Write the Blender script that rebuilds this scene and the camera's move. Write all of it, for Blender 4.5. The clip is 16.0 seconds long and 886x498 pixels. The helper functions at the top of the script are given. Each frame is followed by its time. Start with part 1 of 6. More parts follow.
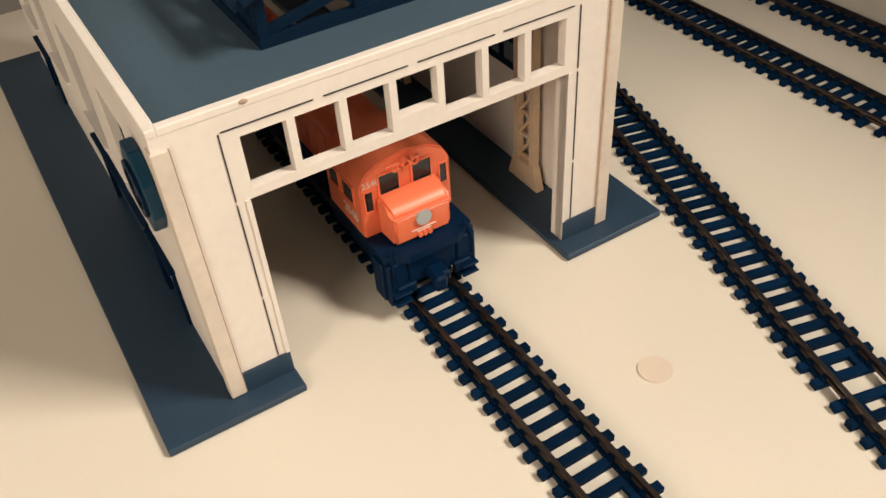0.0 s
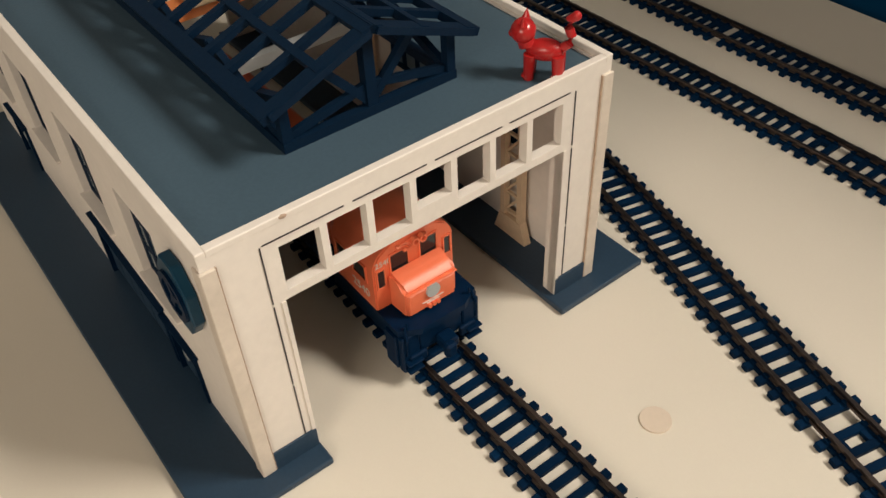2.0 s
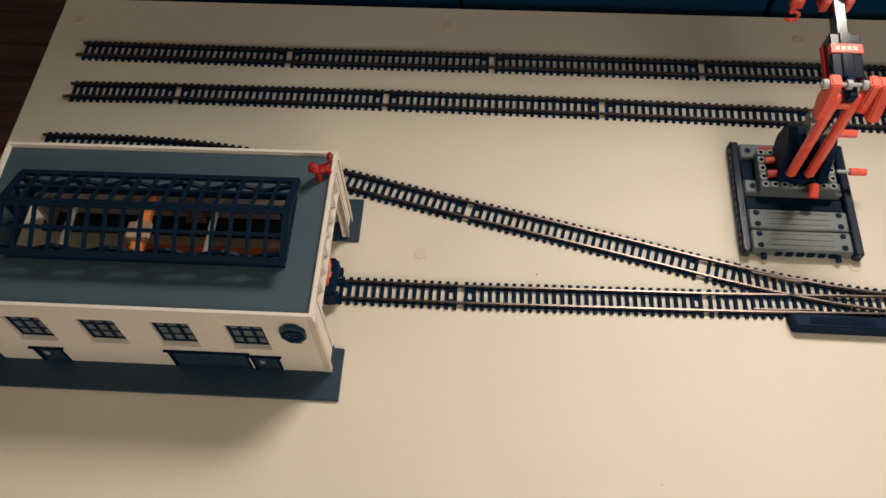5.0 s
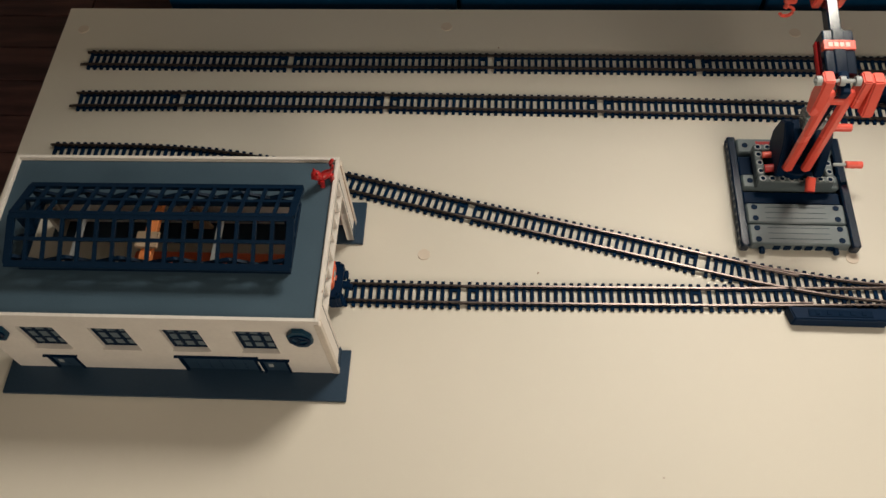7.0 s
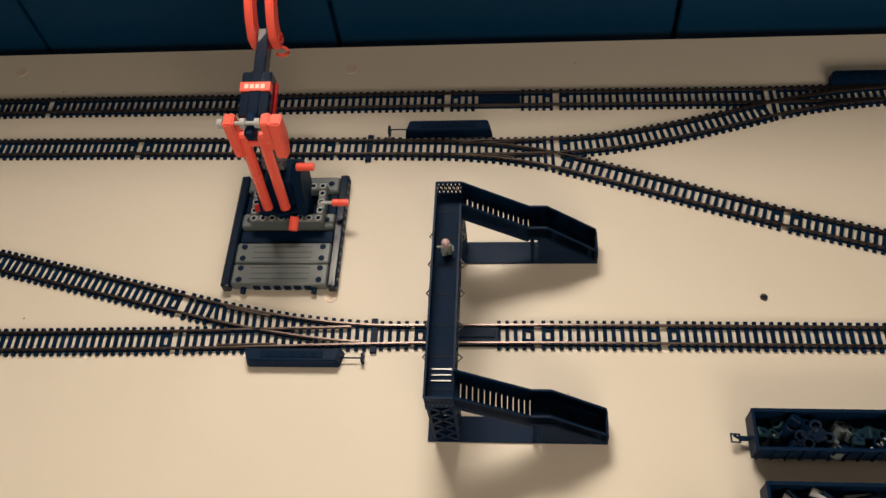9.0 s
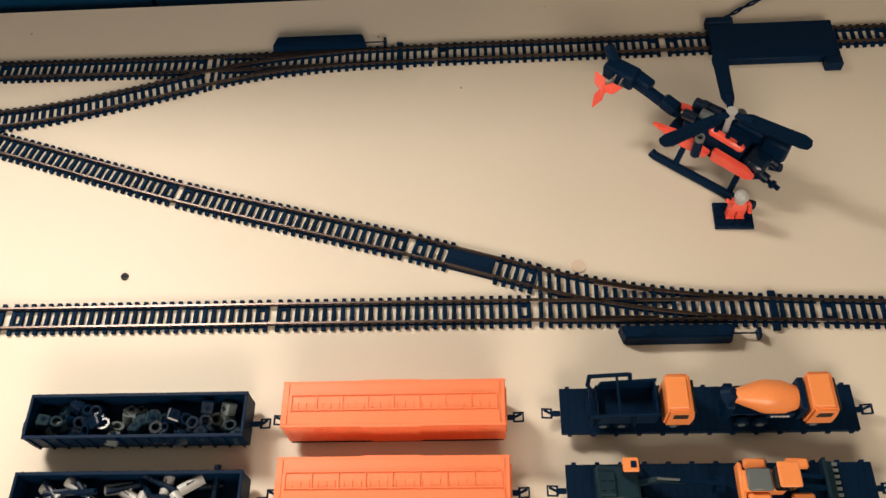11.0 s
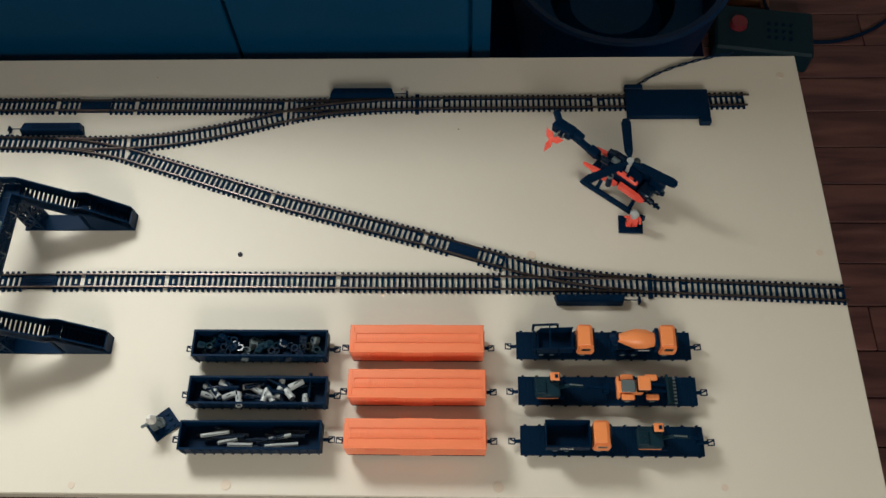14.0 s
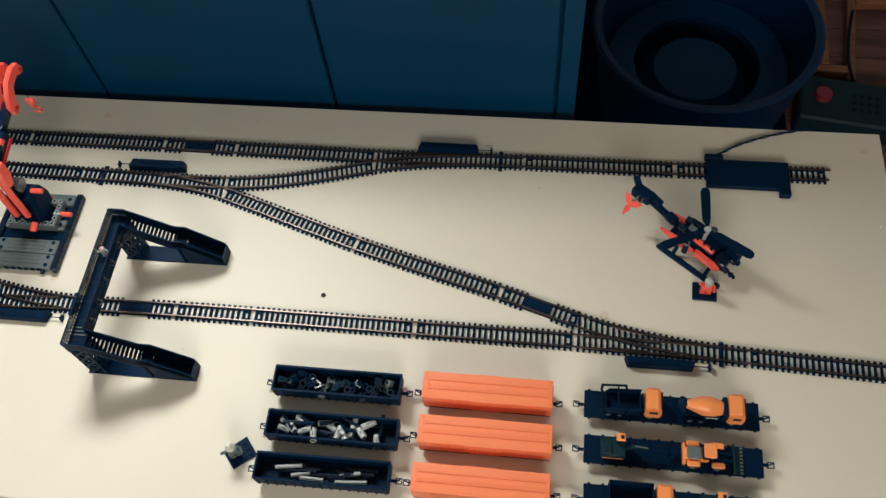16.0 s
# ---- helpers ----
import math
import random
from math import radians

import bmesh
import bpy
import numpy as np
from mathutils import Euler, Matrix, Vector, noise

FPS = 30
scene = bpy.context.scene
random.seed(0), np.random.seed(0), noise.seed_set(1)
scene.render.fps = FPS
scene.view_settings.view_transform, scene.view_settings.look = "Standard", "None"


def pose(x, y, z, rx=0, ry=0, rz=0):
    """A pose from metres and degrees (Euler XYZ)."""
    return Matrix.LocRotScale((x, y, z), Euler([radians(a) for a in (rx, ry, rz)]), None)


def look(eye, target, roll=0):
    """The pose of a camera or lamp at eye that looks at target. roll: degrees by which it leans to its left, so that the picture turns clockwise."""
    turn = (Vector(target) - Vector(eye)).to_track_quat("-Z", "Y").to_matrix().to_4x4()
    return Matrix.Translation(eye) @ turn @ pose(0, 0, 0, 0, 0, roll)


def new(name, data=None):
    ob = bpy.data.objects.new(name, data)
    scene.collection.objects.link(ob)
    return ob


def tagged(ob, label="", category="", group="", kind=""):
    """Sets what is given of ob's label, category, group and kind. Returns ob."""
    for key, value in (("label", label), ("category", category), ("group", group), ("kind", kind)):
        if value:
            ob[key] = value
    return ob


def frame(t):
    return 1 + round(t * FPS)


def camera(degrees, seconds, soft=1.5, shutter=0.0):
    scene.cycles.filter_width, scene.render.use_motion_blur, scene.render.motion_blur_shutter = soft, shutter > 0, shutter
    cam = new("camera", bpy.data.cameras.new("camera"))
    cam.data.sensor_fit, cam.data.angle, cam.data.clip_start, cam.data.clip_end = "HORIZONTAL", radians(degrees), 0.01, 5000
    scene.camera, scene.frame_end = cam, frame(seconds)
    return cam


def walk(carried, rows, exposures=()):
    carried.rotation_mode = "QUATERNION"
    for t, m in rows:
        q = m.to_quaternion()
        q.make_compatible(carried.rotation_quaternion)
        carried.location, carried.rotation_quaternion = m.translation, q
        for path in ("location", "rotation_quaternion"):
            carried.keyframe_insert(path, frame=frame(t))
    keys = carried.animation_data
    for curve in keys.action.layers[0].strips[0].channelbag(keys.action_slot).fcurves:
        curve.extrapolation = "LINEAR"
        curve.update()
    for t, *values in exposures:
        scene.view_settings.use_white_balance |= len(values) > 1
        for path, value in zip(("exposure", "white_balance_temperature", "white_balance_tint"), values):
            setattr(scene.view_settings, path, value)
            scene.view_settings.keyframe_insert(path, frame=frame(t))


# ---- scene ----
cam = camera(54.7, 16.0)
PATH = [
    (0, (0.094, -0.109, 0.233), (-1.225, 0.609, -1.088), -4.4),
    (0.5, (0.093, -0.108, 0.235), (-1.228, 0.611, -1.083), -4.3),
    (1, (0.089, -0.112, 0.239), (-1.234, 0.609, -1.078), -4.2),
    (1.5, (0.085, -0.118, 0.246), (-1.217, 0.638, -1.071), -3.7),
    (2, (0.07, -0.128, 0.271), (-1.128, 0.719, -1.089), -3.0),
    (2.5, (0.059, -0.155, 0.32), (-0.894, 0.837, -1.131), -1.1),
    (3, (0.053, -0.188, 0.436), (-0.566, 0.907, -1.119), 1.7),
    (3.5, (0.069, -0.269, 0.575), (-0.3, 0.854, -1.038), 0.4),
    (4, (0.049, -0.337, 0.655), (-0.153, 0.76, -1.005), -1.5),
    (4.5, (0.029, -0.378, 0.694), (-0.099, 0.677, -1.0), -2.5),
    (7, (0.035, -0.374, 0.73), (-0.102, 0.632, -0.994), -5.4),
    (7.5, (0.079, -0.369, 0.735), (-0.093, 0.644, -0.981), -7.4),
    (8, (0.203, -0.362, 0.744), (-0.006, 0.655, -0.965), -8.9),
    (8.5, (0.37, -0.353, 0.726), (0.161, 0.695, -0.964), -9.0),
    (9, (0.549, -0.333, 0.706), (0.37, 0.717, -0.986), -8.4),
    (9.5, (0.716, -0.313, 0.652), (0.56, 0.759, -1.029), -8.4),
    (10, (0.877, -0.3, 0.623), (0.752, 0.751, -1.074), -7.7),
    (10.2, (0.931, -0.303, 0.623), (0.812, 0.738, -1.08), -7.3),
    (12.3, (1.171, -0.304, 0.703), (1.062, 0.673, -1.039), -6.8),
    (12.5, (1.162, -0.31, 0.734), (1.066, 0.64, -1.023), -6.2),
    (13, (1.131, -0.376, 0.871), (1.053, 0.532, -0.909), -5.4),
    (13.5, (1.096, -0.427, 0.971), (1.036, 0.456, -0.822), -3.9),
    (14, (1.075, -0.448, 1.02), (1.015, 0.444, -0.769), -3.4),
    (14.5, (1.071, -0.454, 1.034), (1.006, 0.45, -0.748), -3.8),
    (15, (1.072, -0.454, 1.042), (1.002, 0.465, -0.733), -4.2),
    (15.5, (1.073, -0.459, 1.048), (0.978, 0.482, -0.714), -4.8),
    (16, (1.062, -0.458, 1.06), (0.845, 0.517, -0.673), -7.3),
]
TONE = [
    (0.0, -0.02, 6800, 16),
    (1.5, 0.00, 6800, 16),
    (2.0, -0.27, 6550, 14),
    (3.0, -0.02, 6700, 15),
    (3.5, -0.29, 6650, 14),
    (4.0, -0.64, 6600, 13),
    (4.5, -0.57, 6750, 15),
    (7.0, -0.62, 6450, 12),
    (8.5, -0.68, 6850, 17),
    (9.5, -0.68, 7100, 18),
    (10.0, -0.43, 7050, 18),
    (12.5, 0.12, 6700, 13),
    (13.0, -0.16, 6250, 10),
    (13.5, -0.31, 5950, 8),
    (14.5, -0.54, 5700, 6),
    (15.0, -0.08, 5950, 7),
    (15.5, -0.08, 5950, 7),
    (16.0, -0.26, 5850, 6),
]
walk(cam, [(t, look(eye, target, roll)) for t, eye, target, roll in PATH], TONE)

# ---- light ----
world = bpy.data.worlds.new("world")
scene.world = world
world.use_nodes = True
wn = world.node_tree.nodes
sky = wn.new("ShaderNodeTexSky")
sky.sky_type = 'NISHITA'
sky.sun_disc = False
sky.sun_elevation = radians(35)
sky.sun_rotation = radians(20)
world.node_tree.links.new(sky.outputs[0], wn["Background"].inputs[0])
wn["Background"].inputs[1].default_value = 0.08


def area_lamp(name, where, target, wide, high, watts, colour):
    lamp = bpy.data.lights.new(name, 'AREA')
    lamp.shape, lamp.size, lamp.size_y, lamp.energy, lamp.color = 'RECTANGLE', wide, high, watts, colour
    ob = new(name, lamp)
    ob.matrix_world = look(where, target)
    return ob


BACK_WALL, FRONT_WALL, LEFT_WALL, RIGHT_WALL, FLOOR_Z, CEIL_Z = 1.75, -2.4, -1.9, 3.4, -0.74, 2.40
NEAR_WALL, BAY_X0, BAY_X1 = 0.50, -0.384, 1.107
# daylight through the window in wall_north, behind the cabinets
area_lamp("area_lamp", (0.40, NEAR_WALL + 0.02, 0.90), (0.50, -1.02, 0.96), 0.42, 0.44, 30, (1.0, 0.94, 0.80))
# added warm fill from behind the camera; no source is known there
area_lamp("rear_fill_light", (1.40, FRONT_WALL + 0.06, 1.40), (1.2, 0.0, 0.0), 1.5, 0.9, 48, (1.0, 0.88, 0.70))


# ---- materials ----
def mat(name, colour, rough=0.5, metal=0.0, grain=300.0, vary=0.12, bump=0.1, broad=12.0, broad_vary=0.1, depth=0.0003, each=0.0, coat=0.0, alpha=1.0, spec=0.5):
    m = bpy.data.materials.new(name)
    m.use_nodes = True
    nt = m.node_tree
    n, l = nt.nodes, nt.links
    b = n["Principled BSDF"]
    co = n.new("ShaderNodeTexCoord")
    fine = n.new("ShaderNodeTexNoise")
    fine.inputs["Scale"].default_value, fine.inputs["Detail"].default_value = grain, 5
    wide = n.new("ShaderNodeTexNoise")
    wide.inputs["Scale"].default_value, wide.inputs["Detail"].default_value = broad, 4
    for t in (fine, wide):
        l.new(co.outputs["Object"], t.inputs["Vector"])
    add = n.new("ShaderNodeMath")
    add.operation = 'MULTIPLY_ADD'
    l.new(fine.outputs[0], add.inputs[0])
    add.inputs[1].default_value = vary * 2
    add.inputs[2].default_value = 1 - vary - broad_vary
    add2 = n.new("ShaderNodeMath")
    add2.operation = 'MULTIPLY_ADD'
    l.new(wide.outputs[0], add2.inputs[0])
    add2.inputs[1].default_value = broad_vary * 2
    l.new(add.outputs[0], add2.inputs[2])
    value = add2.outputs[0]
    if each:
        info = n.new("ShaderNodeObjectInfo")
        e = n.new("ShaderNodeMath")
        e.operation = 'MULTIPLY_ADD'
        l.new(info.outputs["Random"], e.inputs[0])
        e.inputs[1].default_value = each * 2
        l.new(value, e.inputs[2])
        e2 = n.new("ShaderNodeMath")
        e2.operation = 'SUBTRACT'
        l.new(e.outputs[0], e2.inputs[0])
        e2.inputs[1].default_value = each
        value = e2.outputs[0]
    mix = n.new("ShaderNodeVectorMath")
    mix.operation = 'SCALE'
    mix.inputs[0].default_value = colour[:3]
    l.new(value, mix.inputs["Scale"])
    l.new(mix.outputs[0], b.inputs["Base Color"])
    rr = n.new("ShaderNodeMath")
    rr.operation = 'MULTIPLY_ADD'
    l.new(wide.outputs[0], rr.inputs[0])
    rr.inputs[1].default_value = 0.16
    rr.inputs[2].default_value = max(0.02, rough - 0.08)
    l.new(rr.outputs[0], b.inputs["Roughness"])
    b.inputs["Metallic"].default_value = metal
    b.inputs["Coat Weight"].default_value = coat
    b.inputs["Alpha"].default_value = alpha
    b.inputs["Specular IOR Level"].default_value = spec
    if bump:
        bp = n.new("ShaderNodeBump")
        bp.inputs["Strength"].default_value, bp.inputs["Distance"].default_value = bump, depth
        l.new(fine.outputs[0], bp.inputs["Height"])
        l.new(bp.outputs[0], b.inputs["Normal"])
    return m


def wood(name, dark, light, scale=4.0, stretch=(1, 12, 12), rough=0.45, each=0.15):
    m = bpy.data.materials.new(name)
    m.use_nodes = True
    nt = m.node_tree
    n, l = nt.nodes, nt.links
    b = n["Principled BSDF"]
    co, mp = n.new("ShaderNodeTexCoord"), n.new("ShaderNodeMapping")
    mp.inputs["Scale"].default_value = stretch
    l.new(co.outputs["Object"], mp.inputs["Vector"])
    t = n.new("ShaderNodeTexNoise")
    t.inputs["Scale"].default_value, t.inputs["Detail"].default_value, t.inputs["Distortion"].default_value = scale, 8, 0.6
    l.new(mp.outputs[0], t.inputs["Vector"])
    r = n.new("ShaderNodeValToRGB")
    r.color_ramp.elements[0].color, r.color_ramp.elements[1].color = (*dark, 1), (*light, 1)
    r.color_ramp.elements[0].position, r.color_ramp.elements[1].position = 0.32, 0.7
    l.new(t.outputs[0], r.inputs[0])
    info = n.new("ShaderNodeObjectInfo")
    e = n.new("ShaderNodeMath")
    e.operation = 'MULTIPLY_ADD'
    l.new(info.outputs["Random"], e.inputs[0])
    e.inputs[1].default_value, e.inputs[2].default_value = 2 * each, 1 - each
    s = n.new("ShaderNodeVectorMath")
    s.operation = 'SCALE'
    l.new(r.outputs[0], s.inputs[0])
    l.new(e.outputs[0], s.inputs["Scale"])
    l.new(s.outputs[0], b.inputs["Base Color"])
    b.inputs["Roughness"].default_value = rough
    bp = n.new("ShaderNodeBump")
    bp.inputs["Strength"].default_value, bp.inputs["Distance"].default_value = 0.2, 0.001
    l.new(t.outputs[0], bp.inputs["Height"])
    l.new(bp.outputs[0], b.inputs["Normal"])
    return m


M_TABLE = mat("white_laminate", (0.74, 0.682, 0.585), 0.50, grain=900, vary=0.02, bump=0.04, broad=5, broad_vary=0.05, depth=0.0002, spec=0.35)
M_TABLE_EDGE = mat("laminate_edge", (0.55, 0.5, 0.42), 0.6, grain=200, vary=0.15)
M_SLEEPER = mat("black_sleeper_plastic", (0.0012, 0.0150, 0.0450), 0.6, grain=900, vary=0.2, bump=0.15, each=0.25, spec=0.04)
M_RAIL = mat("tarnished_nickel_rail", (0.115, 0.090, 0.082), 0.32, 0.92, grain=500, vary=0.25, bump=0.03, broad=30, broad_vary=0.3)
M_BLACK = mat("black_plastic", (0.0012, 0.0140, 0.0430), 0.45, grain=700, vary=0.2, bump=0.12, broad=40, spec=0.08)
M_BLACK_MATT = mat("matt_black_plastic", (0.0010, 0.0118, 0.0350), 0.62, grain=900, vary=0.2, bump=0.2, broad=40, spec=0.07)
M_BLACK_GLOSS = mat("glossy_black_plastic", (0.0010, 0.0105, 0.0310), 0.22, grain=500, vary=0.1, bump=0.03, spec=0.5)
M_WALL = mat("white_painted_card", (0.78, 0.72, 0.66), 0.62, grain=260, vary=0.06, bump=0.25, broad=35, broad_vary=0.08)
M_EDGE = mat("scorched_card_edge", (0.42, 0.30, 0.22), 0.7, grain=400, vary=0.3, bump=0.2, broad=60, broad_vary=0.3)
M_STRIP = mat("ivory_card_strip", (0.66, 0.58, 0.50), 0.65, grain=300, vary=0.12, bump=0.25, broad=50, broad_vary=0.14)
M_GROOVE = mat("dark_groove", (0.025, 0.022, 0.025), 0.8)
M_ROOF = mat("slate_grey_paint", (0.056, 0.096, 0.132), 0.55, grain=700, vary=0.12, bump=0.3, broad=25, broad_vary=0.12, spec=0.35)
M_PLINTH = mat("dark_grey_paint", (0.022, 0.048, 0.084), 0.42, grain=600, vary=0.15, bump=0.25, broad=18, broad_vary=0.18, spec=0.35)
M_SKYLIGHT = mat("dark_blue_grey_paint", (0.0020, 0.0130, 0.0340), 0.5, grain=700, vary=0.2, bump=0.2, spec=0.15)
M_ORANGE = mat("orange_plastic", (0.90, 0.20, 0.09), 0.36, grain=500, vary=0.05, bump=0.05, broad=25, broad_vary=0.06)
M_WAGON = mat("salmon_orange_paint", (0.92, 0.245, 0.105), 0.45, grain=600, vary=0.05, bump=0.08, broad=25, broad_vary=0.06)
M_BRICK_ORANGE = mat("bright_orange_plastic", (0.95, 0.125, 0.085), 0.26, grain=300, vary=0.04, bump=0.02, broad=30, broad_vary=0.05)
M_RED = mat("red_plastic", (0.45, 0.018, 0.018), 0.28, grain=300, vary=0.05, bump=0.02)
M_YELLOW = mat("orange_yellow_paint", (0.95, 0.31, 0.10), 0.35, grain=500, vary=0.06, bump=0.05)
M_TAN = mat("tan_card", (0.66, 0.49, 0.33), 0.6, grain=400, vary=0.12, bump=0.2)
M_BOOM = mat("polished_black_plastic", (0.0010, 0.0105, 0.0310), 0.13, grain=400, vary=0.1, bump=0.02, spec=0.6, coat=0.1)
M_GREY = mat("grey_plastic", (0.125, 0.155, 0.165), 0.36, grain=500, vary=0.06, bump=0.04, broad=40)
M_LIGHT_GREY = mat("light_grey_plastic", (0.42, 0.44, 0.44), 0.35, grain=500, vary=0.06, bump=0.04)
M_STEEL = mat("steel_grey_plastic", (0.30, 0.31, 0.32), 0.25, 0.6, grain=500, vary=0.08, bump=0.03)
M_WHITE = mat("white_plastic", (0.75, 0.73, 0.68), 0.32, grain=400, vary=0.04, bump=0.02)
M_PALE = mat("pale_grey_green_plastic", (0.30, 0.34, 0.33), 0.35)
M_PINK = mat("pale_pink_plastic", (0.52, 0.36, 0.38), 0.4)
M_COIN = mat("beige_plug", (0.71, 0.60, 0.49), 0.5, grain=500, vary=0.05)
M_CABINET = mat("teal_cabinet_paint", (0.0005, 0.037, 0.096), 0.42, grain=120, vary=0.06, bump=0.06, broad=3, broad_vary=0.15, spec=0.14)
M_GAP = mat("dark_joint", (0.004, 0.006, 0.008), 0.8)
M_ROOM = mat("room_paint", (0.48, 0.47, 0.44), 0.8, grain=90, vary=0.04, broad=2)
M_FLOOR = wood("dark_red_boards", (0.055, 0.022, 0.026), (0.20, 0.085, 0.075), 3.0, (1.2, 9, 9), 0.4)
M_STOOL = wood("worn_stool_wood", (0.16, 0.06, 0.03), (0.30, 0.13, 0.06), 6.0)
M_FAN = mat("dark_teal_plastic", (0.0015, 0.042, 0.085), 0.4, grain=500, vary=0.1, bump=0.05, spec=0.25)
M_KNOB = mat("dull_red_plastic", (0.22, 0.025, 0.040), 0.5, grain=300, vary=0.1)
M_TUB_IN = mat("mid_blue_plastic", (0.002, 0.050, 0.150), 0.45, grain=60, vary=0.15, bump=0.05, broad=5, broad_vary=0.25, spec=0.2)
M_TUB = mat("dark_blue_plastic", (0.001, 0.030, 0.110), 0.45, grain=60, vary=0.15, bump=0.05, broad=5, broad_vary=0.25, spec=0.3)
# the shade on the floor behind the table, put into a dark colour
M_FLOOR_SHADE = mat("navy_floor_shade", (0.001, 0.006, 0.034), 0.9, grain=220, vary=0.3, bump=0.4, broad=9, broad_vary=0.2, depth=0.002, spec=0.05)
M_PRINT = mat("white_print", (0.72, 0.68, 0.62), 0.5)
M_PRINT_DARK = mat("dark_print", (0.02, 0.02, 0.025), 0.5)
M_DEVICE = mat("grey_device_plastic", (0.006, 0.026, 0.042), 0.5, spec=0.2)
M_GLASS_DARK = mat("dark_window", (0.012, 0.018, 0.022), 0.12, grain=200, vary=0.1, bump=0)
M_PANE = mat("pale_glazing", (0.12, 0.16, 0.19), 0.22, grain=200, vary=0.08, bump=0)
M_INSIDE = mat("grey_card", (0.36, 0.37, 0.37), 0.7, grain=300, vary=0.08, bump=0.2)


# ---- mesh helpers ----
def rot(rx=0, ry=0, rz=0):
    return Euler((radians(rx), radians(ry), radians(rz))).to_matrix().to_4x4()


def box(bm, x0, x1, y0, y1, z0, z1, bevel=0.0, m=None):
    """A box between two corners, its edges rounded off by bevel."""
    t = Matrix.Translation(((x0 + x1) / 2, (y0 + y1) / 2, (z0 + z1) / 2)) @ Matrix.Diagonal((x1 - x0, y1 - y0, z1 - z0, 1))
    made = bmesh.ops.create_cube(bm, size=1, matrix=t)["verts"]
    if bevel:
        edges = list({e for v in made for e in v.link_edges})
        out = bmesh.ops.bevel(bm, geom=edges, offset=bevel, segments=1, affect='EDGES', profile=0.5)
        made = list({v for f in out["faces"] for v in f.verts} | {v for v in made if v.is_valid})
    if m is not None:
        bmesh.ops.transform(bm, matrix=m, verts=made)
    return made


def beam(bm, a, b, w, h, bevel=0.0, roll=0.0):
    """A bar of section w x h from a to b."""
    a, b = Vector(a), Vector(b)
    d = b - a
    m = Matrix.Translation((a + b) / 2) @ d.to_track_quat('X', 'Z').to_matrix().to_4x4() @ rot(roll)
    return box(bm, -d.length / 2, d.length / 2, -w / 2, w / 2, -h / 2, h / 2, bevel, m)


def rod(bm, a, b, r, r2=None, seg=12):
    a, b = Vector(a), Vector(b)
    d = b - a
    m = Matrix.Translation((a + b) / 2) @ d.to_track_quat('Z', 'Y').to_matrix().to_4x4()
    return bmesh.ops.create_cone(bm, cap_ends=True, segments=seg, radius1=r, radius2=r if r2 is None else r2, depth=d.length, matrix=m)["verts"]


def ball(bm, c, r, scale=(1, 1, 1), seg=14, m=None):
    t = (m or Matrix.Identity(4)) @ Matrix.Translation(c) @ Matrix.Diagonal((*scale, 1))
    return bmesh.ops.create_uvsphere(bm, u_segments=seg, v_segments=seg // 2 + 1, radius=r, matrix=t)["verts"]


def prism(bm, outline, a, b, m=None):
    """An outline in the plane of (u, v), pushed along w from a to b: (u, v, w) taken as (x, z, y)."""
    lo = [bm.verts.new((u, a, v)) for u, v in outline]
    hi = [bm.verts.new((u, b, v)) for u, v in outline]
    k = len(outline)
    bm.faces.new(lo)
    bm.faces.new(hi[::-1])
    for i in range(k):
        bm.faces.new((lo[i], hi[i], hi[(i + 1) % k], lo[(i + 1) % k]))
    if m is not None:
        bmesh.ops.transform(bm, matrix=m, verts=lo + hi)
    return lo + hi


def tube(bm, points, r, seg=8):
    """A round wire through the points."""
    rings = []
    pts = [Vector(p) for p in points]
    for i, p in enumerate(pts):
        d = (pts[min(i + 1, len(pts) - 1)] - pts[max(i - 1, 0)]).normalized()
        q = d.to_track_quat('Z', 'Y')
        rings.append([bm.verts.new(p + q @ Vector((r * math.cos(2 * math.pi * k / seg), r * math.sin(2 * math.pi * k / seg), 0))) for k in range(seg)])
    for a, b in zip(rings, rings[1:]):
        for k in range(seg):
            bm.faces.new((a[k], a[(k + 1) % seg], b[(k + 1) % seg], b[k]))
    bm.faces.new(rings[0][::-1])
    bm.faces.new(rings[-1])


def ring(bm, c, r_out, r_in, depth, axis='Z', seg=20):
    """A flat collar with a hole through it."""
    m = Matrix.Translation(c) @ {'Z': rot(), 'X': rot(0, 90, 0), 'Y': rot(90, 0, 0)}[axis]
    vs = []
    for z in (-depth / 2, depth / 2):
        for r in (r_out, r_in):
            vs.append([bm.verts.new(m @ Vector((r * math.cos(2 * math.pi * k / seg), r * math.sin(2 * math.pi * k / seg), z))) for k in range(seg)])
    lo_o, lo_i, hi_o, hi_i = vs
    for k in range(seg):
        j = (k + 1) % seg
        bm.faces.new((lo_o[k], lo_o[j], hi_o[j], hi_o[k]))
        bm.faces.new((lo_i[j], lo_i[k], hi_i[k], hi_i[j]))
        bm.faces.new((hi_o[k], hi_o[j], hi_i[j], hi_i[k]))
        bm.faces.new((lo_o[j], lo_o[k], lo_i[k], lo_i[j]))


def mesh_of(name, bm, material, smooth=False):
    me = bpy.data.meshes.new(name)
    bmesh.ops.recalc_face_normals(bm, faces=bm.faces)
    bm.to_mesh(me)
    bm.free()
    me.materials.append(material)
    if smooth:
        me.polygons.foreach_set("use_smooth", [True] * len(me.polygons))
        me.set_sharp_from_angle(angle=radians(38))
    return me


def part(name, bm, material, parent, label="", smooth=False, m=None):
    ob = new(name, mesh_of(name, bm, material, smooth))
    ob.parent = parent
    if m is not None:
        ob.matrix_basis = m
    if label:
        tagged(ob, label)
    return ob


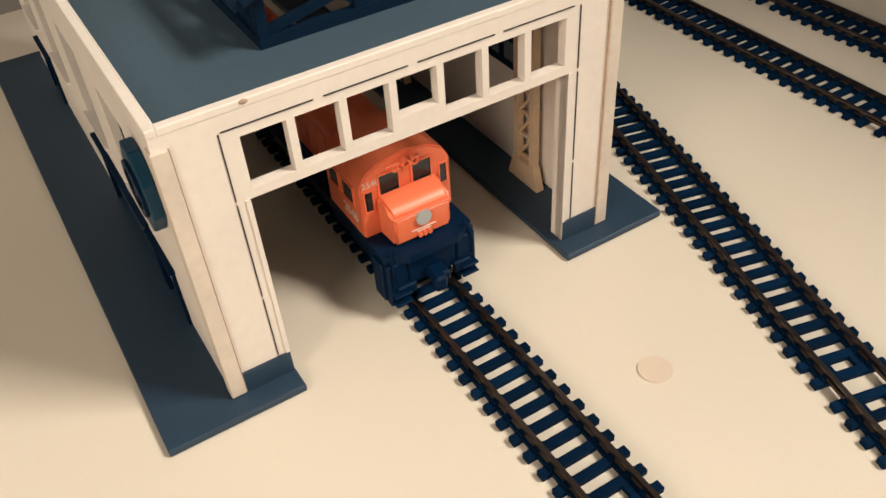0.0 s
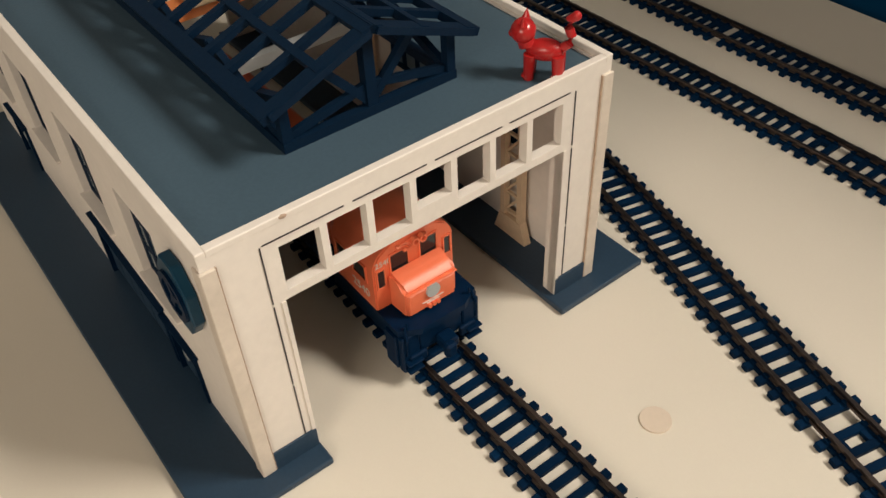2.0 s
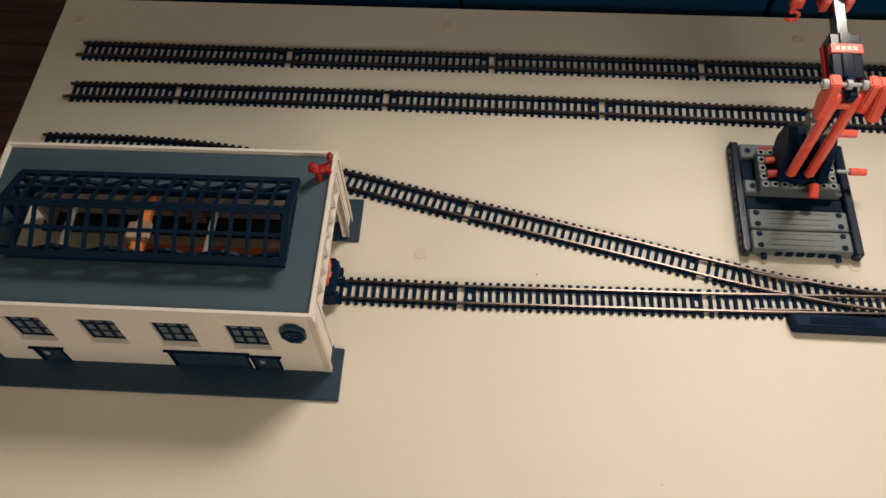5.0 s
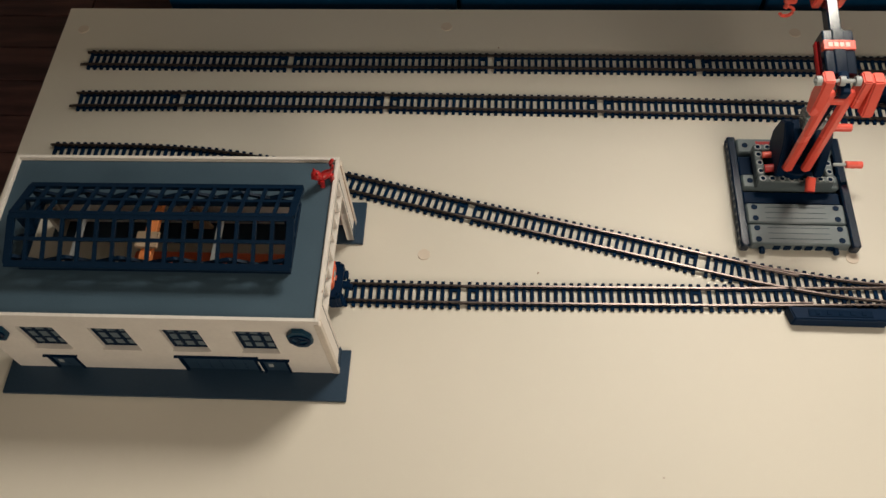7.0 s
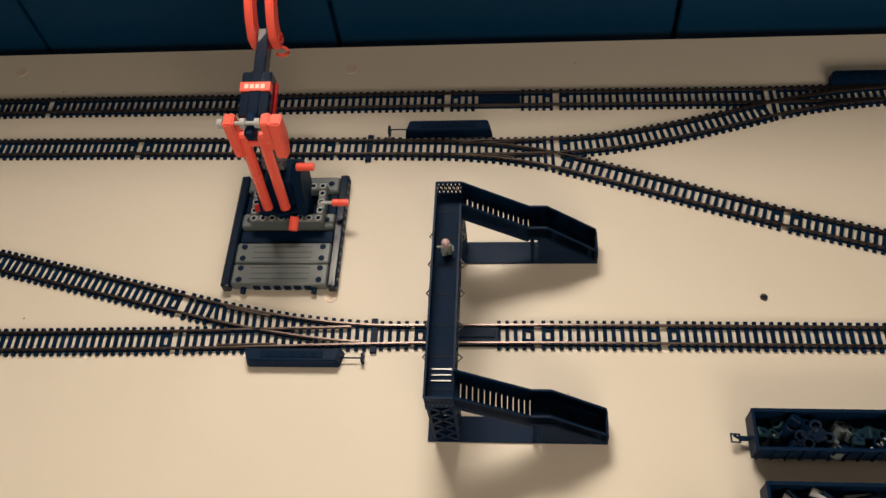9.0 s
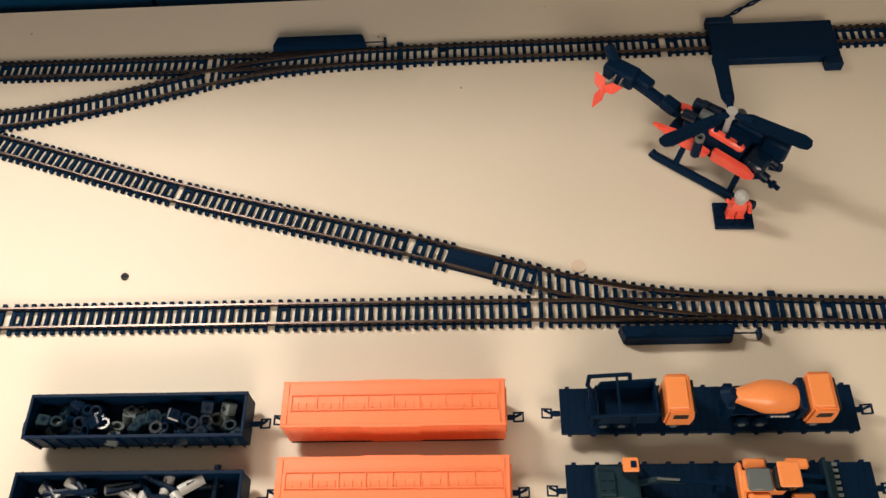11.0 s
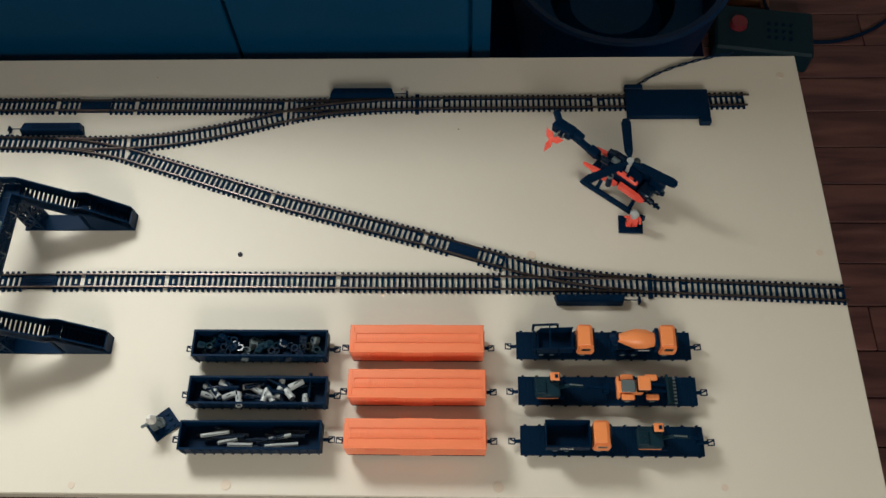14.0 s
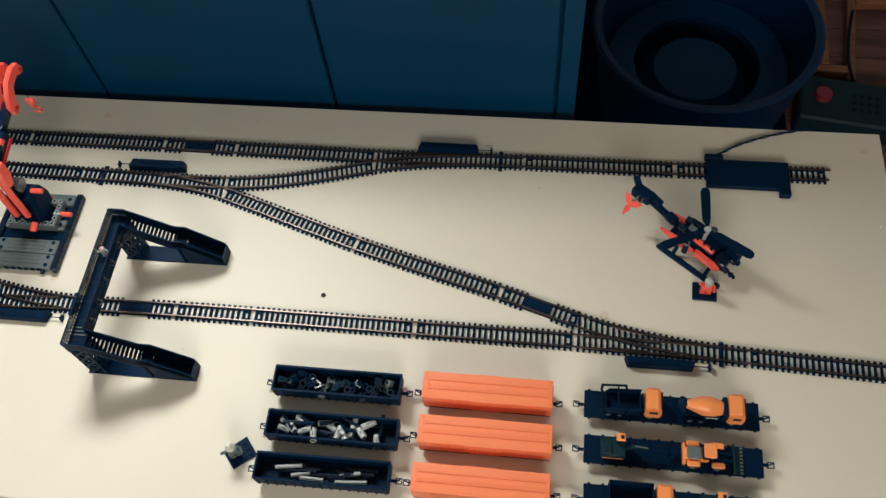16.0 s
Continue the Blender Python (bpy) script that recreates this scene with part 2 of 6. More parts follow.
def shared(name, me, parent, m):
    ob = new(name, me)
    ob.parent = parent
    ob.matrix_basis = m
    return ob


def thing(name, m, label, category, group="", kind=""):
    ob = new(name)
    ob.empty_display_size = 0.01
    ob.matrix_basis = m
    return tagged(ob, label, category, group, kind)


def solid(name, bm, material, label, category, m=None, group="", kind="", smooth=False):
    ob = new(name, mesh_of(name, bm, material, smooth))
    if m is not None:
        ob.matrix_basis = m
    return tagged(ob, label, category, group, kind)


def BM():
    return bmesh.new()


def words(name, text, size, material, parent, m, label="", thick=0.00008):
    """Lettering in the built-in font, turned into a mesh."""
    cu = bpy.data.curves.new(name, 'FONT')
    cu.body, cu.size, cu.align_x, cu.align_y, cu.extrude = text, size, 'CENTER', 'CENTER', thick
    tmp = bpy.data.objects.new(name, cu)
    me = bpy.data.meshes.new_from_object(tmp)
    bpy.data.objects.remove(tmp)
    me.materials.clear()
    me.materials.append(material)
    ob = new(name, me)
    ob.parent = parent
    ob.matrix_basis = m
    if label:
        tagged(ob, label)
    return ob


# ---- room ----
TX0, TX1, TY0, TY1 = -0.496, 1.557, -0.262, 0.381
# CAB_TOP lies out of view, raised so the cabinets shade the table's back
CAB_Y, CAB_TOP = 0.402, 0.48


def wall_with_opening(name, x0, x1, y0, y1, wx0, wx1, wz0, wz1):
    bm = BM()
    box(bm, x0, wx0, y0, y1, FLOOR_Z, CEIL_Z)
    box(bm, wx1, x1, y0, y1, FLOOR_Z, CEIL_Z)
    box(bm, wx0, wx1, y0, y1, FLOOR_Z, wz0)
    box(bm, wx0, wx1, y0, y1, wz1, CEIL_Z)
    return solid(name, bm, M_ROOM, "plain pale painted room wall with a rectangular opening", "wall", kind="structure")


wall_with_opening("wall_north", BAY_X0, BAY_X1, NEAR_WALL, NEAR_WALL + 0.12, 0.19, 0.61, 0.68, 1.12)
for nm, xa, xb, ya, yb in (("wall_north_west", LEFT_WALL, BAY_X0, BACK_WALL, BACK_WALL + 0.15), ("wall_north_east", BAY_X1, RIGHT_WALL, BACK_WALL, BACK_WALL + 0.15),
                           ("wall_return_west", BAY_X0, BAY_X0 + 0.12, NEAR_WALL + 0.12, BACK_WALL), ("wall_return_east", BAY_X1 - 0.12, BAY_X1, NEAR_WALL + 0.12, BACK_WALL)):
    bm = BM()
    box(bm, xa, xb, ya, yb, FLOOR_Z, CEIL_Z)
    solid(nm, bm, M_ROOM, "plain pale painted room wall", "wall", kind="structure")
# unseen south wall; its opening is made up to hold the fill lamp
wall_with_opening("wall_south", LEFT_WALL, RIGHT_WALL, FRONT_WALL - 0.15, FRONT_WALL, 0.65, 2.15, 0.95, 1.85)
for nm, xa in (("wall_west", LEFT_WALL - 0.15), ("wall_east", RIGHT_WALL)):
    bm = BM()
    box(bm, xa, xa + 0.15, FRONT_WALL - 0.15, BACK_WALL + 0.15, FLOOR_Z, CEIL_Z)
    solid(nm, bm, M_ROOM, "plain pale painted room wall", "wall", kind="structure")
bm = BM()
box(bm, LEFT_WALL - 0.15, RIGHT_WALL + 0.15, FRONT_WALL - 0.15, NEAR_WALL + 0.12, CEIL_Z, CEIL_Z + 0.12)
box(bm, LEFT_WALL - 0.15, BAY_X0 + 0.12, NEAR_WALL + 0.12, BACK_WALL + 0.15, CEIL_Z, CEIL_Z + 0.12)
box(bm, BAY_X1 - 0.12, RIGHT_WALL + 0.15, NEAR_WALL + 0.12, BACK_WALL + 0.15, CEIL_Z, CEIL_Z + 0.12)
solid("ceiling", bm, M_ROOM, "plain pale ceiling over the table", "ceiling", kind="structure")
bm = BM()
box(bm, LEFT_WALL - 0.15, RIGHT_WALL + 0.15, FRONT_WALL - 0.15, BACK_WALL + 0.15, FLOOR_Z - 0.06, FLOOR_Z - 0.012)
floor = solid("floor", bm, M_GAP, "dark reddish brown wooden floorboards", "floor", kind="structure")

# table top on four legs
table = thing("table", pose(0, 0, 0), "long white laminate table carrying the model railway", "table")
bm = BM()
box(bm, TX0, TX1, TY0, TY1, -0.022, 0.0, 0.0012)
part("tabletop", bm, M_TABLE, table, "white laminate tabletop with worn edges")
bm = BM()
box(bm, TX0 - 0.0008, TX1 + 0.0008, TY0 - 0.0008, TY1 + 0.0008, -0.020, -0.003)
part("edge_band", bm, M_TABLE_EDGE, table, "beige edge band")
for lx in (TX0 + 0.05, (TX0 + TX1) / 2, TX1 - 0.09):
    for ly in (TY0 + 0.04, TY1 - 0.08):
        bm = BM()
        box(bm, lx, lx + 0.04, ly, ly + 0.04, FLOOR_Z, -0.022, 0.002)
        part("leg", bm, M_TABLE_EDGE, table)

# cabinets along the back of the table
gaps = [-0.384, -0.024, 0.336, 0.725, 1.077]
for i, (ga, gb) in enumerate(zip(gaps, gaps[1:])):
    cab = thing("cabinet", pose(0, 0, 0), "dark teal painted cabinet with flat doors behind the table", "cabinet", "row of cabinets")
    bm = BM()
    box(bm, ga, gb + (0.030 if i == 3 else 0), CAB_Y + 0.020, CAB_Y + 0.095, FLOOR_Z, CAB_TOP)
    part("body", bm, M_CABINET, cab)
    bm = BM()
    box(bm, ga + 0.0025, gb - 0.0025, CAB_Y, CAB_Y + 0.018, FLOOR_Z + 0.06, CAB_TOP - 0.004, 0.002)
    part("door", bm, M_CABINET, cab, "flat teal cabinet door")
    if i == 3:
        bm = BM()
        box(bm, gb + 0.0025, gb + 0.030, CAB_Y + 0.002, CAB_Y + 0.019, FLOOR_Z, CAB_TOP, 0.001)
        part("end_stile", bm, M_CABINET, cab)

# ---- track ----
def bez(a, b, ta, tb, s):
    """Hermite curve between a and b."""
    a, b, ta, tb = Vector(a), Vector(b), Vector(ta), Vector(tb)
    return a * (2 * s ** 3 - 3 * s ** 2 + 1) + ta * (s ** 3 - 2 * s ** 2 + s) + b * (3 * s ** 2 - 2 * s ** 3) + tb * (s ** 3 - s ** 2)


GAUGE, SL_LEN, SL_W, SL_H, PITCH = 0.0178, 0.0288, 0.0034, 0.0026, 0.00757
RAIL_Z = 0.0056


def sleeper_mesh(length):
    bm = BM()
    box(bm, -SL_W / 2, SL_W / 2, -length / 2, length / 2, 0, SL_H, 0.0002)
    for s in (-1, 1):
        for e in (-1, 1):
            y = s * GAUGE / 2 + e * 0.0014
            box(bm, -0.0013, 0.0013, y - 0.0007, y + 0.0007, SL_H - 0.0002, SL_H + 0.0011)
    return mesh_of("sleeper", bm, M_SLEEPER)


SLEEPER = sleeper_mesh(SL_LEN)


def rail_bm(bm, pts, off, w=0.0012):
    """A rail with head and foot along the points, at off to their left."""
    prof = ((-w, SL_H), (w, SL_H), (w, SL_H + 0.0005), (w * 0.4, SL_H + 0.0009), (w * 0.4, RAIL_Z - 0.0009), (w * 0.75, RAIL_Z - 0.0006), (w * 0.7, RAIL_Z), (-w * 0.7, RAIL_Z), (-w * 0.75, RAIL_Z - 0.0006), (-w * 0.4, RAIL_Z - 0.0009), (-w * 0.4, SL_H + 0.0009), (-w, SL_H + 0.0005))
    rows = []
    for i, p in enumerate(pts):
        d = (pts[min(i + 1, len(pts) - 1)] - pts[max(i - 1, 0)]).normalized()
        n = Vector((-d.y, d.x))
        rows.append([bm.verts.new((*(p + n * (off + u)), v)) for u, v in prof])
    k = len(prof)
    for a, b in zip(rows, rows[1:]):
        for j in range(k):
            bm.faces.new((a[j], a[(j + 1) % k], b[(j + 1) % k], b[j]))
    bm.faces.new(rows[0])
    bm.faces.new(rows[-1][::-1])


def web_bm(bm, pts, off, half=0.0019):
    """The moulded plastic strip under a rail, which ties the sleepers together."""
    rows = []
    for i, p in enumerate(pts):
        d = (pts[min(i + 1, len(pts) - 1)] - pts[max(i - 1, 0)]).normalized()
        n = Vector((-d.y, d.x))
        rows.append([bm.verts.new((*(p + n * (off + u)), v)) for u, v in ((-half, 0.0002), (half, 0.0002), (half, 0.0021), (-half, 0.0021))])
    for a, b in zip(rows, rows[1:]):
        for j in range(4):
            bm.faces.new((a[j], a[(j + 1) % 4], b[(j + 1) % 4], b[j]))
    bm.faces.new(rows[0])
    bm.faces.new(rows[-1][::-1])


def curve_points(a, b, ha=None, hb=None, n=None):
    a, b = Vector(a), Vector(b)
    L = (b - a).length
    d = (b - a).normalized()
    da = Vector((math.cos(radians(ha)), math.sin(radians(ha)))) if ha is not None else d
    db = Vector((math.cos(radians(hb)), math.sin(radians(hb)))) if hb is not None else d
    n = n or max(2, int(L / 0.012))
    if ha is None and hb is None:
        n = 2
    return [bez(a, b, da * L, db * L, i / n) for i in range(n + 1)]


def along(pts, s):
    lens = [(q - p).length for p, q in zip(pts, pts[1:])]
    s = min(max(s, 0.0), sum(lens) - 1e-7)
    for p, q, L in zip(pts, pts[1:], lens):
        if s <= L:
            return p.lerp(q, s / L), (q - p).normalized()
        s -= L
    return pts[-1], (pts[-1] - pts[-2]).normalized()


bm = BM()
box(bm, -0.0028, 0.0028, 0.0042, 0.0110, 0.0002, SL_H - 0.0003)
TIE = mesh_of("end_tie", bm, M_SLEEPER)
bm = BM()
box(bm, -0.0045, 0.0045, -0.0016, 0.0016, SL_H + 0.0001, SL_H + 0.0016, 0.0003)
JOINER = mesh_of("rail_joiner", bm, M_RAIL)


def track(a, b, ha=None, hb=None, plate=None, label="straight black model railway track section with brown rails", ends=(1, 1)):
    """One section of track between two joints; a heading in degrees bends its end."""
    a, b = Vector(a), Vector(b)
    t = thing("track_section", Matrix.Translation((a.x, a.y, 0)), label, "model track", "model railway track")
    pts = [p - a for p in curve_points(a, b, ha, hb)]
    L = sum((q - p).length for p, q in zip(pts, pts[1:]))
    for s in (-1, 1):
        bm = BM()
        rail_bm(bm, pts, s * GAUGE / 2)
        part("rail", bm, M_RAIL, t)
        bm = BM()
        web_bm(bm, [along(pts, 0.0036)[0]] + [p for p in pts[1:-1]] + [along(pts, L - 0.0036)[0]], s * GAUGE / 2)
        part("web", bm, M_SLEEPER, t, "black plastic strip under the rail")
    n = max(2, round((L - 0.0112) / PITCH))
    first = 0.0051
    step = (L - 2 * first) / n
    for i in range(n + 1):
        s = first + i * step
        if plate and plate[0] - 0.002 < s < plate[1] + 0.002:
            continue
        p, d = along(pts, s)
        shared("sleeper", SLEEPER, t, Matrix.Translation((p.x, p.y, 0)) @ Matrix.Rotation(math.atan2(d.y, d.x) + random.uniform(-0.008, 0.008), 4, 'Z'))
    for e, s in zip(ends, (first + step / 2, L - first - step / 2)):
        if e:
            p, d = along(pts, s)
            for flip in (0, math.pi):
                shared("end_tie", TIE, t, Matrix.Translation((p.x, p.y, 0)) @ Matrix.Rotation(math.atan2(d.y, d.x) + flip, 4, 'Z'))
    for s in (0.0, L):
        p, d = along(pts, s)
        sg = -1 if s == 0.0 else 1
        c = p + Vector((-d.y, d.x)) * sg * GAUGE / 2
        shared("rail_joiner", JOINER, t, Matrix.Translation((c.x, c.y, 0)) @ Matrix.Rotation(math.atan2(d.y, d.x), 4, 'Z'))
    if plate:
        p, d = along(pts, (plate[0] + plate[1]) / 2)
        m = Matrix.Translation((p.x, p.y, 0)) @ Matrix.Rotation(math.atan2(d.y, d.x), 4, 'Z')
        hw = (plate[1] - plate[0]) / 2 + 0.0026
        bm = BM()
        box(bm, -hw, hw, -SL_LEN / 2 + 0.006, SL_LEN / 2 - 0.006, 0, 0.0034, 0.0006, m)
        box(bm, -hw * 0.85, hw * 0.85, -0.0032, 0.0032, 0.003, 0.0044, 0.0004, m)
        part("uncoupling_plate", bm, M_BLACK, t, "flat black uncoupling ramp between the rails")
    return t


def turnout(one, legs, side, lever, box_from, box_to, headings):
    """A set of points: the single end, the two ends of its legs, and the motor box on one side (+1 or -1)."""
    one, main, branch = Vector(one), Vector(legs[0]), Vector(legs[1])
    t = thing("turnout", Matrix.Translation((one.x, one.y, 0)), "black model railway turnout with brown rails and switch motor", "model turnout", "model railway turnouts")
    pm = [p - one for p in curve_points(one, main, headings[0], headings[1], 16)]
    pb = [p - one for p in curve_points(one, branch, headings[0], headings[2], 20)]
    L = sum((q - p).length for p, q in zip(pm, pm[1:]))
    away = 1 if (pb[-1] - pm[-1]).dot(Vector((-(pm[-1] - pm[-2]).y, (pm[-1] - pm[-2]).x))) > 0 else -1
    # outer rails run through; the inner ones stop at the frog or taper as blades
    bm = BM()
    rail_bm(bm, pm, -away * GAUGE / 2)
    part("rail", bm, M_RAIL, t)
    bm = BM()
    rail_bm(bm, pb, away * GAUGE / 2)
    part("rail", bm, M_RAIL, t)
    bm = BM()
    rail_bm(bm, pm[4:], away * GAUGE / 2)
    part("rail", bm, M_RAIL, t)
    bm = BM()
    rail_bm(bm, pb[4:], -away * GAUGE / 2)
    part("rail", bm, M_RAIL, t)
    for pts, sg in ((pm, -away), (pb, away)):
        bm = BM()
        web_bm(bm, pts[:-1], sg * GAUGE / 2)
        part("web", bm, M_SLEEPER, t, "black plastic strip under the rail")
        bm = BM()
        web_bm(bm, pts[8:-1], -sg * GAUGE / 2)
        part("web", bm, M_SLEEPER, t)
        bm = BM()
        k = len(pts)
        rail_bm(bm, pts[int(k * 0.58):int(k * 0.85)], sg * (GAUGE / 2 - 0.0024), 0.0008)
        part("check_rail", bm, M_RAIL, t)
    # throw bar
    p, d = along(pm, 0.034)
    m = Matrix.Translation((p.x, p.y, 0)) @ Matrix.Rotation(math.atan2(d.y, d.x), 4, 'Z')
    bm = BM()
    box(bm, -0.003, 0.003, -0.0175, 0.0175, 0.0003, 0.0034, 0.0005, m)
    part("throw_bar", bm, M_BLACK, t)
    n = round((L - 0.008) / PITCH)
    for i in range(n + 1):
        s = 0.004 + i * (L - 0.008) / n
        p, d = along(pm, s)
        q, _ = along(pb, s * 1.005)
        nrm = Vector((-d.y, d.x))
        gap = abs((q - p).dot(nrm))
        mid = p.lerp(q, 0.5)
        me = SLEEPER
        ang = Matrix.Rotation(math.atan2(d.y, d.x), 4, 'Z')
        if gap > 0.0295:
            shared("sleeper", me, t, Matrix.Translation((p.x, p.y, 0)) @ ang)
            shared("sleeper", me, t, Matrix.Translation((q.x, q.y, 0)) @ Matrix.Rotation(math.atan2((pb[-1] - pb[-2]).y, (pb[-1] - pb[-2]).x), 4, 'Z'))
        else:
            shared("sleeper", me, t, Matrix.Translation((mid.x, mid.y, 0)) @ ang @ Matrix.Diagonal((1, 1 + gap / SL_LEN, 1, 1)))
    # frog
    q, dq = along(pb, L * 0.72)
    bm = BM()
    c = along(pm, L * 0.70)[0] + Vector((-d.y, d.x)) * away * GAUGE / 2
    m = Matrix.Translation((c.x, c.y, 0)) @ Matrix.Rotation(math.atan2(d.y, d.x), 4, 'Z')
    box(bm, -0.014, 0.014, -0.0022, 0.0022, SL_H, RAIL_Z - 0.0014, 0.0004, m)
    part("frog", bm, M_BLACK, t)
    # motor box with chamfered ends
    x0, x1 = sorted((box_from[0] - one.x, box_to[0] - one.x))
    ya, yb = sorted((box_from[1] - one.y, box_to[1] - one.y))
    bm = BM()
    vs = box(bm, x0, x1, ya, yb, 0, 0.0125, 0.0)
    far = yb if side > 0 else ya
    for v in vs:
        if abs(v.co.y - far) < 1e-6:
            v.co.x += 0.004 if v.co.x < (x0 + x1) / 2 else -0.004
        if v.co.z > 0.01:
            v.co.y += 0.0012 if v.co.y < (ya + yb) / 2 else -0.0012
            v.co.x += 0.0015 if v.co.x < (x0 + x1) / 2 else -0.0015
    bmesh.ops.bevel(bm, geom=list(bm.edges), offset=0.0011, segments=2, affect='EDGES')
    motor = part("motor_box", bm, M_BLACK, t, "black plastic switch motor box", True)
    bm = BM()
    cx, cy = (x0 + x1) / 2, (ya + yb) / 2
    box(bm, x0 + 0.018, x1 - 0.018, cy - 0.0035, cy + 0.0035, 0.012, 0.0132, 0.0004)
    for k in range(5):
        xx = x0 + 0.026 + k * (x1 - x0 - 0.052) / 4
        box(bm, xx - 0.002, xx + 0.002, cy - 0.0018, cy + 0.0018, 0.0131, 0.0140, 0.0003)
    part("cover_rib", bm, M_BLACK_MATT, motor)
    ex = x1 if lever > 0 else x0
    bm = BM()
    rod(bm, (ex - lever * 0.003, cy, 0.006), (ex + lever * 0.017, cy, 0.006), 0.0007, seg=6)
    box(bm, ex + lever * 0.017 - 0.0013, ex + lever * 0.017 + 0.0013, cy - 0.004, cy + 0.004, 0.0, 0.0085, 0.0004)
    rod(bm, (ex + lever * 0.017, cy, 0.004), (ex + lever * 0.017, -side * 0.0 + 0.010 * side, 0.0035), 0.0008, seg=6)
    part("lever", bm, M_BLACK, t)
    return t


CURVED = "curved black model railway track section with brown rails"
# front line
track((-0.452, 0.0), (-0.226, 0.0))
track((-0.226, 0.0), (0.0, 0.0))
track((0.0, 0.0), (0.227, 0.004))
turnout((0.449, 0.011), ((0.227, 0.004), (0.226, 0.042)), -1, 1, (0.297, -0.0065), (0.390, -0.0215), (181.5, 181.5, 166))
track((0.449, 0.011), (0.565, 0.012), plate=(0.040, 0.078))
track((0.565, 0.012), (0.677, 0.012))
track((0.677, 0.012), (0.904, 0.011))
track((0.904, 0.011), (1.120, 0.010))
turnout((1.343, 0.005), ((1.120, 0.010), (1.125, 0.039)), -1, 1, (1.184, -0.0085), (1.276, -0.0215), (177.5, 178.5, 162.5))
track((1.343, 0.005), (1.559, -0.005))
# siding towards the shed's far side
track((0.226, 0.0420), (0.002, 0.0955), 166, 167)
track((0.002, 0.0955), (-0.232, 0.1500), 167, 170, label=CURVED)
track((-0.232, 0.1500), (-0.457, 0.1610), 170, 180, label=CURVED)
# back line
track((-0.452, 0.2955), (-0.211, 0.2940), ends=(0, 1))
track((-0.211, 0.2940), (0.018, 0.2950))
track((0.018, 0.2950), (0.248, 0.2940))
track((0.248, 0.2940), (0.471, 0.2940))
track((0.471, 0.2940), (0.588, 0.2930), plate=(0.036, 0.0760))
track((0.588, 0.2930), (0.809, 0.2910))
turnout((1.034, 0.2950), ((0.809, 0.2910), (0.810, 0.2730)), 1, 1, (0.872, 0.3030), (0.968, 0.3180), (181, 181, 195))
track((1.034, 0.2950), (1.257, 0.2960))
track((1.257, 0.2960), (1.474, 0.2990))
# middle line
track((-0.448, 0.2340), (-0.326, 0.2360), ends=(0, 1))
track((-0.326, 0.2360), (-0.095, 0.2360))
track((-0.095, 0.2360), (0.138, 0.2340))
track((0.138, 0.2340), (0.357, 0.2300))
turnout((0.357, 0.2300), ((0.587, 0.2280), (0.589, 0.2085)), 1, -1, (0.428, 0.2430), (0.521, 0.2590), (-1, 2, -17))
track((0.587, 0.2280), (0.810, 0.2730), 2, 16, label=CURVED)
track((0.589, 0.2085), (0.803, 0.1360), -17.5, -18.3)
track((0.803, 0.1360), (1.016, 0.0740), -17, -16)
track((1.016, 0.0740), (1.125, 0.0390), plate=(0.037, 0.0720))

# ---- wagons ----
def coupler(parent, x, sg):
    bm = BM()
    box(bm, min(x, x + sg * 0.007), max(x, x + sg * 0.007), -0.002, 0.002, 0.007, 0.0095, 0.0004)
    for s in (-1, 1):
        beam(bm, (x + sg * 0.006, s * 0.0034, 0.0085), (x + sg * 0.0135, s * 0.0034, 0.0095), 0.0011, 0.0011)
    beam(bm, (x + sg * 0.0134, -0.0038, 0.0095), (x + sg * 0.0134, 0.0038, 0.0095), 0.0012, 0.0016)
    beam(bm, (x + sg * 0.0065, -0.0038, 0.0085), (x + sg * 0.0065, 0.0038, 0.0085), 0.0016, 0.0016)
    beam(bm, (x + sg * 0.007, 0.0, 0.0085), (x + sg * 0.012, 0.0015, 0.0120), 0.0016, 0.0014)
    part("coupler", bm, M_BLACK, parent, "black plastic loop coupler")


def bogie(parent, x):
    bm = BM()
    for s in (-1, 1):
        box(bm, x - 0.017, x + 0.017, s * 0.0115 - 0.0012, s * 0.0115 + 0.0012, 0.0035, 0.0085, 0.0006)
    box(bm, x - 0.004, x + 0.004, -0.0112, 0.0112, 0.004, 0.0095, 0.0004)
    b = part("bogie", bm, M_BLACK_MATT, parent)
    for xx in (x - 0.0115, x + 0.0115):
        bm = BM()
        for s in (-1, 1):
            rod(bm, (xx, s * 0.0072, 0.0052), (xx, s * 0.0098, 0.0052), 0.0052, seg=16)
        rod(bm, (xx, -0.0098, 0.0052), (xx, 0.0098, 0.0052), 0.001, seg=8)
        part("wheelset", bm, M_STEEL, b, smooth=True)


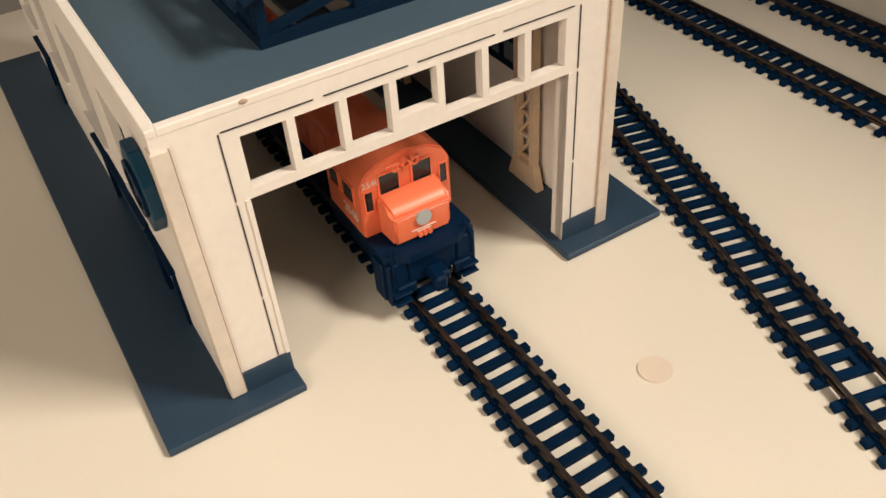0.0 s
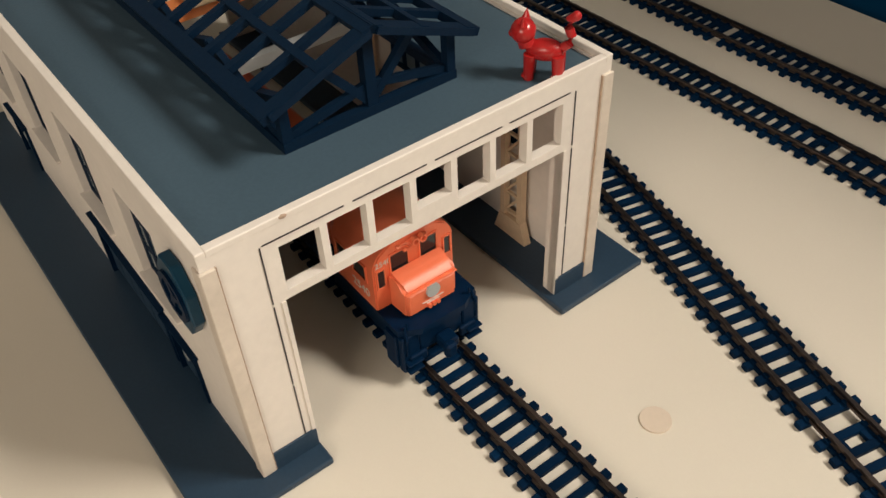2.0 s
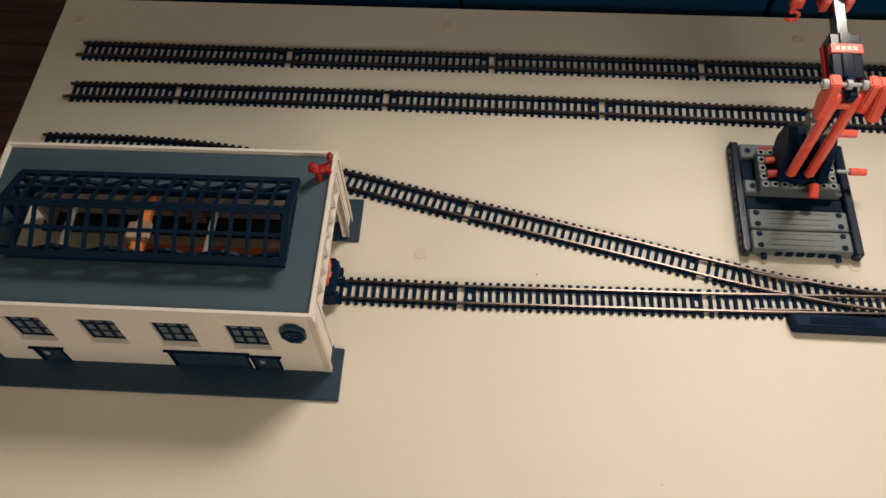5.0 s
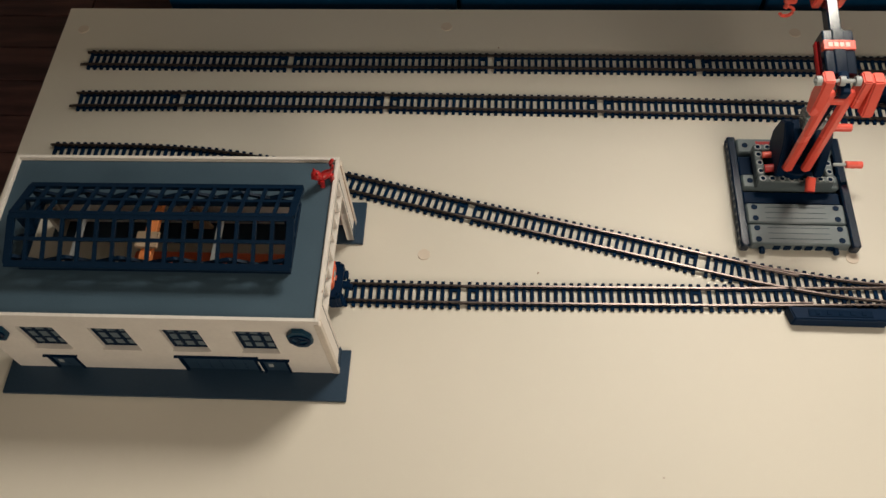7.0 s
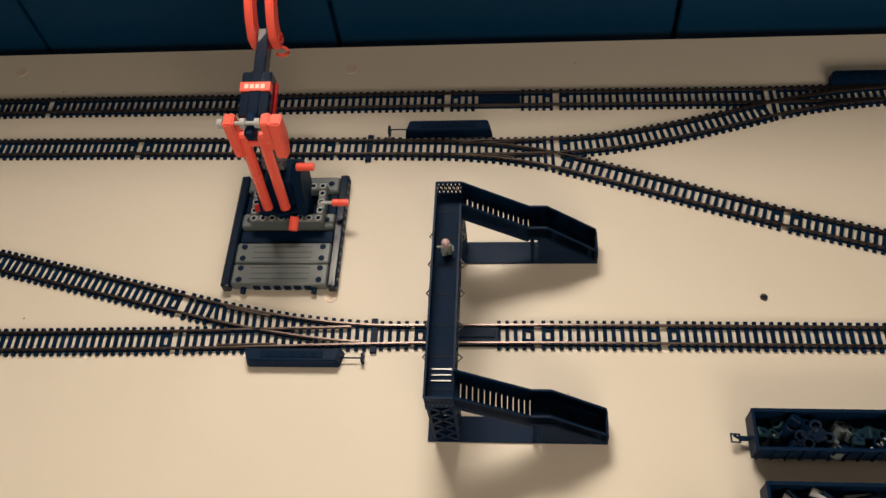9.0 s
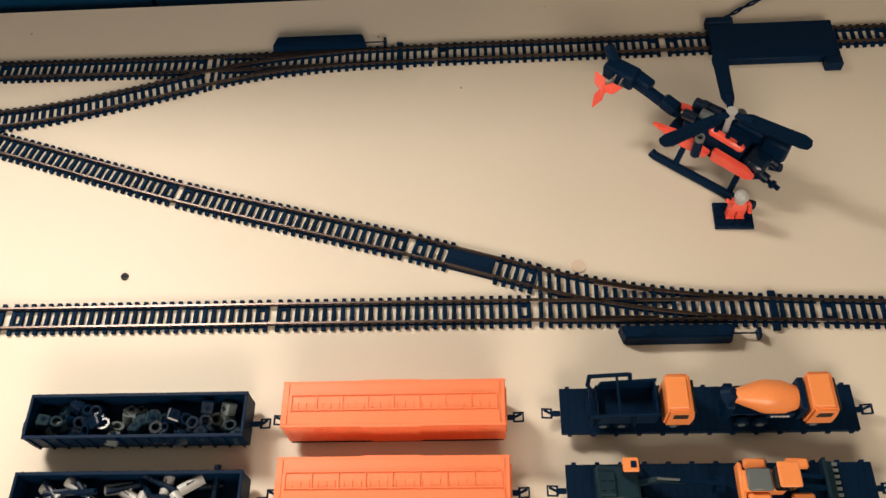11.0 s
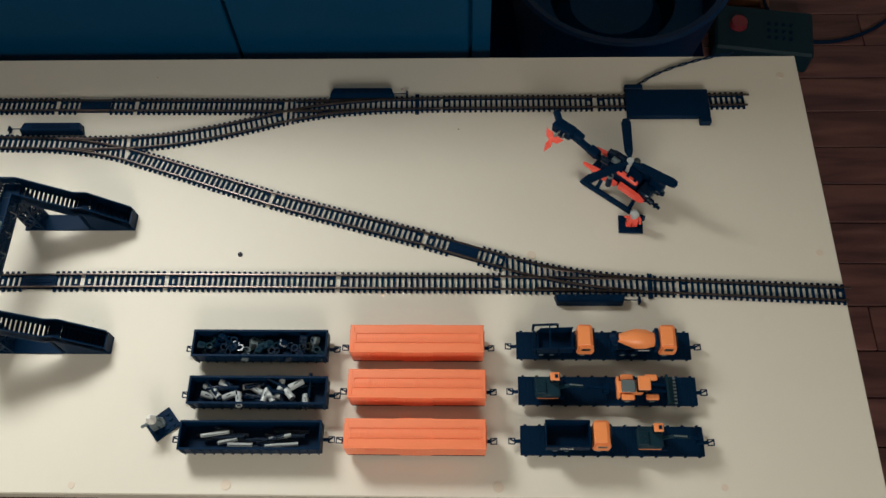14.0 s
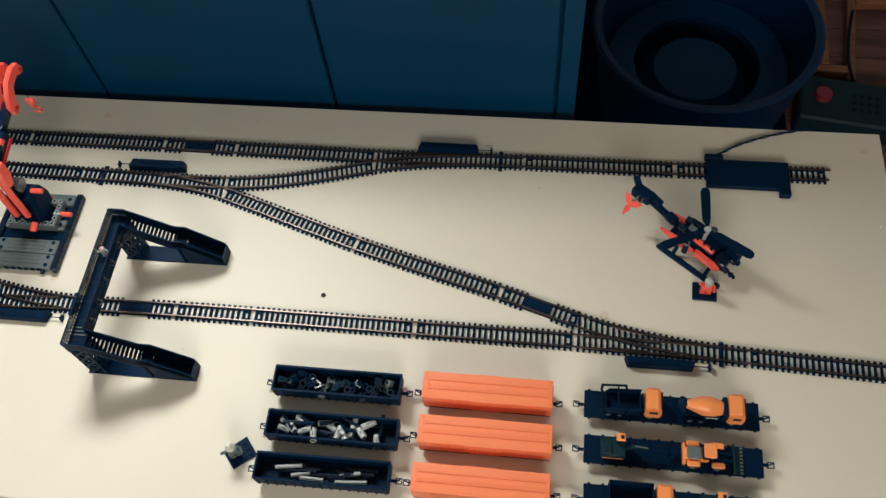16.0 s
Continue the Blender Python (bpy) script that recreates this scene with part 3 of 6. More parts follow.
def gondola(x0, x1, yc, label, turn=0.0):
    L, W = x1 - x0, 0.0335
    g = thing("gondola_wagon", pose((x0 + x1) / 2, yc, 0, 0, 0, turn), label, "gondola wagon", "model gondola wagons")
    h = L / 2
    bm = BM()
    box(bm, -h, h, -W / 2, W / 2, 0.0085, 0.0105, 0.0004)
    part("floor_pan", bm, M_BLACK, g)
    for s in (-1, 1):
        bm = BM()
        y = s * (W / 2 - 0.0007)
        box(bm, -h, h, y - 0.0007, y + 0.0007, 0.0104, 0.0315)
        box(bm, -h - 0.0006, h + 0.0006, y - 0.0013, y + 0.0013, 0.0305, 0.0322, 0.0003)
        w = part("side", bm, M_BLACK, g)
        for k in range(15):
            bm = BM()
            xx = -h + 0.004 + k * (L - 0.008) / 14
            yy = y + s * 0.0013
            box(bm, xx - 0.0008, xx + 0.0008, min(yy - 0.0007, yy + 0.0007), yy + 0.0007, 0.0085, 0.0306)
            part("rib", bm, M_BLACK, w)
    for s in (-1, 1):
        bm = BM()
        x = s * (h - 0.0007)
        box(bm, x - 0.0007, x + 0.0007, -W / 2 + 0.0014, W / 2 - 0.0014, 0.0104, 0.0315)
        box(bm, x - 0.0012, x + 0.0012, -W / 2 + 0.002, W / 2 - 0.002, 0.0306, 0.0324, 0.0003)
        part("end_board", bm, M_BLACK, g)
        coupler(g, s * h, s)
        bogie(g, s * (h - 0.028))
    return g


gondola(0.735, 0.901, -0.0845, "black gondola wagon half full of grey plastic pieces")
gondola(0.738, 0.905, -0.1440, "black gondola wagon half full of grey tubes")
gondola(0.735, 0.902, -0.1985, "black gondola wagon loaded with thin rods", 0.4)


def box_wagon(x0, x1, yc, label, turn=0.0):
    L, W, H = x1 - x0, 0.0335, 0.0440
    g = thing("box_wagon", pose((x0 + x1) / 2, yc, 0, 0, 0, turn), label, "box wagon", "orange model box wagons")
    h = L / 2
    bm = BM()
    roof = [(-W / 2, 0.008), (W / 2, 0.008), (W / 2, H - 0.0016), (W / 2 - 0.0012, H - 0.0008), (0, H), (-W / 2 + 0.0012, H - 0.0008), (-W / 2, H - 0.0016)]
    prism(bm, roof, -h, h, rot(0, 0, 90))
    bmesh.ops.bevel(bm, geom=list(bm.edges), offset=0.0005, segments=1, affect='EDGES')
    part("body", bm, M_WAGON, g, "salmon orange ribbed steel body")
    bm = BM()
    for y in (-0.0052, 0.0062):
        box(bm, -h + 0.007, h - 0.006, y - 0.0004, y + 0.0004, H - 0.0016, H + 0.0008)
    for k in range(9):
        xx = -h + 0.007 + k * (L - 0.013) / 8
        box(bm, xx - 0.0005, xx + 0.0005, -0.0062, 0.0062, H - 0.0006, H + 0.0007)
    part("roof_walk", bm, M_WAGON, g, "raised orange roof walk")
    for s in (-1, 1):
        bm = BM()
        box(bm, s * (h - 0.0042) - 0.0004, s * (h - 0.0042) + 0.0004, -W / 2 + 0.002, W / 2 - 0.002, H - 0.0016, H + 0.0003)
        part("end_batten", bm, M_WAGON, g)
        bm = BM()
        ya, yb = sorted((s * (W / 2 + 0.0002), s * (W / 2 + 0.0013)))
        box(bm, -0.022, 0.020, ya, yb, H - 0.0030, H - 0.0012, 0.0002)
        part("door_rail", bm, M_WAGON, g)
    for s in (-1, 1):
        bm = BM()
        ya, yb = sorted((s * (W / 2 - 0.0010), s * (W / 2 + 0.0007)))
        box(bm, -h - 0.0004, h + 0.0004, ya, yb, H - 0.0026, H - 0.0011, 0.0002)
        part("eave", bm, M_WAGON, g)
    for k in range(24):
        bm = BM()
        xx = -h + 0.012 + k * (L - 0.024) / 23
        box(bm, xx - 0.0003, xx + 0.0003, -0.0048, 0.0005, H - 0.0004, H + 0.00045)
        part("roof_seam", bm, M_WAGON, g)
    for s in (-1, 1):
        bm = BM()
        y = s * (W / 2 + 0.0004)
        box(bm, -0.019, 0.019, y - 0.0006, y + 0.0006, 0.010, H - 0.0028, 0.0003)
        d = part("sliding_door", bm, M_WAGON, g)
        for k in range(6):
            bm = BM()
            xx = -0.015 + k * 0.006
            box(bm, xx - 0.0006, xx + 0.0006, min(y, y + s * 0.0012), max(y, y + s * 0.0012), 0.012, H - 0.005)
            part("door_rib", bm, M_WAGON, d)
        for k in range(18):
            xx = -h + 0.004 + k * (L - 0.008) / 17
            if abs(xx) < 0.021:
                continue
            bm = BM()
            box(bm, xx - 0.0006, xx + 0.0006, s * W / 2 - 0.0004, s * W / 2 + 0.0005, 0.010, H - 0.004)
            part("side_rib", bm, M_WAGON, g)
        bm = BM()
        box(bm, -h * 0.98, h * 0.98, s * (W / 2 - 0.0002) - 0.0006, s * (W / 2 - 0.0002) + 0.0006, 0.0072, 0.0092)
        part("sill", bm, M_BLACK_MATT, g)
        bm = BM()
        rod(bm, (-0.052, s * (W / 2 + 0.0002), 0.030), (-0.052, s * (W / 2 + 0.0007), 0.030), 0.0062, seg=24)
        part("emblem", bm, M_ORANGE, g, "faded round emblem")
        bm = BM()
        box(bm, 0.048, 0.068, s * (W / 2 + 0.0003) - 0.0003, s * (W / 2 + 0.0003) + 0.0003, 0.033, 0.0365)
        part("lettering_bar", bm, M_ORANGE, g)
        bm = BM()
        x = s * (h + 0.0005)
        for y in (-0.011, 0.011):
            box(bm, x - 0.0006, x + 0.0006, y - 0.0006, y + 0.0006, 0.010, H - 0.004)
        for z in (0.016, 0.023, 0.030, 0.037):
            box(bm, x - 0.0006, x + 0.0006, -0.011, 0.011, z - 0.0005, z + 0.0005)
        part("end_ladder", bm, M_WAGON, g)
        coupler(g, s * h, s)
        bogie(g, s * (h - 0.030))
    return g


box_wagon(0.931, 1.093, -0.0820, "salmon orange model box wagon standing on the table")
box_wagon(0.932, 1.095, -0.1385, "salmon orange model box wagon standing on the table")
box_wagon(0.931, 1.095, -0.1985, "salmon orange model box wagon standing on the table")


def flat_wagon(x0, x1, yc, label, turn=0.0):
    L, W, Z = x1 - x0, 0.0345, 0.0145
    g = thing("flat_wagon", pose((x0 + x1) / 2, yc, 0, 0, 0, turn), label, "flat wagon", "black model flat wagons")
    h = L / 2
    bm = BM()
    box(bm, -h, h, -W / 2, W / 2, 0.0095, Z - 0.0008, 0.0003)
    part("frame", bm, M_BLACK, g)
    n = 36
    for k in range(n):
        bm = BM()
        xa = -h + k * L / n
        box(bm, xa + 0.00008, xa + L / n - 0.00008, -W / 2, W / 2, Z - 0.0009, Z + random.uniform(-0.0001, 0.0001))
        part("deck_plank", bm, M_BLACK_MATT, g)
    for s in (-1, 1):
        for k in range(13):
            bm = BM()
            xx = -h + 0.006 + k * (L - 0.012) / 12
            y = s * (W / 2 + 0.0008)
            box(bm, xx - 0.0016, xx + 0.0016, y - 0.0009, y + 0.0009, 0.0105, Z + 0.0003, 0.0003)
            part("stake_pocket", bm, M_BLACK, g)
        coupler(g, s * h, s)
        bogie(g, s * (h - 0.032))
    return g


FLATS = [(1.134, 1.348, -0.0795), (1.135, 1.349, -0.1375), (1.136, 1.350, -0.1980)]
flat_wagon(*FLATS[0], "black flat wagon carrying a skip truck and a mixer truck")
flat_wagon(*FLATS[1], "black flat wagon carrying an excavator and a wheel loader")
flat_wagon(*FLATS[2], "black flat wagon carrying a dump truck and an excavator")

# ---- engine shed ----
SHED = pose(-0.112, -0.002, 0, 0, 0, 0.5)
shed = thing("engine_shed", SHED, "white model engine shed with grey roof and dark skylight", "model building")
SL, SY0, SY1, SZ = 0.300, -0.0817, 0.0817, 0.1118
T = 0.004


def panel(name, axis, at, span, z, holes, material, parent, label="", thick=T):
    """A wall sheet with rectangular openings, cut into strips between the openings' edges. axis: the wall's normal."""
    us = sorted({span[0], span[1], *[v for hl in holes for v in hl[:2]]})
    zs = sorted({z[0], z[1], *[v for hl in holes for v in hl[2:]]})
    bm = BM()
    cells = {}
    for i, (a, b) in enumerate(zip(us, us[1:])):
        for j, (c, d) in enumerate(zip(zs, zs[1:])):
            if not any(hl[0] <= (a + b) / 2 <= hl[1] and hl[2] <= (c + d) / 2 <= hl[3] for hl in holes):
                cells[i, j] = (a, b, c, d)
    nodes = {}

    def node(u, v, w):
        key = (round(u, 6), round(v, 6), w)
        if key not in nodes:
            depth = at if w == 0 else at + thick
            nodes[key] = bm.verts.new((depth, u, v) if axis == 'x' else (u, depth, v))
        return nodes[key]

    for (i, j), (a, b, c, d) in cells.items():
        bm.faces.new([node(a, c, 0), node(b, c, 0), node(b, d, 0), node(a, d, 0)])
        bm.faces.new([node(a, c, 1), node(a, d, 1), node(b, d, 1), node(b, c, 1)])
        for di, dj, p, q in ((-1, 0, (a, c), (a, d)), (1, 0, (b, c), (b, d)), (0, -1, (a, c), (b, c)), (0, 1, (a, d), (b, d))):
            if (i + di, j + dj) not in cells:
                bm.faces.new([node(*p, 0), node(*q, 0), node(*q, 1), node(*p, 1)])
    return part(name, bm, material, parent, label)


GATE = (-0.0588, 0.0600)
fans = [(-0.0573 + k * 0.0169, -0.0573 + k * 0.0169 + 0.0143) for k in range(7)]
holes = [(GATE[0], GATE[1], 0.0, 0.0795)] + [(a, b, 0.0875 if k == 3 else 0.0830, 0.1010) for k, (a, b) in enumerate(fans)]
front = panel("front_wall", 'x', -T, (SY0, SY1), (0.0, SZ - 0.002), holes, M_WALL, shed, "white front wall with gate opening and small lights")
panel("rear_wall", 'x', -SL, (SY0, SY1), (0.0, SZ - 0.002), [(GATE[0], GATE[1], 0.0, 0.0795)], M_WALL, shed)
wins = [(-0.0767, -0.0447), (-0.1387, -0.1060), (-0.2010, -0.1685), (-0.2637, -0.2310)]
doors = [(-0.1400, -0.0700, 0.035), (-0.0672, -0.0425, 0.031), (-0.2630, -0.2370, 0.030)]
side_holes = [(a, b, 0.049, 0.090) for a, b in wins] + [(a, b, 0.0, h) for a, b, h in doors]
panel("side_wall", 'y', SY0, (-SL + T, -T), (0.0, SZ - 0.002), side_holes, M_WALL, shed, "white side wall with windows and doors")
panel("side_wall", 'y', SY1 - T, (-SL + T, -T), (0.0, SZ - 0.002), [(a, b, 0.049, 0.090) for a, b in wins], M_WALL, shed)
# trim on the front
def strip(name, x0, x1, y0, y1, z0, z1, material, parent, label="", bevel=0.0):
    bm = BM()
    box(bm, x0, x1, y0, y1, z0, z1, bevel)
    return part(name, bm, material, parent, label)


for ya, yb, yl in ((SY0 - 0.0008, SY0 + 0.0045, SY0 + 0.0045), (SY1 - 0.0045, SY1 + 0.0008, SY1 - 0.0049)):
    strip("corner_strip", -0.0045, 0.0011, ya, yb, 0.0035, SZ - 0.0065, M_STRIP, shed, "ivory corner strip", 0.0003)
    strip("scorched_line", -0.0002, 0.0008, yl, yl + 0.0004, 0.0035, SZ - 0.0065, M_EDGE, shed, "scorched brown edge line")
for ya in (GATE[0] - 0.0045, GATE[1] + 0.0040):
    for za, zb in ((0.012, 0.040), (0.0415, 0.0790), (0.0805, 0.1040)):
        strip("groove", 0.0, 0.0003, ya, ya + 0.0004, za, zb, M_GROOVE, shed)
for k in range(4):
    ya = GATE[0] - 0.0045 + k * 0.0318
    strip("groove", 0.0, 0.0003, ya + 0.0010, ya + 0.0294, 0.1042, 0.10455, M_GROOVE, shed)
for ya, yb in ((SY0 + 0.0049, GATE[0] - 0.0002), (GATE[1] + 0.0002, SY1 - 0.0049)):
    strip("skirting", -0.0004, 0.0008, ya, yb, 0.0033, 0.0125, M_PLINTH, shed, "dark painted base band")
for ya in (GATE[0] - 0.0015, GATE[1]):
    strip("gate_reveal", -0.0065, 0.0005, ya, ya + 0.0015, 0.0033, 0.0795, M_WALL, shed)
# platforms under the two long walls
for ya, yb in ((-0.1085, -0.0585), (0.0565, 0.1055)):
    bm = BM()
    box(bm, -SL - 0.010, 0.0095, ya, yb, 0.0, 0.0032, 0.0005)
    part("platform", bm, M_PLINTH, shed, "dark grey platform strip under the wall")
# side windows
for k, (a, b) in enumerate(wins):
    for ys, sg in ((SY0 + 0.0030, 1), (SY1 - 0.0045, -1)):
        w = panel("window", 'y', ys, (a, b), (0.049, 0.090), [(a + 0.0030, b - 0.0030, 0.0520, 0.0870)], M_BLACK_MATT, shed, "black window frame with small panes", 0.0016)
        for u in (1, 2):
            x = a + (b - a) * u / 3
            strip("glazing_bar", x - 0.0016, x + 0.0016, ys + 0.0001, ys + 0.0015, 0.0508, 0.0882, M_BLACK_MATT, w)
        for v in (1, 2):
            zz = 0.049 + 0.041 * v / 3
            strip("glazing_bar", a + 0.0018, b - 0.0018, ys + 0.0002, ys + 0.0014, zz - 0.0015, zz + 0.0015, M_BLACK_MATT, w)
        for u in range(3):
            for v in range(3):
                bm = BM()
                xa, za = a + (b - a) * u / 3, 0.049 + 0.041 * v / 3
                box(bm, xa + 0.0008, xa + (b - a) / 3 - 0.0008, ys + 0.0005, ys + 0.0010, za + 0.0008, za + 0.0128)
                part("pane", bm, M_PANE, w)
        bm = BM()
        box(bm, a - 0.001, b + 0.001, ys - 0.0042 * sg - 0.0006, ys - 0.0030 * sg + 0.0006, 0.0478, 0.0489)
        part("window_sill", bm, M_WALL, w)
# doors with dark frames and thin canopies
for a, b, h in doors:
    bm = BM()
    box(bm, a, b, SY0 + 0.0012, SY0 + 0.0026, 0.0033, h - 0.0002)
    d = part("door", bm, M_BLACK_MATT if b - a > 0.04 else M_PLINTH, shed, "dark painted shed door")
    for xa in (a - 0.0002, b - 0.0016):
        bm = BM()
        box(bm, xa, xa + 0.0018, SY0 - 0.0012, SY0 + 0.0012, 0.0033, h)
        part("door_jamb", bm, M_BLACK_MATT, d)
    bm = BM()
    box(bm, a - 0.003, b + 0.003, SY0 - 0.0024, SY0 + 0.0008, h, h + 0.0014, 0.0003)
    part("canopy", bm, M_BLACK_MATT, d, "thin dark canopy")
    n = 6 if b - a > 0.04 else 2
    for u in range(n):
        bm = BM()
        xa = a + 0.0022 + u * (b - a - 0.0044) / n
        box(bm, xa + 0.0004, xa + (b - a - 0.0044) / n - 0.0004, SY0 + 0.0006, SY0 + 0.0013, 0.005, h - 0.003)
        part("door_board", bm, M_PLINTH, d)
    if b - a < 0.04:
        bm = BM()
        box(bm, a + 0.006, a + 0.010, SY0 + 0.0001, SY0 + 0.0008, 0.014, 0.020)
        part("notice", bm, M_LIGHT_GREY, d)
# octagonal fans on the long wall
for xc in (-0.0195, -0.2835):
    bm = BM()
    oct_ = [(xc + 0.0112 * math.cos(radians(22.5 + 45 * k)), 0.0840 + 0.0158 * math.sin(radians(22.5 + 45 * k))) for k in range(8)]
    prism(bm, oct_, SY0 - 0.0042, SY0 - 0.0002)
    bmesh.ops.bevel(bm, geom=list(bm.edges), offset=0.0005, segments=1, affect='EDGES')
    f = part("wall_fan", bm, M_FAN, shed, "octagonal dark teal plastic wall fan")
    bm = BM()
    ring(bm, (xc, SY0 - 0.0047, 0.0840), 0.0092, 0.0066, 0.0012, 'Y')
    part("fan_ring", bm, M_BLACK, f)
    bm = BM()
    for k in range(3):
        beam(bm, (xc, SY0 - 0.0046, 0.0840), (xc + 0.0068 * math.cos(2.1 * k), SY0 - 0.0046, 0.0840 + 0.0068 * math.sin(2.1 * k)), 0.003, 0.0008, 0, 90)
    part("fan_blade", bm, M_BLACK, f)
# roof sheet with the skylight opening, and the parapet
KX0, KX1, KY0, KY1 = -0.263, -0.0285, -0.0368, 0.0332
bm = BM()
RZ = 0.1088
rx, ry = (-SL + T, KX0, KX1, -T), (SY0 + T, KY0, KY1, SY1 - T)
grid = {(i, j, k): bm.verts.new((x, y, z)) for i, x in enumerate(rx) for j, y in enumerate(ry) for k, z in enumerate((RZ - 0.002, RZ))}
for i in range(3):
    for j in range(3):
        if (i, j) != (1, 1):
            for k in (0, 1):
                bm.faces.new([grid[i, j, k], grid[i + 1, j, k], grid[i + 1, j + 1, k], grid[i, j + 1, k]])
for ring_ in (((0, 0), (3, 0), (3, 3), (0, 3)), ((1, 1), (2, 1), (2, 2), (1, 2))):
    for (a, b), (c, d) in zip(ring_, ring_[1:] + ring_[:1]):
        n_ = max(abs(c - a), abs(d - b))
        for q in range(n_):
            p0 = (a + (c - a) * q // n_, b + (d - b) * q // n_)
            p1 = (a + (c - a) * (q + 1) // n_, b + (d - b) * (q + 1) // n_)
            bm.faces.new([grid[(*p0, 0)], grid[(*p1, 0)], grid[(*p1, 1)], grid[(*p0, 1)]])
part("roof", bm, M_ROOF, shed, "slate grey painted flat roof")
for x0, x1, ya, yb in ((-SL, 0.0002, SY0 - 0.0002, SY0 + 0.0030), (-SL, 0.0002, SY1 - 0.0030, SY1 + 0.0002), (-0.0030, 0.0002, SY0 + 0.0030, SY1 - 0.0030), (-SL, -SL + 0.0030, SY0 + 0.0030, SY1 - 0.0030)):
    strip("parapet", x0, x1, ya, yb, SZ - 0.0022, SZ + 0.0004, M_WALL, shed, "white parapet rim", 0.0003)
bm = BM()
ball(bm, (0.0001, -0.054, SZ - 0.0004), 0.0012, (0.6, 1.2, 0.6))
part("glue_blob", bm, M_EDGE, shed)
# skylight: a long gabled lantern of bars
lan = part("skylight", (lambda b_: (box(b_, KX0, KX1, KY0, KY0 + 0.0035, RZ, RZ + 0.0035), box(b_, KX0, KX1, KY1 - 0.0035, KY1, RZ, RZ + 0.0035), box(b_, KX0, KX0 + 0.0035, KY0 + 0.0035, KY1 - 0.0035, RZ, RZ + 0.0035), box(b_, KX1 - 0.0035, KX1, KY0 + 0.0035, KY1 - 0.0035, RZ, RZ + 0.0035), b_)[-1])(BM()), M_SKYLIGHT, shed, "dark blue-grey lattice skylight along the roof")
EZ, PZ, YM = 0.1280, 0.1415, (KY0 + KY1) / 2


def bar(name, a, b, w, h, roll=0.0):
    bm = BM()
    beam(bm, a, b, w, h, 0, roll)
    return part(name, bm, M_SKYLIGHT, lan)


for y in (KY0 + 0.002, KY1 - 0.002):
    for k in range(6):
        x = KX0 + 0.002 + k * (KX1 - KX0 - 0.004) / 5
        bar("post", (x, y, RZ + 0.003), (x, y, EZ), 0.0035, 0.0035)
    for k in range(5):
        xa, xb = (KX0 + 0.002 + (k + e) * (KX1 - KX0 - 0.004) / 5 for e in (0, 1))
        bar("brace", (xa, y, RZ + 0.003), (xb, y, EZ), 0.003, 0.0032)
        bar("brace", (xb, y, RZ + 0.003), (xa, y, EZ), 0.0026, 0.0032)
for x in (KX0 + 0.0025, KX1 - 0.0025):
    bar("gable_post", (x, YM, RZ + 0.003), (x, YM, PZ - 0.001), 0.004, 0.004)
    for s in (KY0, KY1):
        bar("gable_brace", (x, YM, RZ + 0.004), (x, (s * 0.55 + YM * 0.45), (EZ * 0.55 + PZ * 0.45)), 0.0025, 0.0030)
        bar("gable_brace", (x, s * 0.95 + YM * 0.05, RZ + 0.004), (x, YM, RZ + 0.011), 0.0022, 0.0028)
for s in (-1, 1):
    lo = Vector((0, YM + s * ((KY1 - KY0) / 2 + 0.0045), EZ - 0.0012))
    hi = Vector((0, YM + s * 0.0012, PZ))
    xa, xb = KX0 - 0.0035, KX1 + 0.0038
    ang = math.degrees(math.atan2(hi.z - lo.z, abs(hi.y - lo.y))) * (-s)
    for f, w in ((0.0, 0.0058), (0.52, 0.0030), (1.0, 0.0046)):
        p = lo.lerp(hi, f)
        bar("purlin", (xa, p.y, p.z), (xb, p.y, p.z), w, 0.0030, ang)
    n = 16
    for k in range(n + 1):
        x = xa + 0.002 + k * (xb - xa - 0.004) / n
        w = 0.0062 if k in (0, n) else 0.0029
        bar("rafter", (x, lo.y, lo.z), (x, hi.y, hi.z), w, 0.0026)
# inside: floor bands and the travelling crane
for xc in (-0.041, -0.155):
    for y in (-0.0725, 0.0725):
        bm = BM()
        for dx in (-0.0055, 0.0055):
            box(bm, xc + dx - 0.0014, xc + dx + 0.0014, y - 0.0016, y + 0.0016, 0.0033, 0.094)
        for k in range(7):
            za = 0.016 + k * 0.0108
            beam(bm, (xc - 0.0045, y, za), (xc + 0.0045, y, za), 0.0014, 0.0012)
            beam(bm, (xc - 0.0045, y, za), (xc + 0.0045, y, za + 0.0108), 0.0014, 0.0012)
        prism(bm, [(xc - 0.0105, 0.0033), (xc + 0.0105, 0.0033), (xc + 0.007, 0.014), (xc - 0.007, 0.014)], y - 0.002, y + 0.002)
        part("lattice_column", bm, M_TAN, shed, "tan card lattice column")
for y in (-0.0715, 0.0715):
    strip("crane_rail", -0.285, -0.012, y - 0.0022, y + 0.0022, 0.094, 0.0972, M_TAN, shed)
bm = BM()
box(bm, -0.165, -0.155, -0.070, 0.070, 0.0975, 0.1040, 0.0004)
cg = part("crane_girder", bm, M_YELLOW, shed, "yellow crane girder across the shed")
bm = BM()
box(bm, -0.170, -0.150, -0.012, 0.004, 0.1040, 0.1075, 0.0006)
part("trolley", bm, M_TAN, cg)
for xc, yc in ((-0.100, -0.03), (-0.225, -0.01)):
    strip("roof_tie", xc - 0.002, xc + 0.002, SY0 + T, SY1 - T, 0.0985, 0.1035, M_INSIDE, shed)

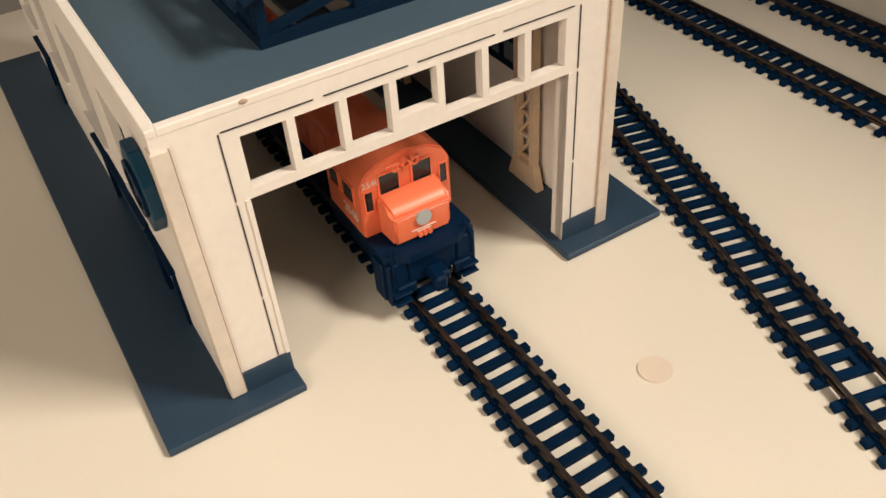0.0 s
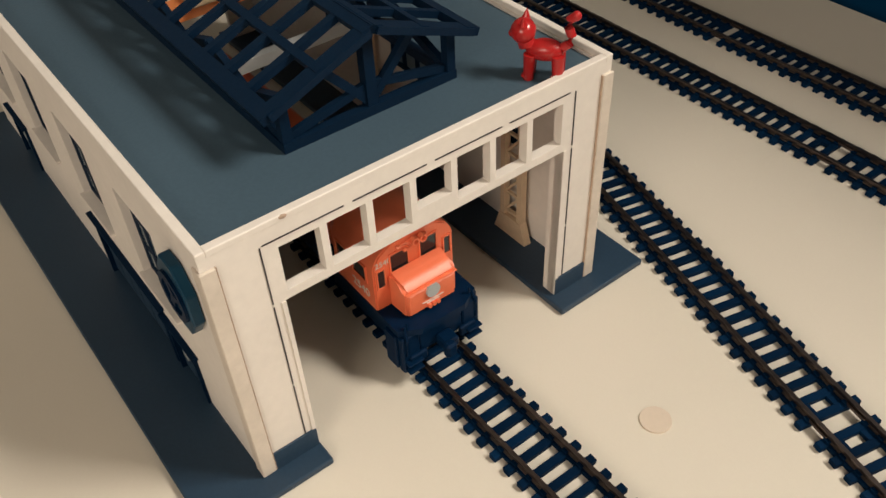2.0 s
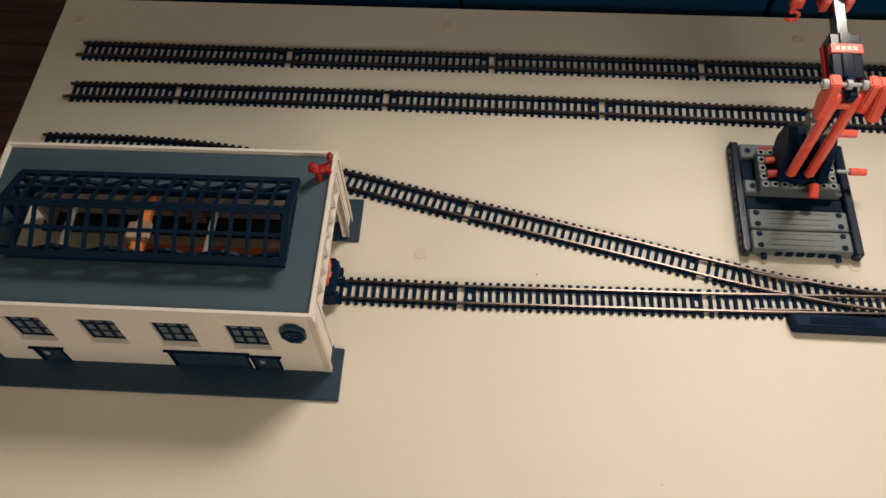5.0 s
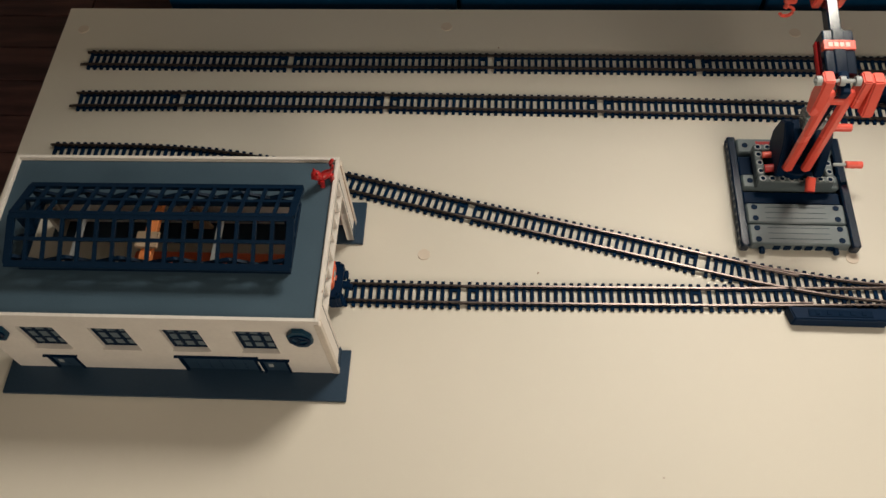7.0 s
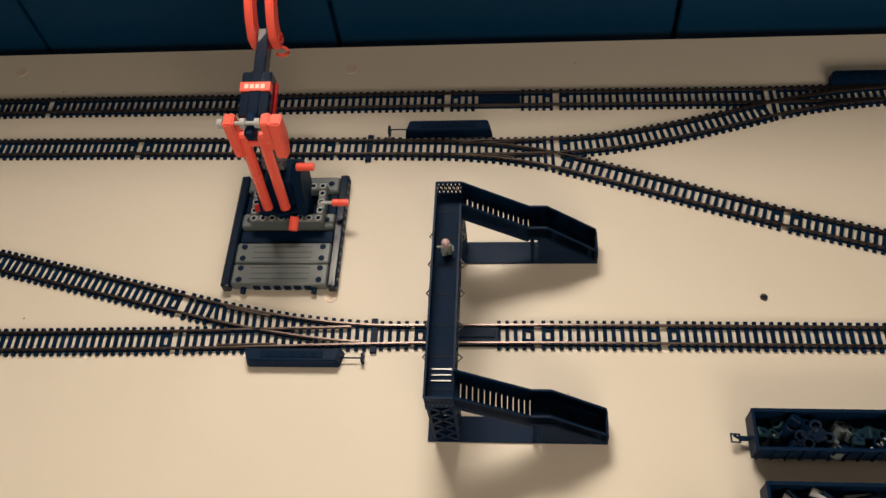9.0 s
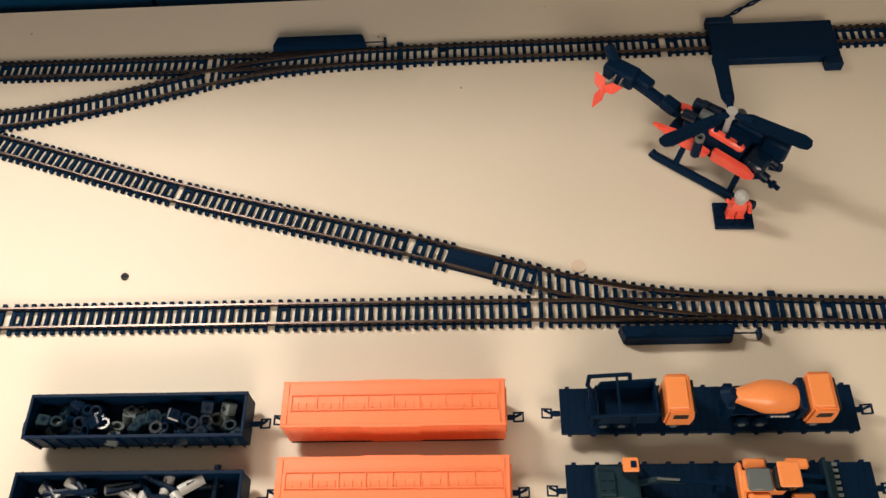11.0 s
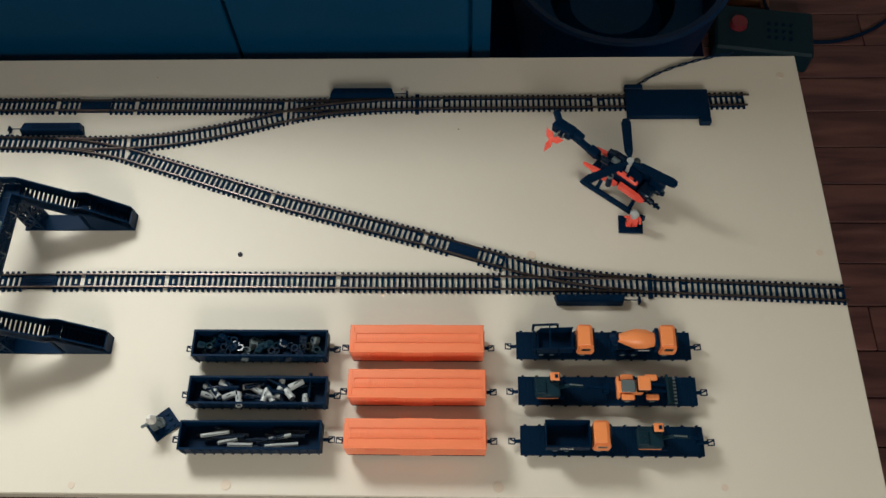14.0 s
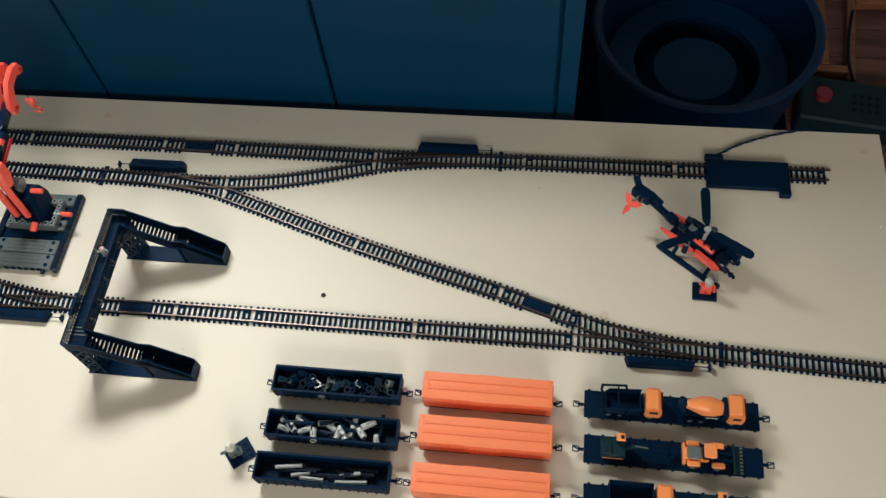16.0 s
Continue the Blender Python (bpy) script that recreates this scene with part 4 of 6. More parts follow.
# ---- locomotive ----
loco = thing("locomotive", pose(-0.1175, 0.0002, RAIL_Z, 0, 0, 0), "orange model diesel locomotive standing in the shed gate", "model locomotive")
LW = 0.0187
bm = BM()
deck = [(-LW, 0), (-LW, -0.19), (LW, -0.19), (LW, 0), (LW * 0.55, 0.0045), (-LW * 0.55, 0.0045)]
vs = [bm.verts.new((v, u, 0.0150)) for u, v in deck]
vt = [bm.verts.new((v, u, 0.0180)) for u, v in deck]
bm.faces.new(vs)
bm.faces.new(vt[::-1])
for k in range(6):
    bm.faces.new((vs[k], vt[k], vt[(k + 1) % 6], vs[(k + 1) % 6]))
part("deck", bm, M_BLACK, loco, "black running board with rounded front")
bm = BM()
box(bm, -0.0015, 0.0025, -LW, -0.0105, -0.0047, 0.0150, 0.0006)
box(bm, -0.0015, 0.0025, 0.0105, LW, -0.0047, 0.0150, 0.0006)
box(bm, -0.0015, 0.0020, -0.0104, 0.0104, 0.0020, 0.0150, 0.0006)

for s in (-1, 1):
    box(bm, -0.008, -0.0005, s * LW - 0.0012, s * LW + 0.0012, -0.0030, 0.0150, 0.0004)
    box(bm, 0.0020, 0.0040, s * 0.012 - 0.004, s * 0.012 + 0.004, -0.0005, 0.0045, 0.0006)
part("pilot", bm, M_BLACK, loco, "black front pilot with steps")
for z_ in (-0.0030, 0.0012):
    for s in (-1, 1):
        bm = BM()
        box(bm, 0.0022, 0.0056, s * 0.0145 - 0.0036, s * 0.0145 + 0.0036, z_, z_ + 0.0010, 0.0003)
        part("step", bm, M_BLACK, loco)
bm = BM()
box(bm, 0.0025, 0.0095, -0.0035, 0.0035, 0.0035, 0.0085, 0.0008)
box(bm, 0.0085, 0.0125, -0.0045, 0.0005, 0.0025, 0.0095, 0.0010)
part("coupler", bm, M_BLACK, loco)
for s in (-1, 1):
    bm = BM()
    rod(bm, (0.001, s * 0.0150, 0.0180), (0.001, s * 0.0150, 0.0215), 0.0005, seg=6)
    tube(bm, [(-0.0005, s * 0.0165, 0.0020), (0.0030, s * 0.0168, 0.006), (0.0032, s * 0.0168, 0.014), (0.001, s * 0.0160, 0.0195)], 0.0005, 6)
    part("handrail", bm, M_BLACK, loco)
# nose
bm = BM()
nose = [(-0.0112, 0.0180), (0.0, 0.0180), (0.0004, 0.0308), (-0.0014, 0.0326), (-0.0060, 0.0347), (-0.0112, 0.0360)]
NY = 0.0126
prism(bm, nose, -NY, NY, Matrix.Translation((-0.0025, 0.0, 0)))
for v in bm.verts:
    if v.co.x > -0.006:
        v.co.y *= 0.94
bmesh.ops.bevel(bm, geom=list(bm.edges), offset=0.0013, segments=3, affect='EDGES')
nb = part("nose", bm, M_ORANGE, loco, "orange rounded short hood", True)
bm = BM()
box(bm, -0.0031, -0.0018, -NY * 0.94, NY * 0.94, 0.0305, 0.0309, 0.0001)
part("nose_rim", bm, M_ORANGE, nb)
bm = BM()
rod(bm, (-0.0034, 0, 0.0276), (-0.0012, 0, 0.0276), 0.0031, seg=24)
part("emblem", bm, M_LIGHT_GREY, nb, "round grey emblem")
for k, w in enumerate((0.010, 0.006)):
    bm = BM()
    box(bm, -0.0025, -0.00195, -w / 2, w / 2, 0.0226 - k * 0.0010, 0.0228 - k * 0.0010)
    part("lettering_bar", bm, M_PRINT, nb)
for k in range(3):
    bm = BM()
    rod(bm, (-0.004, -0.002 + k * 0.002, 0.0203), (-0.0010, -0.002 + k * 0.002, 0.0203), 0.0009, seg=10)
    part("lamp", bm, M_ORANGE, nb)
# cab with arched roof and real window openings
CY, CX0, CX1 = 0.0187, -0.0430, -0.0133
arch = [(-CY, 0.0180), (CY, 0.0180), (CY, 0.0400), (CY * 0.86, 0.0450), (CY * 0.55, 0.0485), (0, 0.0500), (-CY * 0.55, 0.0485), (-CY * 0.86, 0.0450), (-CY, 0.0400)]
bm = BM()
prism(bm, arch, CX0, CX1, rot(0, 0, -90) @ Matrix.Diagonal((1, 1, 1, 1)))
bmesh.ops.bevel(bm, geom=list(bm.edges), offset=0.0006, segments=2, affect='EDGES')
cabo = part("cab", bm, M_ORANGE, loco, "orange driver's cab with arched roof", True)


def cab_window(x0, x1, y0, y1, z0, z1):
    """A dark pane with a raised orange surround."""
    bm = BM()
    box(bm, x0, x1, y0, y1, z0, z1)
    w = part("cab_window", bm, M_GLASS_DARK, cabo, "dark cab window")
    t = 0.0006
    bm = BM()
    if x1 - x0 < y1 - y0:
        xa, xb = x1 - 0.0004, x1 + 0.0005
        box(bm, xa, xb, y0 - t, y0, z0 - t, z1 + t)
        box(bm, xa, xb, y1, y1 + t, z0 - t, z1 + t)
        box(bm, xa, xb, y0, y1, z0 - t, z0)
        box(bm, xa, xb, y0, y1, z1, z1 + t)
    else:
        s = 1 if y0 > 0 else -1
        ya, yb = sorted(((y1 if s > 0 else y0) - s * 0.0004, (y1 if s > 0 else y0) + s * 0.0005))
        box(bm, x0 - t, x0, ya, yb, z0 - t, z1 + t)
        box(bm, x1, x1 + t, ya, yb, z0 - t, z1 + t)
        box(bm, x0, x1, ya, yb, z0 - t, z0)
        box(bm, x0, x1, ya, yb, z1, z1 + t)
    part("window_surround", bm, M_ORANGE, w)


XF = CX1
for y0, y1, z0, z1 in ((-0.0170, -0.0140, 0.0300, 0.0385), (-0.0108, -0.0030, 0.0345, 0.0435), (0.0028, 0.0104, 0.0345, 0.0435), (0.0140, 0.0168, 0.0300, 0.0385)):
    cab_window(XF - 0.0005, XF + 0.0002, y0, y1, z0, z1)
for s in (-1, 1):
    for xa, xb in ((-0.0275, -0.0185), (-0.0390, -0.0305)):
        ya, yb = sorted((s * (CY - 0.0004), s * (CY + 0.0002)))
        cab_window(xa, xb, ya, yb, 0.0310, 0.0385)
bm = BM()
box(bm, XF, XF + 0.0015, -0.0080, 0.0060, 0.0452, 0.0466, 0.0003)
hp = part("headlight_panel", bm, M_ORANGE, cabo)
for y in (-0.0005, 0.0030):
    bm = BM()
    ring(bm, (XF + 0.0022, y, 0.0464), 0.0017, 0.0011, 0.0022, 'X', 14)
    part("headlight", bm, M_ORANGE, hp)
bm = BM()
rod(bm, (XF, -0.0050, 0.0455), (XF + 0.0032, -0.0056, 0.0455), 0.0006, 0.0009, 8)
rod(bm, (XF, -0.0036, 0.0447), (XF + 0.0030, -0.0038, 0.0447), 0.0006, 0.0009, 8)
part("horn", bm, M_ORANGE, hp)
words("running_number", "2540", 0.0036, M_PRINT, cabo, pose(XF + 0.0001, -0.0140, 0.0412, 90, 0, 90), "white running number")
words("running_number", "2540", 0.0060, M_PRINT, cabo, pose(-0.0235, -CY - 0.0001, 0.0245, 90, 0, 0), "white running number")
words("running_number", "2540", 0.0060, M_PRINT, cabo, pose(-0.0235, CY + 0.0001, 0.0245, 90, 0, 180))
# long hood
HY = 0.0118
bm = BM()
hood = [(-HY, 0.0180), (HY, 0.0180), (HY, 0.0420), (HY * 0.7, 0.0465), (0, 0.0480), (-HY * 0.7, 0.0465), (-HY, 0.0420)]
prism(bm, hood, -0.186, CX0 - 0.0002, rot(0, 0, -90))
bmesh.ops.bevel(bm, geom=list(bm.edges), offset=0.0005, segments=1, affect='EDGES')
hoodo = part("long_hood", bm, M_ORANGE, loco, "long orange engine hood")
for k in range(14):
    for s in (-1, 1):
        bm = BM()
        x = -0.178 + k * 0.0095
        y = s * (HY + 0.0002)
        box(bm, x, x + 0.0075, y - 0.0003, y + 0.0003, 0.021, 0.038)
        part("hood_door", bm, M_ORANGE, hoodo)
for x in (-0.150, -0.120, -0.085):
    bm = BM()
    rod(bm, (x, 0, 0.0475), (x, 0, 0.0490), 0.0062, seg=20)
    part("roof_fan", bm, M_ORANGE, hoodo)
for xc in (-0.033, -0.150):
    bm = BM()
    for s in (-1, 1):
        box(bm, xc - 0.024, xc + 0.024, s * 0.0125 - 0.0015, s * 0.0125 + 0.0015, 0.003, 0.011, 0.0008)
    box(bm, xc - 0.006, xc + 0.006, -0.0125, 0.0125, 0.005, 0.0205)
    bg = part("bogie", bm, M_BLACK, loco)
    for dx in (-0.017, 0.0, 0.017):
        bm = BM()
        for s in (-1, 1):
            rod(bm, (xc + dx, s * 0.0074, 0.0055), (xc + dx, s * 0.0098, 0.0055), 0.0055, seg=16)
        rod(bm, (xc + dx, -0.0098, 0.0055), (xc + dx, 0.0098, 0.0055), 0.0012, seg=8)
        part("wheelset", bm, M_STEEL, bg)
bm = BM()
box(bm, -0.118, -0.068, -0.0135, 0.0135, 0.003, 0.0150, 0.0012)
part("fuel_tank", bm, M_BLACK, loco)

# the body rides above the bogies
for ob in loco.children:
    if not ob.name.startswith("bogie"):
        ob.location.z += 0.0052

# ---- cat figure on the roof ----
def cat():
    bm = BM()
    ball(bm, (0, 0, 0.0120), 0.0058, (1.35, 0.82, 0.78))
    for x in (-0.0058, 0.0058):
        for y in (-0.0026, 0.0026):
            rod(bm, (x, y, 0.0), (x * 0.95, y, 0.0110), 0.0021, 0.0026, 12)
            ball(bm, (x - 0.0006, y, 0.0012), 0.0021, (1.2, 1, 0.6), 10)
    ball(bm, (-0.0088, 0, 0.0195), 0.0054, (0.95, 1.05, 0.92))
    ball(bm, (-0.0130, 0, 0.0182), 0.0020, (0.8, 1.1, 0.8), 10)
    rod(bm, (-0.0070, 0, 0.0135), (-0.0084, 0, 0.0175), 0.0036, 0.0032, 12)
    for y in (-0.0031, 0.0031):
        rod(bm, (-0.0084, y, 0.0232), (-0.0082, y * 1.15, 0.0268), 0.0019, 0.0002, 8)
    tube(bm, [(0.0068, 0, 0.0135), (0.0094, 0, 0.0155), (0.0100, 0, 0.0190), (0.0088, 0, 0.0222), (0.0090, 0, 0.0255), (0.0112, 0, 0.0272)], 0.0019, 10)
    ball(bm, (0.0114, 0, 0.0273), 0.0020, seg=10)
    return solid("cat_figurine", bm, M_RED, "small glossy red plastic cat figure on the roof", "figurine", pose(-0.1215, 0.0548, RZ, 0, 0, 39) @ Matrix.Scale(0.88, 4), smooth=True)


cat()

# ---- footbridge ----
bridge = thing("footbridge", pose(0.474, 0.0, 0), "dark grey model footbridge with two stairways across the track", "model footbridge")
DZ, RH = 0.082, 0.0175
BX0, BX1, BY0, BY1 = 0.002, 0.024, -0.089, 0.112
bm = BM()
box(bm, BX0, BX1, BY0, BY1, DZ - 0.0025, DZ, 0.0003)
part("deck", bm, M_BLACK_MATT, bridge, "dark plank walkway")
for k in range(7):
    bm = BM()
    y = BY0 + 0.014 + k * 0.028
    box(bm, BX0 + 0.001, BX1 - 0.001, y - 0.0003, y + 0.0003, DZ, DZ + 0.0003)
    part("deck_seam", bm, M_GAP, bridge)
for k in range(3):
    bm = BM()
    y = -0.068 + k * 0.005
    box(bm, BX0 + 0.003, BX1 - 0.003, y - 0.0006, y + 0.0006, DZ, DZ + 0.0012)
    part("deck_batten", bm, M_STEEL, bridge)


def fence(x0, y0, z0, x1, y1, z1, parent, n, h=RH, name="railing"):
    """A parapet of close balusters with a top and a bottom rail, between two points."""
    a, b = Vector((x0, y0, z0)), Vector((x1, y1, z1))
    up = Vector((0, 0, h))
    bm = BM()
    beam(bm, a + up, b + up, 0.0016, 0.0016)
    beam(bm, a + up * 0.06, b + up * 0.06, 0.0012, 0.0022)
    for k in range(n + 1):
        p = a.lerp(b, k / n)
        beam(bm, p + up * 0.06, p + up, 0.0008, 0.0008)
    for k in range(n):
        p, q = a.lerp(b, k / n), a.lerp(b, (k + 1) / n)
        beam(bm, p + up * 0.1, q + up, 0.0009, 0.0013)
        beam(bm, p + up, q + up * 0.1, 0.0009, 0.0013)
    return part(name, bm, M_BLACK, parent)


fence(BX0, BY0, DZ, BX0, BY1, DZ, bridge, 44)
fence(BX1, BY0 + 0.022, DZ, BX1, BY1 - 0.024, DZ, bridge, 34)
fence(BX0, BY0, DZ, BX1, BY0, DZ, bridge, 6)
fence(BX0, BY1, DZ, BX1, BY1, DZ, bridge, 6)
for y in (-0.048, -0.020, 0.010, 0.038, 0.066):
    for s, x in ((-1, BX0), (1, BX1)):
        bm = BM()
        tube(bm, [(x, y - 0.004, DZ - 0.001), (x + s * 0.0050, y, DZ + 0.001), (x + s * 0.0006, y + 0.001, DZ + 0.009)], 0.0006, 6)
        tube(bm, [(x, y + 0.005, DZ - 0.001), (x + s * 0.0050, y, DZ + 0.001)], 0.0006, 6)
        part("rail_strut", bm, M_STEEL, bridge)
for s in (-1, 1):
    bm = BM()
    x = BX0 if s < 0 else BX1
    box(bm, x - 0.0010, x + 0.0010, BY0, BY1, DZ - 0.0075, DZ - 0.0025)
    part("girder", bm, M_BLACK, bridge)
for y0, y1 in ((BY0, -0.066), (0.088, BY1)):
    bm = BM()
    box(bm, -0.004, 0.148, y0, y1, 0.0, 0.0018, 0.0004)
    part("base_plate", bm, M_BLACK, bridge, "flat glossy base plate")
    # lattice towers
    def lath(nm, a, b, w, h):
        bm = BM()
        beam(bm, a, b, w, h)
        part(nm, bm, M_BLACK, bridge)

    ya_, yb_ = y0 + 0.0015, y1 - 0.0015
    for x in (BX0 + 0.001, BX1 - 0.001):
        for y in (ya_, yb_):
            lath("tower_post", (x, y, 0.0015), (x, y, DZ - 0.002), 0.0024, 0.0024)
        for k in range(4):
            za, zb = 0.006 + k * 0.018, 0.024 + k * 0.018
            lath("tower_brace", (x, ya_, za), (x, yb_, zb), 0.0026, 0.0030)
            lath("tower_brace", (x, yb_, za), (x, ya_, zb), 0.0026, 0.0030)
            lath("tower_rung", (x, ya_, zb), (x, yb_, zb), 0.0016, 0.0018)
    for k in range(4):
        za, zb = 0.006 + k * 0.018, 0.024 + k * 0.018
        for y in (ya_, yb_):
            lath("tower_brace", (BX0 + 0.002, y, za), (BX1 - 0.002, y, zb), 0.0026, 0.0030)
            lath("tower_brace", (BX1 - 0.002, y, za), (BX0 + 0.002, y, zb), 0.0026, 0.0030)
    # two flights with a landing
    A, B_, C, D = (BX1, DZ), (0.083, 0.044), (0.099, 0.044), (0.146, 0.0050)
    st = part("landing", (lambda b_: (box(b_, B_[0], C[0], y0, y1, 0.042, 0.0440), box(b_, B_[0] + 0.002, B_[0] + 0.005, y0 + 0.001, y0 + 0.004, 0.0015, 0.042), box(b_, B_[0] + 0.002, B_[0] + 0.005, y1 - 0.004, y1 - 0.001, 0.0015, 0.042), b_)[-1])(BM()), M_BLACK_MATT, bridge)
    for (xa, za), (xb, zb) in ((A, B_), (C, D)):
        n = 13
        for k in range(n):
            bm = BM()
            xx, zz = xa + (xb - xa) * k / n, za + (zb - za) * (k + 1) / n
            box(bm, xx, xx + (xb - xa) / n * 0.86, y0 + 0.001, y1 - 0.001, zz - 0.0010, zz, 0)
            part("tread", bm, M_BLACK_MATT, bridge)
        for y in (y0 + 0.0005, y1 - 0.0005):
            bm = BM()
            beam(bm, (xa, y, za - 0.002), (xb, y, zb - 0.002), 0.0012, 0.0052)
            part("stringer", bm, M_BLACK, bridge)
            fence(xa, y, za, xb, y, zb, bridge, 34, 0.0180)
        if za < DZ - 0.001:
            bm = BM()
            beam(bm, (xa, (y0 + y1) / 2, za - 0.0045), (xb, (y0 + y1) / 2, zb - 0.0045), y1 - y0 - 0.002, 0.0012)
            part("soffit", bm, M_BLACK, bridge)
    for y in (y0 + 0.0005, y1 - 0.0005):
        fence(B_[0], y, 0.044, C[0], y, 0.044, bridge, 11, 0.0180)
    bm = BM()
    prism(bm, [(0.092, 0.0016), (0.147, 0.0016), (0.147, 0.006), (0.099, 0.043), (0.092, 0.043)], y1 - 0.0016, y1 - 0.0006)
    prism(bm, [(0.092, 0.0016), (0.147, 0.0016), (0.147, 0.006), (0.099, 0.043), (0.092, 0.043)], y0 + 0.0006, y0 + 0.0016)
    part("stair_cheek", bm, M_BLACK, bridge, "solid black stair side")
    bm = BM()
    box(bm, 0.1455, 0.1475, y0, y1, 0.0016, 0.019)
    part("end_panel", bm, M_BLACK, bridge)


# ---- brick-toy crane ----
def studs_beam(name, a, b, w, h, material, parent, label="", holes=True):
    """A toy beam with rounded ends and ringed holes along its side."""
    a, b = Vector(a), Vector(b)
    bm = BM()
    beam(bm, a, b, w, h, min(w, h) * 0.28)
    return part(name, bm, material, parent, label)


crane = thing("toy_crane", pose(0.2635, 0.0565, 0) @ Matrix.Diagonal((1.05, 1.02, 1, 1)), "construction toy crane with grey base and orange jib", "toy crane")
for xa in (0.0, 0.0985):
    bm = BM()
    box(bm, xa, xa + 0.0085, 0.0, 0.128, 0.0005, 0.0130, 0.0015)
    bmr = part("side_beam", bm, M_BLACK_GLOSS, crane, "long black toy beam", True)
    for k in range(14):
        bm = BM()
        xo = xa - 0.0001 if xa == 0 else xa + 0.0086
        ring(bm, (xo, 0.006 + k * 0.009, 0.007), 0.0033, 0.0024, 0.0006, 'X', 12)
        part("pin_hole", bm, M_BLACK, bmr)
for ya, yb in ((0.002, 0.0245), (0.0255, 0.048), (0.066, 0.082), (0.108, 0.126)):
    bm = BM()
    box(bm, 0.0090, 0.0980, ya, yb, 0.0015, 0.0125, 0.0016)
    pl = part("panel", bm, M_GREY, crane, "smooth grey toy panel", True)
    for xx in (0.0165, 0.0905):
        for yy in ((ya + 0.005, yb - 0.005) if yb - ya > 0.02 else ((ya + yb) / 2,)):
            bm = BM()
            rod(bm, (xx, yy, 0.0118), (xx, yy, 0.0129), 0.0029, seg=14)
            part("pin", bm, M_BLACK, pl)
for yy in (0.008, 0.014, 0.020, 0.031, 0.037, 0.043):
    bm = BM()
    box(bm, 0.026, 0.081, yy - 0.0002, yy + 0.0002, 0.0124, 0.0127)
    part("panel_line", bm, M_DEVICE, crane)
bm = BM()
box(bm, 0.0092, 0.0978, 0.050, 0.064, 0.0008, 0.0080, 0.001)
part("cross_beam", bm, M_BLACK, crane)
bm = BM()
box(bm, 0.0092, 0.0978, 0.0835, 0.1065, 0.0008, 0.0080, 0.001)
part("cross_beam", bm, M_BLACK, crane)
for xx in (0.020, 0.086):
    bm = BM()
    rod(bm, (xx, -0.0035, 0.005), (xx, 0.003, 0.005), 0.0026, seg=12)
    part("pin", bm, M_BLACK, crane)
for k in range(6):
    x = 0.030 + k * 0.0095
    bm = BM()
    box(bm, x, x + 0.0060, 0.0008, 0.0022, 0.0035, 0.0095)
    part("front_slot", bm, M_BLACK_MATT, crane)
bm = BM()
box(bm, 0.027, 0.064, 0.112, 0.1215, 0.0127, 0.0131)
lab = part("name_plate", bm, M_RED, crane, "red printed name plate")
words("lettering", "INDUSTRY", 0.0062, M_PRINT_DARK, crane, pose(0.0455, 0.1167, 0.0132, 0, 0, 180), "dark printed word")
# turntable frame
for x0, x1, y0, y1 in ((0.020, 0.090, 0.064, 0.0715), (0.020, 0.090, 0.1015, 0.109), (0.020, 0.0275, 0.0717, 0.1013), (0.0825, 0.090, 0.0717, 0.1013)):
    bm = BM()
    box(bm, x0, x1, y0, y1, 0.0130, 0.0255, 0.0012)
    f = part("turntable_frame", bm, M_GREY, crane, "grey toy frame with round holes", True)
    n = max(2, round(max(x1 - x0, y1 - y0) / 0.009))
    for k in range(n):
        u = (k + 0.5) / n
        c = (x0 + (x1 - x0) * u, (y0 + y1) / 2) if x1 - x0 > y1 - y0 else ((x0 + x1) / 2, y0 + (y1 - y0) * u)
        bm = BM()
        ring(bm, (c[0], c[1], 0.0256), 0.0031, 0.0022, 0.0009, 'Z', 14)
        h_ = part("hole_rim", bm, M_LIGHT_GREY, f)
        bm = BM()
        rod(bm, (c[0], c[1], 0.0250), (c[0], c[1], 0.0257), 0.0021, seg=12)
        part("hole", bm, M_BLACK_MATT, f)
SIDE = Matrix(((0, 1, 0, 0), (1, 0, 0, 0), (0, 0, 1, 0), (0, 0, 0, 1)))


def plate(name, outline, x0, x1, material, label="", m=None, bevel=0.001, parent=None):
    """A plate with the outline (y, z) between two planes of x, its edges rounded."""
    bm = BM()
    prism(bm, outline, x0, x1, SIDE)
    bmesh.ops.bevel(bm, geom=list(bm.edges), offset=bevel, segments=2, affect='EDGES')
    return part(name, bm, material, parent or crane, label, True, m)


bm = BM()
rod(bm, (0.055, 0.0885, 0.0130), (0.055, 0.0885, 0.0330), 0.0215, seg=32)
bmesh.ops.bevel(bm, geom=list(bm.edges), offset=0.001, segments=1, affect='EDGES')
part("turntable", bm, M_BLACK, crane, "round black turntable", True)
for xx in (0.0335, 0.0685):
    plate("turret_cheek", [(0.066, 0.030), (0.106, 0.030), (0.110, 0.048), (0.104, 0.072), (0.094, 0.080), (0.080, 0.068), (0.070, 0.046)], xx, xx + 0.0080, M_BLACK, "black turret side plate")
bm = BM()
box(bm, 0.0420, 0.0680, 0.078, 0.106, 0.030, 0.070, 0.0015)
part("turret_block", bm, M_BLACK, crane)
teeth = [(0.092 + r_ * math.cos(a_), 0.088 + r_ * math.sin(a_)) for k in range(12) for r_, a_ in ((0.0082, k * math.pi / 6), (0.0104, (k + 0.35) * math.pi / 6), (0.0104, (k + 0.65) * math.pi / 6))]
plate("gear", teeth, 0.046, 0.064, M_STEEL, "dark grey toothed gear", None, 0.0003)
